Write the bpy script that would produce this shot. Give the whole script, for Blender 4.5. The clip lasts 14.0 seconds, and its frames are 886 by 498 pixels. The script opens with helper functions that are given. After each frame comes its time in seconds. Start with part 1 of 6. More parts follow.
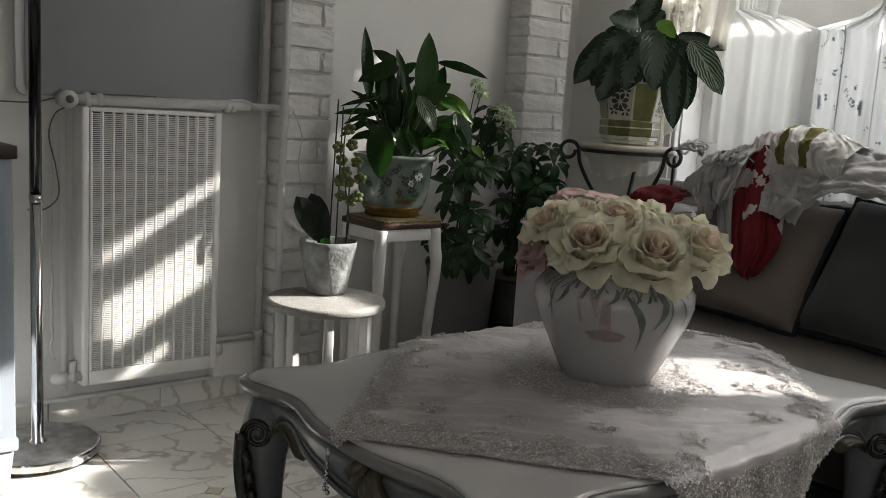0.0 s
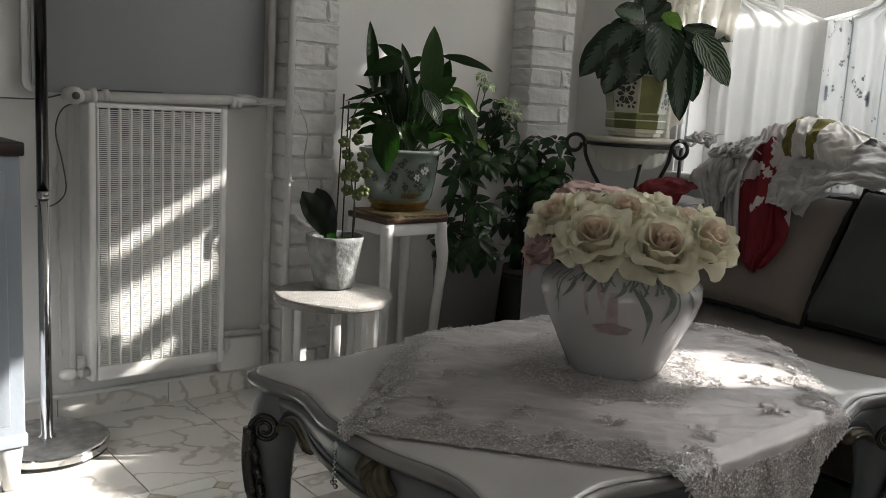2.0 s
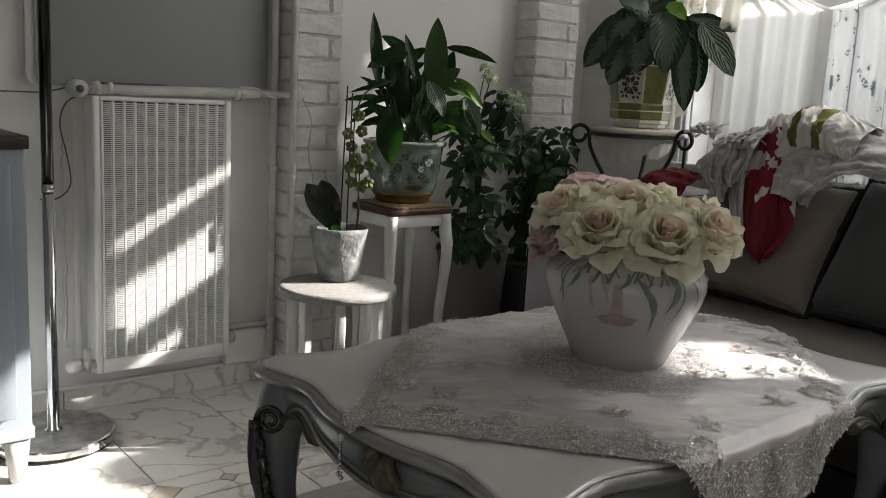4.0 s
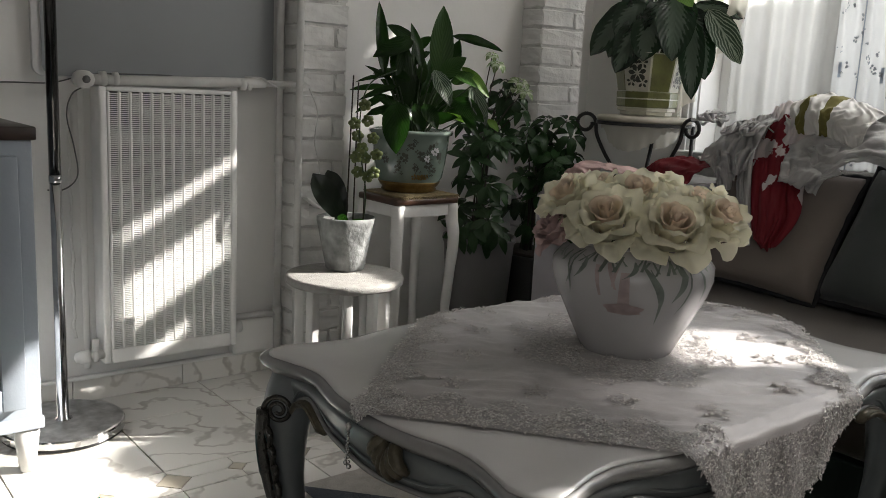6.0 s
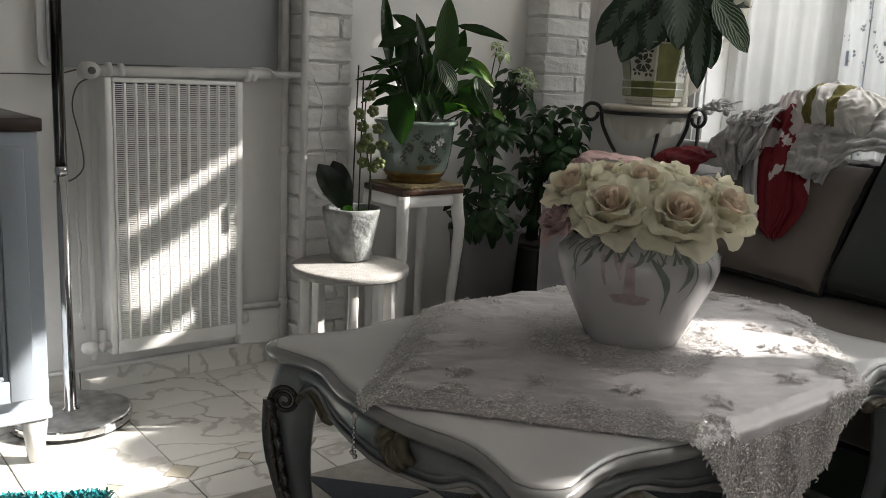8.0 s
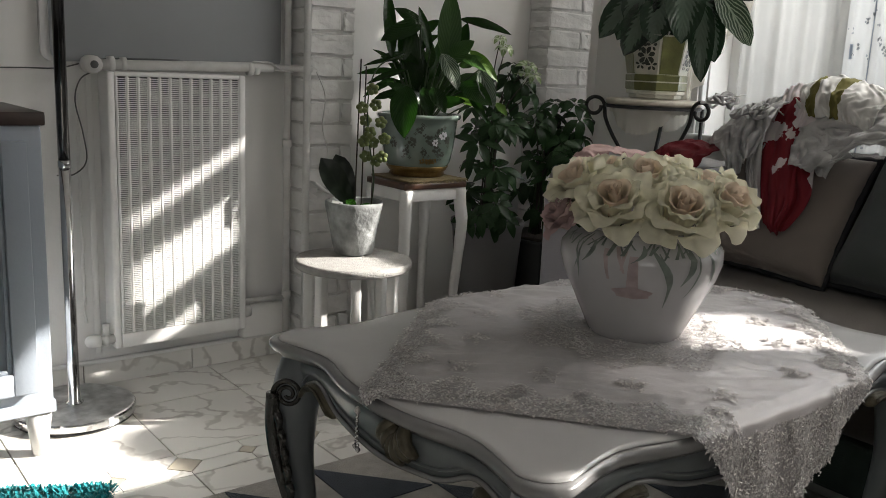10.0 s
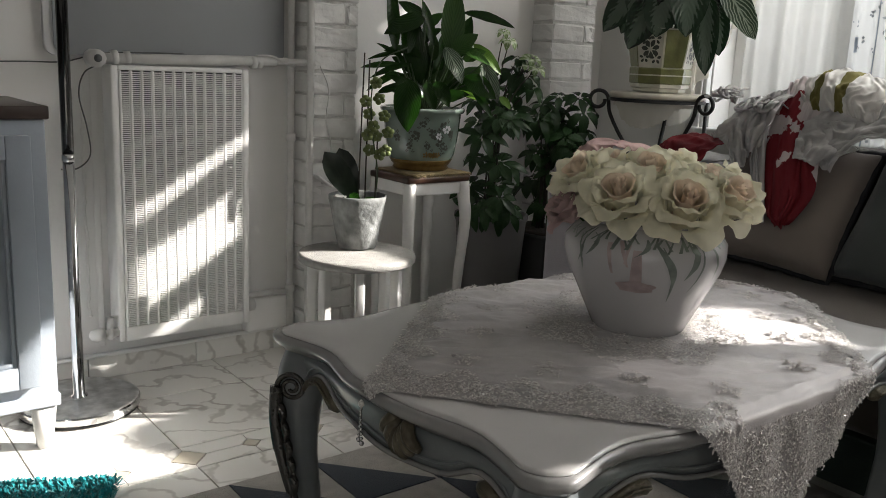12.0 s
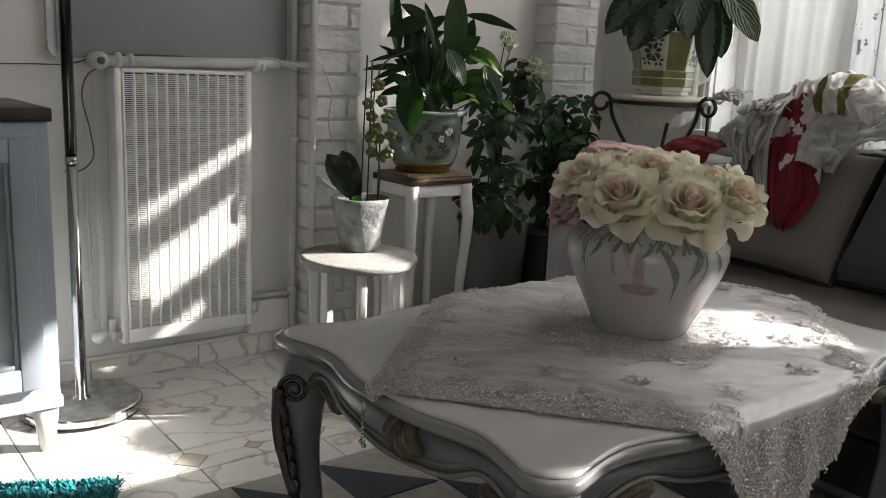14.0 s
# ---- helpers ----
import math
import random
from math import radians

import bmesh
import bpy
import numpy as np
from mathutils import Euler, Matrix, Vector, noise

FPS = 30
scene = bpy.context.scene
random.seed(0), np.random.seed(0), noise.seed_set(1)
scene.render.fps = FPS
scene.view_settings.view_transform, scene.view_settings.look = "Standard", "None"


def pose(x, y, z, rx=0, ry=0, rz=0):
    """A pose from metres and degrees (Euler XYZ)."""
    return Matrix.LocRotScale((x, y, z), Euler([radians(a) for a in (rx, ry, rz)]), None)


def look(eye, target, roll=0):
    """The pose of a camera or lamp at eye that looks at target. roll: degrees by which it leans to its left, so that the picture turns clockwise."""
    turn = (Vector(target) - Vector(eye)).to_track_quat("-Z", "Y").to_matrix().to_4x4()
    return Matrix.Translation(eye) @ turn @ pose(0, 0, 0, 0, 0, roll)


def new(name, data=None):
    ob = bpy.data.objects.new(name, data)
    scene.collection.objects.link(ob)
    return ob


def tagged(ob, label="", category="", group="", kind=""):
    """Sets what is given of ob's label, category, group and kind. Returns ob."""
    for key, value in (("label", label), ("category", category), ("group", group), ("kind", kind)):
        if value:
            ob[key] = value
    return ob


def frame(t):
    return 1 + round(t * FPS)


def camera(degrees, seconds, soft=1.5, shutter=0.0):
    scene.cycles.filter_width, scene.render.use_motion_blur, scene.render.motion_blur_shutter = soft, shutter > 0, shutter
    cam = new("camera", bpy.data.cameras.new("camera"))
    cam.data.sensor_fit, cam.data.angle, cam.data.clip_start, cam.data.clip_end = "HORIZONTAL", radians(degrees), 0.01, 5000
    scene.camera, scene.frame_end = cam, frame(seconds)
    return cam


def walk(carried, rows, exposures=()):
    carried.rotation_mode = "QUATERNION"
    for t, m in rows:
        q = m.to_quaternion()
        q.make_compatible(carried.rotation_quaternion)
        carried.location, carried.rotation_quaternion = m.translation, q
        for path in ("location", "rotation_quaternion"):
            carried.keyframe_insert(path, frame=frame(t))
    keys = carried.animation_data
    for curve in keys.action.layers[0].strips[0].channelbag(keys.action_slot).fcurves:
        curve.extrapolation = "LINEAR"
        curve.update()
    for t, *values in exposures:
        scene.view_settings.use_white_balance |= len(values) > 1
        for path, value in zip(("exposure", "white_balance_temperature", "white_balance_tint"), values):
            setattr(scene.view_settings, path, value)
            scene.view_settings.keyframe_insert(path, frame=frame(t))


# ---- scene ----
cam = camera(54.0, 14.0, 0.65)
HEIGHT = 1.0
# time, tilt, lean, turn of the camera, which only turns where it stands
ROWS = [
    (0.0, 81.115, -3.679, -39.378),
    (0.5, 81.013, -3.533, -39.263),
    (1.0, 80.915, -3.421, -39.147),
    (1.5, 80.797, -3.338, -39.071),
    (2.0, 80.695, -3.277, -39.015),
    (2.5, 80.580, -3.228, -38.959),
    (3.0, 80.459, -3.154, -38.903),
    (5.5, 79.576, -2.856, -38.473),
    (6.0, 79.412, -2.775, -38.368),
    (6.5, 79.231, -2.724, -38.281),
    (7.0, 79.050, -2.663, -38.177),
    (7.5, 78.903, -2.635, -38.083),
    (8.0, 78.766, -2.602, -38.030),
    (10.5, 78.230, -2.543, -37.809),
    (11.0, 78.100, -2.540, -37.743),
    (11.5, 78.006, -2.500, -37.686),
    (12.0, 77.935, -2.508, -37.624),
    (12.5, 77.893, -2.493, -37.548),
    (13.0, 77.908, -2.463, -37.502),
    (13.5, 77.977, -2.493, -37.479),
    (14.0, 78.080, -2.520, -37.460),
]
walk(cam, [(t, pose(0, 0, HEIGHT, rx, ry, rz)) for t, rx, ry, rz in ROWS], [(0.0, 1.53), (6.0, 1.70), (14.0, 1.84)])

# ---- light ----
SUN_WAY = Vector((-1.0, 0.58, -0.65)).normalized()
world = bpy.data.worlds.new("sky")
scene.world = world
world.use_nodes = True
wn = world.node_tree
sky = wn.nodes.new("ShaderNodeTexSky")
sky.sky_type, sky.sun_disc = "NISHITA", False
sky.sun_elevation = math.asin(-SUN_WAY.z)
sky.sun_rotation = math.atan2(-SUN_WAY.x, -SUN_WAY.y)
wn.links.new(sky.outputs[0], wn.nodes["Background"].inputs[0])
wn.nodes["Background"].inputs[1].default_value = 0.08
sun = new("sun", bpy.data.lights.new("sun", "SUN"))
sun.data.energy, sun.data.angle, sun.data.color = 5.0, radians(0.8), (1.0, 0.95, 0.88)
sun.matrix_world = look((6, -1, 4), Vector((6, -1, 4)) + SUN_WAY)


def area_lamp(name, place, target, sx, sy, watts, colour):
    lamp = new(name, bpy.data.lights.new(name, "AREA"))
    lamp.data.shape, lamp.data.size, lamp.data.size_y = "RECTANGLE", sx, sy
    lamp.data.energy, lamp.data.color = watts, colour
    lamp.matrix_world = look(place, target)
    return lamp


# sky light stand-ins for the seen window, then an added rear fill lamp
area_lamp("window_daylight", (2.98, 0.65, 1.3), (0, 0.65, 0.8), 2.6, 0.8, 5.0, (0.96, 0.98, 1.0))
# second lamp added behind the unseen window top to brighten the walls
area_lamp("upper_window_daylight", (2.98, 0.65, 2.0), (0, 0.65, 1.4), 2.6, 0.44, 8.0, (1.0, 0.985, 0.95))
area_lamp("rear_fill_lamp", (-2.0, -2.56, 1.5), (2.6, 2.3, 0.95), 1.5, 1.2, 3.8, (1.0, 0.975, 0.92))

# ---- materials ----
MATS = {}


def nodes_of(name):
    m = bpy.data.materials.new(name)
    m.use_nodes = True
    return m, m.node_tree.nodes, m.node_tree.links, m.node_tree.nodes["Principled BSDF"]


def mat(name, colour, rough=0.5, dark=0.8, scale=12.0, grain=0.0, grain_scale=180.0, metal=0.0, spread=0.0, coat=0.0, sheen=0.0, through_light=0.0, spec=0.5):
    """A surface with stains at one scale, grain and relief at a second, and a small difference from piece to piece."""
    if name in MATS:
        return MATS[name]
    m, n, l, p = nodes_of(name)
    tex = n.new("ShaderNodeTexCoord")
    big = n.new("ShaderNodeTexNoise")
    big.inputs["Scale"].default_value, big.inputs["Detail"].default_value = scale, 5
    l.new(tex.outputs["Object"], big.inputs["Vector"])
    ramp = n.new("ShaderNodeMapRange")
    ramp.inputs[1].default_value, ramp.inputs[2].default_value = 0.3, 0.7
    ramp.inputs[3].default_value, ramp.inputs[4].default_value = dark, 1.0
    l.new(big.outputs["Fac"], ramp.inputs[0])
    mul = n.new("ShaderNodeMix")
    mul.data_type, mul.blend_type = "RGBA", "MULTIPLY"
    mul.inputs[0].default_value = 1.0
    mul.inputs[6].default_value = (*colour, 1)
    l.new(ramp.outputs[0], mul.inputs[7])
    out = mul.outputs[2]
    if spread:
        info = n.new("ShaderNodeObjectInfo")
        hue = n.new("ShaderNodeMapRange")
        hue.inputs[3].default_value, hue.inputs[4].default_value = 1 - spread, 1 + spread
        l.new(info.outputs["Random"], hue.inputs[0])
        m2 = n.new("ShaderNodeMix")
        m2.data_type, m2.blend_type = "RGBA", "MULTIPLY"
        m2.inputs[0].default_value = 1.0
        l.new(out, m2.inputs[6])
        l.new(hue.outputs[0], m2.inputs[7])
        out = m2.outputs[2]
    l.new(out, p.inputs["Base Color"])
    p.inputs["Roughness"].default_value = rough
    p.inputs["Metallic"].default_value = metal
    p.inputs["Specular IOR Level"].default_value = spec
    p.inputs["Coat Weight"].default_value = coat
    p.inputs["Sheen Weight"].default_value = sheen
    if grain:
        fine = n.new("ShaderNodeTexNoise")
        fine.inputs["Scale"].default_value, fine.inputs["Detail"].default_value = grain_scale, 4
        l.new(tex.outputs["Object"], fine.inputs["Vector"])
        bump = n.new("ShaderNodeBump")
        bump.inputs["Strength"].default_value, bump.inputs["Distance"].default_value = grain, 0.004
        l.new(fine.outputs["Fac"], bump.inputs["Height"])
        l.new(bump.outputs[0], p.inputs["Normal"])
    if through_light:
        tr = n.new("ShaderNodeBsdfTranslucent")
        l.new(out, tr.inputs[0])
        mix = n.new("ShaderNodeMixShader")
        mix.inputs[0].default_value = through_light
        l.new(p.outputs[0], mix.inputs[1])
        l.new(tr.outputs[0], mix.inputs[2])
        l.new(mix.outputs[0], n["Material Output"].inputs[0])
    MATS[name] = m
    return m


def sheer(name, colour, clear, weave=900.0):
    """Thin net cloth: part of the light goes straight through, part is scattered."""
    m, n, l, p = nodes_of(name)
    dif, tr, cl = n.new("ShaderNodeBsdfDiffuse"), n.new("ShaderNodeBsdfTranslucent"), n.new("ShaderNodeBsdfTransparent")
    tex, noi = n.new("ShaderNodeTexCoord"), n.new("ShaderNodeTexNoise")
    noi.inputs["Scale"].default_value, noi.inputs["Detail"].default_value = 9, 6
    l.new(tex.outputs["Object"], noi.inputs["Vector"])
    mp = n.new("ShaderNodeMapRange")
    mp.inputs[3].default_value, mp.inputs[4].default_value = 0.82, 1.0
    l.new(noi.outputs["Fac"], mp.inputs[0])
    mul = n.new("ShaderNodeMix")
    mul.data_type, mul.blend_type = "RGBA", "MULTIPLY"
    mul.inputs[0].default_value = 1.0
    mul.inputs[6].default_value = (*colour, 1)
    l.new(mp.outputs[0], mul.inputs[7])
    l.new(mul.outputs[2], dif.inputs[0])
    l.new(mul.outputs[2], tr.inputs[0])
    a, b = n.new("ShaderNodeMixShader"), n.new("ShaderNodeMixShader")
    a.inputs[0].default_value, b.inputs[0].default_value = 0.6, clear
    l.new(dif.outputs[0], a.inputs[1])
    l.new(tr.outputs[0], a.inputs[2])
    l.new(a.outputs[0], b.inputs[1])
    l.new(cl.outputs[0], b.inputs[2])
    l.new(b.outputs[0], n["Material Output"].inputs[0])
    return m


def leaf_mat(name, dark, light, stripes, slant, amount, through_light=0.25, rough=0.35, jag=0.0):
    """A leaf: veins run slantwise from the midrib, by the leaf's own length and breadth."""
    m, n, l, p = nodes_of(name)
    uv = n.new("ShaderNodeUVMap")
    sep = n.new("ShaderNodeSeparateXYZ")
    l.new(uv.outputs[0], sep.inputs[0])
    ab = n.new("ShaderNodeMath")
    ab.operation = "ABSOLUTE"
    l.new(sep.outputs[1], ab.inputs[0])
    ma = n.new("ShaderNodeMath")
    ma.operation = "MULTIPLY_ADD"
    ma.inputs[1].default_value = -slant
    l.new(ab.outputs[0], ma.inputs[0])
    l.new(sep.outputs[0], ma.inputs[2])
    noi = n.new("ShaderNodeTexNoise")
    noi.inputs["Scale"].default_value, noi.inputs["Detail"].default_value = 30, 4
    tex = n.new("ShaderNodeTexCoord")
    l.new(tex.outputs["Object"], noi.inputs["Vector"])
    jg = n.new("ShaderNodeMath")
    jg.operation = "MULTIPLY_ADD"
    jg.inputs[1].default_value = jag
    l.new(noi.outputs["Fac"], jg.inputs[0])
    l.new(ma.outputs[0], jg.inputs[2])
    k = n.new("ShaderNodeMath")
    k.operation = "MULTIPLY"
    k.inputs[1].default_value = stripes * 2 * math.pi
    l.new(jg.outputs[0], k.inputs[0])
    sn = n.new("ShaderNodeMath")
    sn.operation = "SINE"
    l.new(k.outputs[0], sn.inputs[0])
    mp = n.new("ShaderNodeMapRange")
    mp.inputs[1].default_value, mp.inputs[2].default_value = 0.1, 0.9
    mp.inputs[4].default_value = amount
    l.new(sn.outputs[0], mp.inputs[0])
    rib = n.new("ShaderNodeMapRange")
    rib.inputs[1].default_value, rib.inputs[2].default_value = 0.10, 0.03
    rib.inputs[4].default_value = amount
    l.new(ab.outputs[0], rib.inputs[0])
    mx = n.new("ShaderNodeMath")
    mx.operation = "MAXIMUM"
    l.new(mp.outputs[0], mx.inputs[0])
    l.new(rib.outputs[0], mx.inputs[1])
    col = n.new("ShaderNodeMix")
    col.data_type = "RGBA"
    col.inputs[6].default_value, col.inputs[7].default_value = (*dark, 1), (*light, 1)
    l.new(mx.outputs[0], col.inputs[0])
    info = n.new("ShaderNodeObjectInfo")
    vr = n.new("ShaderNodeMapRange")
    vr.inputs[3].default_value, vr.inputs[4].default_value = 0.7, 1.3
    l.new(info.outputs["Random"], vr.inputs[0])
    c2 = n.new("ShaderNodeMix")
    c2.data_type, c2.blend_type = "RGBA", "MULTIPLY"
    c2.inputs[0].default_value = 1.0
    l.new(col.outputs[2], c2.inputs[6])
    l.new(vr.outputs[0], c2.inputs[7])
    l.new(c2.outputs[2], p.inputs["Base Color"])
    p.inputs["Roughness"].default_value = rough
    p.inputs["Specular IOR Level"].default_value = 0.4
    bump = n.new("ShaderNodeBump")
    bump.inputs["Strength"].default_value, bump.inputs["Distance"].default_value = 0.25, 0.002
    l.new(sn.outputs[0], bump.inputs["Height"])
    l.new(bump.outputs[0], p.inputs["Normal"])
    tr = n.new("ShaderNodeBsdfTranslucent")
    l.new(c2.outputs[2], tr.inputs[0])
    mix = n.new("ShaderNodeMixShader")
    mix.inputs[0].default_value = through_light
    l.new(p.outputs[0], mix.inputs[1])
    l.new(tr.outputs[0], mix.inputs[2])
    l.new(mix.outputs[0], n["Material Output"].inputs[0])
    return m


def feathered(name, edge, middle, stripes):
    """A leaf with a pale middle that runs out in feathers towards a dark edge, and a fine pale midrib."""
    m, n, l, p = nodes_of(name)
    uv, sep, tex, noi = n.new("ShaderNodeUVMap"), n.new("ShaderNodeSeparateXYZ"), n.new("ShaderNodeTexCoord"), n.new("ShaderNodeTexNoise")
    l.new(uv.outputs[0], sep.inputs[0])
    l.new(tex.outputs["Object"], noi.inputs["Vector"])
    noi.inputs["Scale"].default_value, noi.inputs["Detail"].default_value = 55, 4

    def calc(op, a, b=None, c=None):
        k = n.new("ShaderNodeMath")
        k.operation = op
        for i, v in enumerate((a, b, c)):
            if v is None:
                continue
            if isinstance(v, (int, float)):
                k.inputs[i].default_value = v
            else:
                l.new(v, k.inputs[i])
        return k.outputs[0]

    side = calc("ABSOLUTE", sep.outputs[1])
    vein = calc("SINE", calc("MULTIPLY", calc("MULTIPLY_ADD", side, -0.42, sep.outputs[0]), stripes * 2 * math.pi))
    reach = calc("MULTIPLY_ADD", vein, 0.11, calc("MULTIPLY_ADD", noi.outputs["Fac"], 0.85, 0.08))
    inside = n.new("ShaderNodeMapRange")
    inside.inputs[1].default_value, inside.inputs[2].default_value = -0.05, 0.12
    l.new(calc("SUBTRACT", reach, side), inside.inputs[0])
    rib = calc("LESS_THAN", side, 0.035)
    col, two, info = n.new("ShaderNodeMix"), n.new("ShaderNodeMix"), n.new("ShaderNodeObjectInfo")
    col.data_type = two.data_type = "RGBA"
    two.blend_type = "MULTIPLY"
    col.inputs[6].default_value, col.inputs[7].default_value = (*edge, 1), (*middle, 1)
    l.new(calc("MAXIMUM", inside.outputs[0], rib), col.inputs[0])
    two.inputs[0].default_value = 1.0
    l.new(col.outputs[2], two.inputs[6])
    l.new(calc("MULTIPLY_ADD", info.outputs["Random"], 0.6, 0.7), two.inputs[7])
    l.new(two.outputs[2], p.inputs["Base Color"])
    p.inputs["Roughness"].default_value = 0.24
    bump = n.new("ShaderNodeBump")
    bump.inputs["Strength"].default_value, bump.inputs["Distance"].default_value = 0.15, 0.002
    l.new(vein, bump.inputs["Height"])
    l.new(bump.outputs[0], p.inputs["Normal"])
    tr, mix = n.new("ShaderNodeBsdfTranslucent"), n.new("ShaderNodeMixShader")
    l.new(two.outputs[2], tr.inputs[0])
    mix.inputs[0].default_value = 0.2
    l.new(p.outputs[0], mix.inputs[1])
    l.new(tr.outputs[0], mix.inputs[2])
    l.new(mix.outputs[0], n["Material Output"].inputs[0])
    return m


def veined(name, colour, vein, scale, rough, amount=0.6, spread=0.03):
    """Polished stone or marbled tile with drifting veins."""
    m, n, l, p = nodes_of(name)
    tex, info = n.new("ShaderNodeTexCoord"), n.new("ShaderNodeObjectInfo")
    add = n.new("ShaderNodeVectorMath")
    add.operation = "MULTIPLY_ADD"
    l.new(info.outputs["Random"], add.inputs[0])
    add.inputs[1].default_value = (37, 53, 11)
    l.new(tex.outputs["Object"], add.inputs[2])
    w = n.new("ShaderNodeTexWave")
    w.inputs["Scale"].default_value, w.inputs["Distortion"].default_value, w.inputs["Detail"].default_value = scale, 14, 4
    w.inputs["Detail Scale"].default_value = 1.6
    w.bands_direction = "DIAGONAL"
    l.new(add.outputs[0], w.inputs["Vector"])
    mp = n.new("ShaderNodeMapRange")
    mp.inputs[1].default_value, mp.inputs[2].default_value = 0.90, 0.998
    mp.inputs[4].default_value = amount
    l.new(w.outputs["Fac"], mp.inputs[0])
    noi = n.new("ShaderNodeTexNoise")
    noi.inputs["Scale"].default_value, noi.inputs["Detail"].default_value = 7, 6
    l.new(add.outputs[0], noi.inputs["Vector"])
    mm = n.new("ShaderNodeMath")
    mm.operation = "MULTIPLY"
    l.new(mp.outputs[0], mm.inputs[0])
    l.new(noi.outputs["Fac"], mm.inputs[1])
    col = n.new("ShaderNodeMix")
    col.data_type = "RGBA"
    col.inputs[6].default_value, col.inputs[7].default_value = (*colour, 1), (*vein, 1)
    l.new(mm.outputs[0], col.inputs[0])
    l.new(col.outputs[2], p.inputs["Base Color"])
    p.inputs["Roughness"].default_value = rough
    return m


def blotched(name, ground, spot, scale, low, high, plain=0.0):
    """Printed cloth: irregular pale blossoms on a dark ground."""
    m, n, l, p = nodes_of(name)
    tex, noi, vor = n.new("ShaderNodeNewGeometry"), n.new("ShaderNodeTexNoise"), n.new("ShaderNodeTexVoronoi")
    noi.inputs["Scale"].default_value, noi.inputs["Detail"].default_value = scale * 2.2, 5
    vor.inputs["Scale"].default_value = scale
    l.new(tex.outputs["Position"], noi.inputs["Vector"])
    l.new(tex.outputs["Position"], vor.inputs["Vector"])
    add = n.new("ShaderNodeMath")
    l.new(noi.outputs["Fac"], add.inputs[0])
    l.new(vor.outputs["Distance"], add.inputs[1])
    mp = n.new("ShaderNodeMapRange")
    mp.inputs[1].default_value, mp.inputs[2].default_value = high, low
    sep, hem, both = n.new("ShaderNodeSeparateXYZ"), n.new("ShaderNodeMapRange"), n.new("ShaderNodeMath")
    l.new(tex.outputs["Position"], sep.inputs[0])
    l.new(sep.outputs[2], hem.inputs[0])
    hem.inputs[1].default_value, hem.inputs[2].default_value = plain, plain + 0.08
    hem.inputs[3].default_value, hem.inputs[4].default_value = 0.5, 0.0
    l.new(add.outputs[0], both.inputs[0])
    l.new(hem.outputs[0], both.inputs[1])
    l.new(both.outputs[0], mp.inputs[0])
    col = n.new("ShaderNodeMix")
    col.data_type = "RGBA"
    col.inputs[6].default_value, col.inputs[7].default_value = (*ground, 1), (*spot, 1)
    l.new(mp.outputs[0], col.inputs[0])
    l.new(col.outputs[2], p.inputs["Base Color"])
    p.inputs["Roughness"].default_value = 0.8
    tr, mix = n.new("ShaderNodeBsdfTranslucent"), n.new("ShaderNodeMixShader")
    mix.inputs[0].default_value = 0.2
    l.new(col.outputs[2], tr.inputs[0])
    l.new(p.outputs[0], mix.inputs[1])
    l.new(tr.outputs[0], mix.inputs[2])
    l.new(mix.outputs[0], n["Material Output"].inputs[0])
    return m


def banded(name, ground, band, centres, half):
    """White cloth with bands of another colour at given places along its length."""
    m, n, l, p = nodes_of(name)
    tex, sep, noi = n.new("ShaderNodeTexCoord"), n.new("ShaderNodeSeparateXYZ"), n.new("ShaderNodeTexNoise")
    noi.inputs["Scale"].default_value = 18
    l.new(tex.outputs["Object"], sep.inputs[0])
    l.new(tex.outputs["Object"], noi.inputs["Vector"])
    wob = n.new("ShaderNodeMath")
    wob.operation = "MULTIPLY_ADD"
    wob.inputs[1].default_value = 0.03
    l.new(noi.outputs["Fac"], wob.inputs[0])
    l.new(sep.outputs[1], wob.inputs[2])
    last = None
    for c in centres:
        cmp = n.new("ShaderNodeMath")
        cmp.operation = "COMPARE"
        cmp.inputs[1].default_value, cmp.inputs[2].default_value = c + 0.015, half
        l.new(wob.outputs[0], cmp.inputs[0])
        if last:
            mx = n.new("ShaderNodeMath")
            mx.operation = "MAXIMUM"
            l.new(last.outputs[0], mx.inputs[0])
            l.new(cmp.outputs[0], mx.inputs[1])
            last = mx
        else:
            last = cmp
    col = n.new("ShaderNodeMix")
    col.data_type = "RGBA"
    col.inputs[6].default_value, col.inputs[7].default_value = (*ground, 1), (*band, 1)
    l.new(last.outputs[0], col.inputs[0])
    l.new(col.outputs[2], p.inputs["Base Color"])
    p.inputs["Roughness"].default_value = 0.85
    bump = n.new("ShaderNodeBump")
    bump.inputs["Strength"].default_value, bump.inputs["Distance"].default_value = 0.4, 0.006
    l.new(noi.outputs["Fac"], bump.inputs["Height"])
    l.new(bump.outputs[0], p.inputs["Normal"])
    return m


M_WALL = mat("wall_paint", (0.78, 0.77, 0.75), 0.85, 0.9, 3.0, 0.12, 60)
# unseen rear wall, toned dark to cut bounce and deepen the shadows
M_WALL_REAR = mat("low_bounce_wall_tone", (0.36, 0.34, 0.31), 0.85, 0.9, 3.0, 0.12, 60)
M_CEIL = mat("ceiling_paint", (0.8, 0.79, 0.77), 0.9, 0.95, 2.0)
M_BRICK = mat("painted_brick", (0.72, 0.71, 0.69), 0.7, 0.82, 14.0, 0.9, 45, spread=0.06)
M_MORTAR = mat("painted_mortar", (0.6, 0.59, 0.57), 0.9, 0.7, 20.0, 0.8, 90)
M_TILE = veined("marbled_floor_tile", (0.74, 0.72, 0.68), (0.30, 0.27, 0.24), 2.5, 0.22, 1.0)
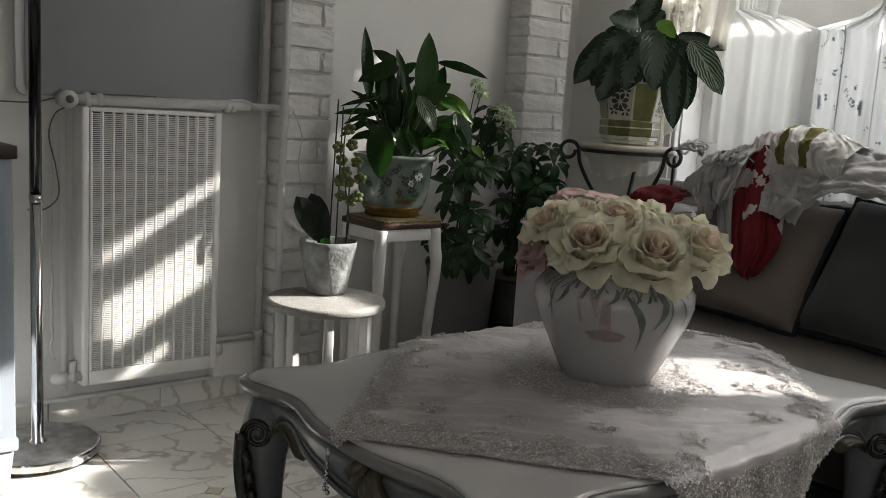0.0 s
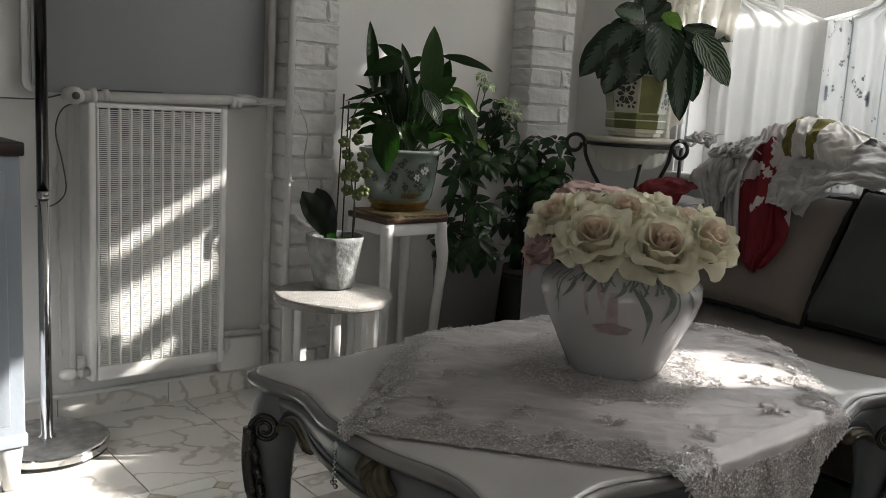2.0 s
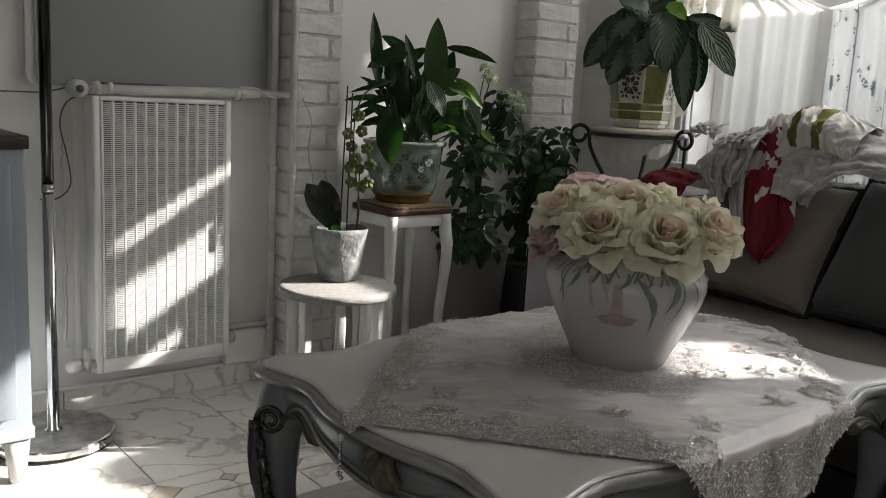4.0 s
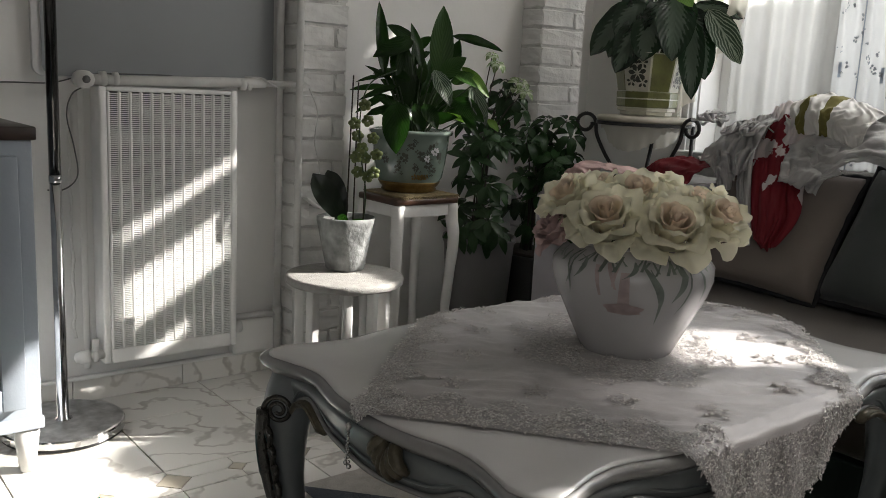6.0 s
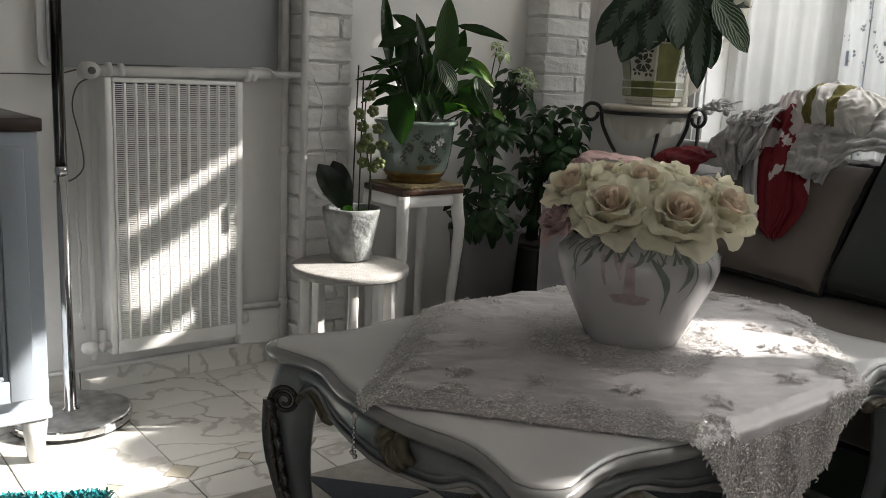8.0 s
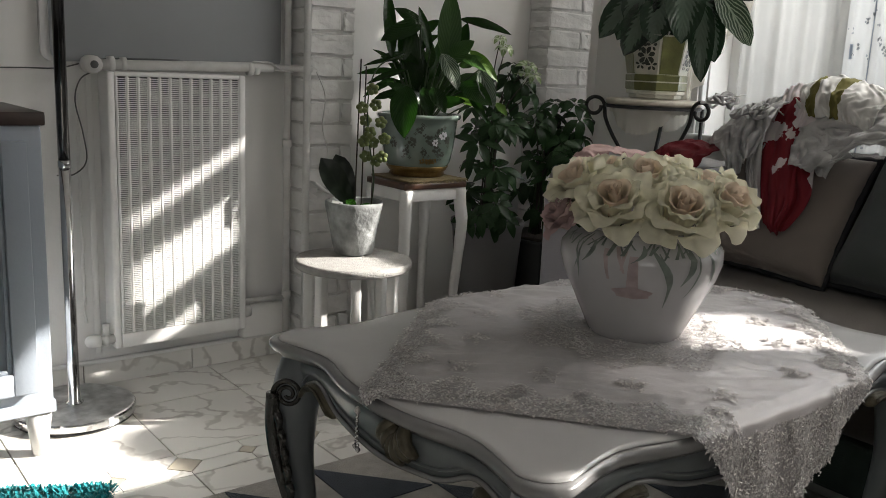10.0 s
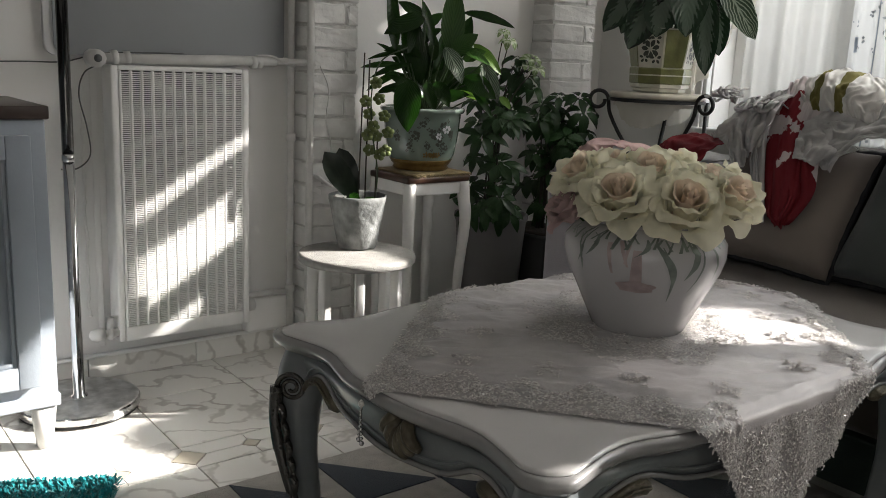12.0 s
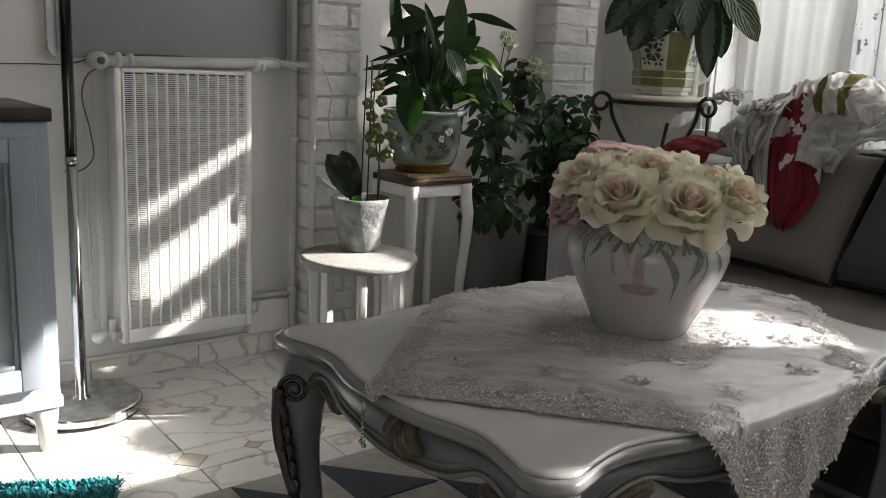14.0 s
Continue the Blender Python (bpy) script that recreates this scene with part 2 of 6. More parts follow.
M_TILE_BEIGE = mat("beige_inset_tile", (0.5, 0.45, 0.36), 0.35, 0.85, 20)
M_GROUT = mat("grout", (0.24, 0.23, 0.21), 0.9, 0.8, 30, 0.3)
M_ENAMEL = mat("white_enamel", (0.80, 0.79, 0.77), 0.4, 0.88, 9.0, 0.12, 90)
M_SLOT_SHADE = mat("radiator_slot_shade", (0.10, 0.10, 0.10), 0.8, 0.6, 30)
M_PIPE = mat("painted_pipe", (0.60, 0.59, 0.57), 0.45, 0.8, 16.0, 0.25, 70)
M_CHROME = mat("chrome", (0.62, 0.62, 0.62), 0.09, 0.9, 8.0, metal=1.0)
M_CHROME_TOP = mat("scratched_chrome", (0.72, 0.72, 0.72), 0.32, 0.5, 26.0, 0.08, 150, metal=1.0)
M_POLE_REFLECTION = mat("dark_reflection_chrome", (0.03, 0.03, 0.03), 0.12, 0.8, 20.0, metal=0.6, coat=0.5)
M_BLACK = mat("black_metal", (0.012, 0.012, 0.012), 0.3, 0.7, 30, 0.1)
M_IRON = mat("wrought_iron", (0.016, 0.015, 0.015), 0.42, 0.6, 30, 0.35, 160)
M_PANEL = mat("grey_wall_panel", (0.275, 0.285, 0.295), 0.32, 0.92, 3.0)
M_RIM = mat("pale_rim", (0.6, 0.6, 0.6), 0.4, 0.9, 9.0)
M_CABLE = mat("grey_cable", (0.12, 0.12, 0.12), 0.6)
M_CAB = mat("grey_cabinet_paint", (0.30, 0.335, 0.38), 0.45, 0.92, 6.0, 0.12, 70)
M_CABTOP = mat("dark_walnut", (0.045, 0.028, 0.022), 0.35, 0.55, 18.0, 0.2, 80)
M_WHITEWOOD = mat("white_painted_wood", (0.70, 0.69, 0.67), 0.5, 0.86, 10.0, 0.2, 60)
M_STOOLTOP = mat("woven_stool_top", (0.36, 0.35, 0.33), 0.75, 0.78, 40.0, 0.9, 260)
M_BROWN = mat("brown_stand_top", (0.075, 0.036, 0.022), 0.32, 0.5, 16.0, 0.2, 90)
M_MAT = mat("straw_mat", (0.26, 0.20, 0.10), 0.85, 0.6, 70.0, 0.8, 240)
M_STONEPOT = mat("rough_cement_pot", (0.30, 0.31, 0.305), 0.8, 0.3, 22.0, 1.0, 55)
M_SOIL = mat("potting_soil", (0.03, 0.022, 0.015), 0.95, 0.5, 60.0, 1.0, 120)
M_CERAMIC = mat("pale_green_glaze", (0.17, 0.215, 0.185), 0.14, 0.78, 9.0, coat=0.4)
M_GOLD = mat("worn_gilding", (0.24, 0.155, 0.05), 0.35, 0.5, 30.0, 0.3, metal=0.7)
M_PRINT = mat("dark_flower_print", (0.045, 0.05, 0.035), 0.35, 0.6, 60.0)
M_PRINT_PALE = mat("pale_flower_print", (0.62, 0.62, 0.64), 0.3, 0.8, 60.0)
M_PLANTER = mat("grey_planter", (0.13, 0.126, 0.124), 0.6, 0.88, 6.0, 0.2)
M_BLACKPOT = mat("black_planter", (0.01, 0.01, 0.01), 0.5)
M_STEM = mat("green_stem", (0.035, 0.07, 0.02), 0.6, 0.6, 40.0)
M_BARK = mat("brown_stem", (0.03, 0.025, 0.016), 0.8, 0.6, 50.0, 0.4)
M_BUD = mat("green_orchid_petal", (0.19, 0.235, 0.08), 0.4, 0.7, 60.0, through_light=0.35)
M_OLIVE = mat("olive_glaze", (0.15, 0.155, 0.045), 0.3, 0.65, 24.0, 0.3, 80, coat=0.3)
M_CREAM = mat("cream_glaze", (0.6, 0.58, 0.48), 0.3, 0.75, 24.0, coat=0.3)
M_MARBLE = mat("cream_stone_top", (0.56, 0.52, 0.44), 0.4, 0.8, 20.0)
M_SOFA = mat("brown_sofa_cloth", (0.042, 0.032, 0.025), 0.92, 0.8, 9.0, 0.5, 420, sheen=0.15)
M_SOFA_BASE = mat("dark_green_sofa_cloth", (0.010, 0.022, 0.015), 0.92, 0.8, 9.0, 0.5, 420)
M_SOFA_ARM = mat("lilac_grey_throw", (0.40, 0.38, 0.42), 0.95, 0.85, 7.0, 0.4, 300, sheen=0.2)
M_PILLOW = mat("taupe_pillow_cloth", (0.22, 0.185, 0.16), 0.92, 0.88, 7.0, 0.35, 500, sheen=0.2)
M_PILLOW_GREY = mat("grey_pillow_cloth", (0.06, 0.068, 0.067), 0.95, 0.85, 7.0, 0.35, 500, sheen=0.2)
M_PIPING = mat("black_piping", (0.012, 0.012, 0.015), 0.8)
M_RED = mat("crimson_cloth", (0.18, 0.005, 0.012), 0.85, 0.5, 14.0, 0.3, 220, through_light=0.15)
M_REDPRINT = blotched("crimson_flower_cloth", (0.18, 0.005, 0.012), (0.60, 0.54, 0.54), 9.0, 1.07, 1.09, 0.70)
M_BANDED = banded("olive_banded_cloth", (0.58, 0.565, 0.54), (0.135, 0.118, 0.026), (1.415, 1.335), 0.014)
M_WHITECLOTH = mat("white_gauze", (0.54, 0.53, 0.525), 0.9, 0.85, 12.0, 0.4, 260, through_light=0.3)
M_PINK = mat("pink_cloth", (0.66, 0.47, 0.44), 0.9, 0.8, 12.0, 0.3, 260, through_light=0.2)
M_TABLE = mat("white_lacquer", (0.50, 0.49, 0.485), 0.27, 0.92, 5.0, 0.05, 60, coat=0.35)
M_TABLE_EDGE = mat("silver_grey_lacquer", (0.24, 0.235, 0.235), 0.25, 0.85, 12.0, 0.06, 60, coat=0.4)
M_TABLE_LEG = mat("grey_lacquer", (0.15, 0.165, 0.172), 0.3, 0.8, 12.0, 0.1, 60, coat=0.2)
M_CARVED = mat("antique_dark_silver", (0.05, 0.047, 0.042), 0.2, 0.45, 40.0, 0.5, 140, metal=0.4, coat=0.6)
M_CARVED_GOLD = mat("antique_bronze", (0.13, 0.112, 0.075), 0.45, 0.5, 40.0, 0.5, 140, metal=0.3)
M_CLOTH = mat("satin_tablecloth", (0.39, 0.368, 0.372), 0.36, 0.9, 8.0, 0.25, 500, sheen=0.3)
M_LACE = mat("beaded_lace", (0.93, 0.89, 0.87), 0.25, 0.35, 260.0, 0.5, 300, through_light=0.3)
M_LACE_DARK = mat("lace_beads", (0.92, 0.91, 0.90), 0.08, 0.8, 120.0, metal=0.25)
M_VASE = mat("white_porcelain", (0.47, 0.46, 0.465), 0.25, 0.95, 5.0, coat=0.25)
M_VASE_PINK = mat("pink_relief", (0.43, 0.345, 0.34), 0.4, 0.75, 50.0)
M_VASE_GREEN = mat("grey_green_relief", (0.20, 0.235, 0.205), 0.4, 0.65, 50.0)
M_ROSE = mat("cream_rose_petal", (0.85, 0.82, 0.66), 0.65, 0.88, 20.0, 0.15, 120, through_light=0.5)
M_ROSE_IN = mat("blush_rose_heart", (0.85, 0.71, 0.57), 0.65, 0.86, 20.0, 0.15, 120, through_light=0.45)
M_ROSE_PINK = mat("dusky_pink_petal", (0.52, 0.37, 0.36), 0.7, 0.8, 20.0, 0.15, 120, through_light=0.3)
M_RUG = mat("beige_rug_pile", (0.42, 0.39, 0.35), 0.98, 0.75, 30.0, 1.0, 320, sheen=0.2)
M_RUG_BLUE = mat("navy_rug_pile", (0.022, 0.034, 0.052), 0.98, 0.7, 30.0, 1.0, 320, sheen=0.2)
M_TEAL = mat("teal_chenille", (0.004, 0.30, 0.33), 0.9, 0.6, 60.0, 1.0, 200, sheen=0.3)
M_FRAME = mat("window_paint", (0.72, 0.72, 0.71), 0.45, 0.9, 8.0)
M_OUT = mat("outside_plaster", (0.5, 0.5, 0.48), 0.9, 0.8, 4.0)
M_SHEER = sheer("white_voile", (0.52, 0.512, 0.485), 0.08)
M_SHEER_B = sheer("printed_voile", (0.52, 0.52, 0.505), 0.10)
M_LACECURTAIN = sheer("cream_lace_curtain", (0.84, 0.81, 0.73), 0.16)
M_DRAPE = mat("white_drape", (0.70, 0.69, 0.67), 0.9, 0.9, 8.0, 0.2, 200, through_light=0.5)
M_GREYBAND = mat("blue_grey_ribbon", (0.30, 0.34, 0.40), 0.8, 0.8, 20, through_light=0.4)
M_CURTPRINT = mat("grey_flower_print", (0.26, 0.28, 0.30), 0.8, 0.7, 60.0, through_light=0.3)
M_LILY = leaf_mat("peace_lily_leaf", (0.010, 0.038, 0.004), (0.024, 0.075, 0.008), 11, 0.45, 0.2, 0.4, 0.2)
M_ZEBRA = leaf_mat("striped_leaf", (0.018, 0.04, 0.018), (0.30, 0.35, 0.27), 6, 0.7, 0.6, 0.3, 0.3, 0.25)
M_AGLAO = feathered("aglaonema_leaf", (0.007, 0.022, 0.008), (0.062, 0.088, 0.062), 9)
M_BRIGHT = leaf_mat("young_leaf", (0.10, 0.22, 0.02), (0.18, 0.32, 0.05), 9, 0.45, 0.6, 0.45, 0.35)
M_SCHEF = leaf_mat("schefflera_leaf", (0.022, 0.056, 0.018), (0.06, 0.105, 0.05), 7, 0.5, 0.35, 0.35, 0.18)
M_ORCHID = leaf_mat("orchid_leaf", (0.006, 0.010, 0.006), (0.014, 0.02, 0.012), 3, 0.2, 0.4, 0.08, 0.3)
m, n, l, p = nodes_of("window_glass")
p.inputs["Transmission Weight"].default_value, p.inputs["Roughness"].default_value, p.inputs["IOR"].default_value = 1.0, 0.0, 1.02
M_GLASS = m


# ---- shapes ----
def part(name, bm, material, parent=None, label="", smooth=True):
    """Links a bmesh as one mesh object under a thing or a part."""
    me = bpy.data.meshes.new(name)
    bmesh.ops.recalc_face_normals(bm, faces=bm.faces)
    bm.to_mesh(me)
    bm.free()
    me.materials.append(material)
    if smooth:
        me.shade_smooth()
    ob = new(name, me)
    if parent:
        ob.parent = parent
    if label:
        ob["label"] = label
    return ob


def thing(name, place, label, category, turn=0, group="", kind=""):
    ob = new(name)
    ob.empty_display_size = 0.05
    ob.matrix_world = pose(*place, 0, 0, turn)
    return tagged(ob, label, category, group, kind)


def box(x0, x1, y0, y1, z0, z1, bevel=0.0, bm=None, seg=2):
    own = bmesh.new()
    bmesh.ops.create_cube(own, size=1)
    for v in own.verts:
        v.co = Vector(((x0 + x1) / 2 + v.co.x * (x1 - x0), (y0 + y1) / 2 + v.co.y * (y1 - y0), (z0 + z1) / 2 + v.co.z * (z1 - z0)))
    if bevel:
        bmesh.ops.bevel(own, geom=own.edges[:], offset=bevel, segments=seg, affect="EDGES", profile=0.5)
    return join(bm, own)


def join(bm, own):
    if bm is None:
        return own
    table = {v: bm.verts.new(v.co) for v in own.verts}
    for f in own.faces:
        try:
            bm.faces.new([table[v] for v in f.verts])
        except ValueError:
            pass
    own.free()
    return bm


def lathe(profile, seg=40, bm=None, centre=(0, 0, 0), wobble=0.0):
    """Turns (radius, height) rows round the upright axis."""
    own = bmesh.new()
    rings = []
    for k, (r, z) in enumerate(profile):
        ring = []
        for i in range(seg):
            a = 2 * math.pi * i / seg
            rr = r * (1 + wobble * noise.noise((math.cos(a) * 2, math.sin(a) * 2, z * 20)))
            ring.append(own.verts.new((centre[0] + rr * math.cos(a), centre[1] + rr * math.sin(a), centre[2] + z)))
        rings.append(ring)
    for a, b in zip(rings, rings[1:]):
        for i in range(seg):
            own.faces.new((a[i], a[(i + 1) % seg], b[(i + 1) % seg], b[i]))
    if profile[0][0] > 1e-5:
        own.faces.new(rings[0][::-1])
    if profile[-1][0] > 1e-5:
        own.faces.new(rings[-1])
    bmesh.ops.remove_doubles(own, verts=own.verts, dist=1e-6)
    return join(bm, own)


def spline(points, steps=8):
    """A smooth row of points through the given ones."""
    pts = [Vector(p) for p in points]
    pts = [2 * pts[0] - pts[1]] + pts + [2 * pts[-1] - pts[-2]]
    out = []
    for i in range(1, len(pts) - 2):
        p0, p1, p2, p3 = pts[i - 1:i + 3]
        for k in range(steps):
            t = k / steps
            out.append(0.5 * ((2 * p1) + (p2 - p0) * t + (2 * p0 - 5 * p1 + 4 * p2 - p3) * t * t + (3 * p1 - p0 - 3 * p2 + p3) * t ** 3))
    out.append(pts[-2])
    return out


def tube(points, radius, seg=8, bm=None, flat=1.0):
    """A rod along points; radius is a number or one for each point."""
    own = bmesh.new()
    pts = [Vector(p) for p in points]
    rad = radius if isinstance(radius, (list, tuple)) else [radius] * len(pts)
    rings, side = [], None
    for i, c in enumerate(pts):
        way = (pts[min(i + 1, len(pts) - 1)] - pts[max(i - 1, 0)]).normalized()
        if side is None:
            side = way.cross(Vector((0, 0, 1)) if abs(way.z) < 0.9 else Vector((1, 0, 0))).normalized()
        side = (side - way * side.dot(way)).normalized()
        up = way.cross(side)
        rings.append([own.verts.new(c + rad[i] * (math.cos(2 * math.pi * k / seg) * side + flat * math.sin(2 * math.pi * k / seg) * up)) for k in range(seg)])
    for a, b in zip(rings, rings[1:]):
        for k in range(seg):
            own.faces.new((a[k], a[(k + 1) % seg], b[(k + 1) % seg], b[k]))
    own.faces.new(rings[0][::-1])
    own.faces.new(rings[-1])
    return join(bm, own)


def sheet(func, nu, nv, bm=None):
    """A surface of nu by nv cells from func(u, v), u and v from 0 to 1."""
    own = bm or bmesh.new()
    g = [[own.verts.new(func(i / nu, j / nv)) for j in range(nv + 1)] for i in range(nu + 1)]
    for i in range(nu):
        for j in range(nv):
            own.faces.new((g[i][j], g[i + 1][j], g[i + 1][j + 1], g[i][j + 1]))
    return own


def thick(bm, depth):
    """Gives an open sheet a back side and a rim."""
    bmesh.ops.recalc_face_normals(bm, faces=bm.faces)
    bm.normal_update()
    faces, rim = bm.faces[:], [e for e in bm.edges if e.is_boundary]
    back = {v: bm.verts.new(v.co - v.normal * depth) for v in bm.verts[:]}
    for f in faces:
        bm.faces.new([back[v] for v in reversed(f.verts)])
    for e in rim:
        a, b = e.verts
        bm.faces.new((a, b, back[b], back[a]))
    return bm


def leaf_mesh(name, length, width, droop, fold, material, tip=0.75, wave=0.0, widest=0.4):
    """A leaf that starts at the origin and runs along +x, its face upwards."""
    bm = bmesh.new()
    uvl = bm.loops.layers.uv.new("UVMap")
    nu, nv = 9, 4
    g, tex = [], {}
    x = z = 0.0
    step, ang = length / nu, 0.0
    for i in range(nu + 1):
        u = i / nu
        w = width / 2 * max(0.03, math.sin(math.pi * min(1, u ** (math.log(0.5) / math.log(widest)))) ** tip)
        row = []
        for j in range(nv + 1):
            v = j / nv * 2 - 1
            vert = bm.verts.new((x + abs(v) * 0.02 * length * math.sin(math.pi * u), v * w, z + fold * abs(v) * w + wave * w * math.sin(u * 14 + v * 2) * abs(v)))
            tex[vert] = (u, v)
            row.append(vert)
        g.append(row)
        x += step * math.cos(ang)
        z -= step * math.sin(ang)
        ang += droop / nu
    for i in range(nu):
        for j in range(nv):
            f = bm.faces.new((g[i][j], g[i + 1][j], g[i + 1][j + 1], g[i][j + 1]))
            for lp in f.loops:
                lp[uvl].uv = tex[lp.vert]
    me = bpy.data.meshes.new(name)
    bm.to_mesh(me)
    bm.free()
    me.materials.append(material)
    me.shade_smooth()
    return me


def leaf(mesh, parent, base, azimuth, rise, roll=0, size=1.0, name="leaf"):
    ob = new(name, mesh)
    ob.parent = parent
    ob.matrix_basis = Matrix.Translation(base) @ Euler((0, 0, radians(azimuth))).to_matrix().to_4x4() @ Euler((0, radians(-rise), 0)).to_matrix().to_4x4() @ Euler((radians(roll), 0, 0)).to_matrix().to_4x4() @ Matrix.Scale(size, 4)
    return ob

# ---- the room ----
WY, WX = 2.647, 2.90          # inner faces of the radiator wall and the window wall
RY0, RX0, CEIL = -2.5, -3.0, 2.65


def structure(name, bm, material, label, category, smooth=False):
    return tagged(part(name, bm, material, None, "", smooth), label, category, kind="structure")


floor = structure("floor", box(RX0 - 0.2, WX + 0.3, RY0 - 0.2, WY + 0.2, -0.15, -0.004), M_GROUT, "floor of pale marbled tiles with dark grout", "floor")
wall_north = structure("wall_north", box(RX0, WX + 0.3, WY, WY + 0.2, 0, CEIL), M_WALL, "white painted wall behind the radiator", "wall")
# rear wall, opened for an added unseen window that holds the fill lamp
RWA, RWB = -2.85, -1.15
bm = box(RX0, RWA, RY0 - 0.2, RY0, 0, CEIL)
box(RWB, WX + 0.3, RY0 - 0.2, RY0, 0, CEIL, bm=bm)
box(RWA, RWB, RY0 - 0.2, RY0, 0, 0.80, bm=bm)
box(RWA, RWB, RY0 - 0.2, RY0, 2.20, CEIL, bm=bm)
structure("wall_south", bm, M_WALL_REAR, "plain unseen rear wall, toned dark to cut bounce light", "wall")
rear = thing("fill_window", (RWA, RY0 - 0.13, 0), "unseen rear window added to house the fill lamp", "window", kind="structure")
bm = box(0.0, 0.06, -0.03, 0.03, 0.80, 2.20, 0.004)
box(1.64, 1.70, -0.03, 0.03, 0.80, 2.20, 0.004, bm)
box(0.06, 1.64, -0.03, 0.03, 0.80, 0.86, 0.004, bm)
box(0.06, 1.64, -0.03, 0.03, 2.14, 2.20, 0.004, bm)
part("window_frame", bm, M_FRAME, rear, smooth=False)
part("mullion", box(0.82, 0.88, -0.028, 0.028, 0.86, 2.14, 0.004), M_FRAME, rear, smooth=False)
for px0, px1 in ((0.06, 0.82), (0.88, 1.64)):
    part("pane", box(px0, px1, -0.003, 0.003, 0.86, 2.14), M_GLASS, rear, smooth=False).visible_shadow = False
# unseen wall, added only to block the sun from the rear opening
structure("sun_block_wall", box(-8, 5.5, -3.85, -3.6, -0.15, 3.7), M_OUT, "plain unseen wall added to keep the sun out of the rear opening", "wall")
structure("wall_west", box(RX0 - 0.2, RX0, RY0, WY, 0, CEIL), M_WALL, "plain white painted wall", "wall")
structure("ceiling", box(RX0 - 0.2, WX + 0.3, RY0 - 0.2, WY + 0.2, CEIL, CEIL + 0.15), M_CEIL, "plain white ceiling", "ceiling")
# window wall with one opening
WIN_Y0, WIN_Y1, WIN_Z0, WIN_Z1 = -0.75, 2.06, 0.80, 2.25
bm = box(WX, WX + 0.3, RY0, WIN_Y0, 0, CEIL)
box(WX, WX + 0.3, WIN_Y1, WY, 0, CEIL, bm=bm)
box(WX, WX + 0.3, WIN_Y0, WIN_Y1, 0, WIN_Z0, bm=bm)
box(WX, WX + 0.3, WIN_Y0, WIN_Y1, WIN_Z1, CEIL, bm=bm)
wall_east = structure("wall_east", bm, M_WALL, "white painted wall with a wide window", "wall")
window = thing("window_1", (WX + 0.12, 0, 0), "white painted window with clear panes behind the curtains", "window", kind="structure")
bm = box(0, 0.06, WIN_Y0, WIN_Y0 + 0.06, WIN_Z0, WIN_Z1, 0.004)
box(0, 0.06, WIN_Y1 - 0.06, WIN_Y1, WIN_Z0, WIN_Z1, 0.004, bm)
box(0, 0.06, WIN_Y0 + 0.06, WIN_Y1 - 0.06, WIN_Z0, WIN_Z0 + 0.06, 0.004, bm)
box(0, 0.06, WIN_Y0 + 0.06, WIN_Y1 - 0.06, WIN_Z1 - 0.06, WIN_Z1, 0.004, bm)
part("window_frame", bm, M_FRAME, window, smooth=False)
# posts set to part the sun gaps
for y in (-0.12, 0.35, 1.225):
    part("mullion", box(0.005, 0.055, y - 0.035, y + 0.035, WIN_Z0 + 0.06, WIN_Z1 - 0.06, 0.004), M_FRAME, window, smooth=False)
# bars added above the view so that their shadows band the radiator
for z, h in ((1.60, 0.042), (1.87, 0.050), (2.06, 0.085)):
    part("shadow_bar", box(0.01, 0.05, 1.26, WIN_Y1 - 0.06, z - h, z + h, 0.004), M_FRAME, window, smooth=False)
for y0, y1 in ((WIN_Y0 + 0.06, -0.155), (-0.085, 0.315), (0.385, 1.19), (1.26, WIN_Y1 - 0.06)):
    pane = part("pane", box(0.026, 0.030, y0, y1, WIN_Z0 + 0.06, WIN_Z1 - 0.06), M_GLASS, window, smooth=False)
    pane.visible_shadow = False
bm = box(-0.150, -0.123, WIN_Y1 + 0.005, WIN_Y1 + 0.09, WIN_Z0 - 0.05, WIN_Z1 + 0.09, 0.004)
box(-0.16, -0.15, WIN_Y1 + 0.02, WIN_Y1 + 0.045, WIN_Z0 - 0.05, WIN_Z1 + 0.09, 0.003, bm)
part("casing", bm, M_FRAME, window, smooth=False)
part("window_sill", box(-0.18, 0.0, WIN_Y0 - 0.03, WIN_Y1 + 0.05, WIN_Z0 - 0.035, WIN_Z0 + 0.002, 0.006), M_FRAME, window, smooth=False)
bm = bmesh.new()
# unseen top edge, notched to shape the sun on floor and table
TOP_LINE = ((-6, 1.775), (-0.12, 1.78), (-0.06, 1.66), (0.16, 1.63), (0.16, 1.855), (0.33, 1.86), (0.40, 1.91), (0.49, 1.91), (0.57, 1.88), (0.70, 1.75), (0.66, 1.89), (0.77, 1.89), (0.86, 1.73), (0.885, 1.86), (8, 1.86))
loops = [[bm.verts.new((px, py, pz)) for py, pz in TOP_LINE + ((8, -0.15), (-6, -0.15))] for px in (3.6, 3.75)]
for i in range(len(loops[0])):
    j = (i + 1) % len(loops[0])
    bm.faces.new((loops[0][i], loops[0][j], loops[1][j], loops[1][i]))
bm.faces.new(loops[0])
bm.faces.new(loops[1][::-1])
bmesh.ops.recalc_face_normals(bm, faces=bm.faces)
structure("parapet", bm, M_OUT, "unseen wall added outside the window, its top notched to shape sun patches", "wall")
structure("ground", box(-60, 60, -60, 60, -0.3, -0.16), M_OUT, "pale paved ground outside the house", "ground")


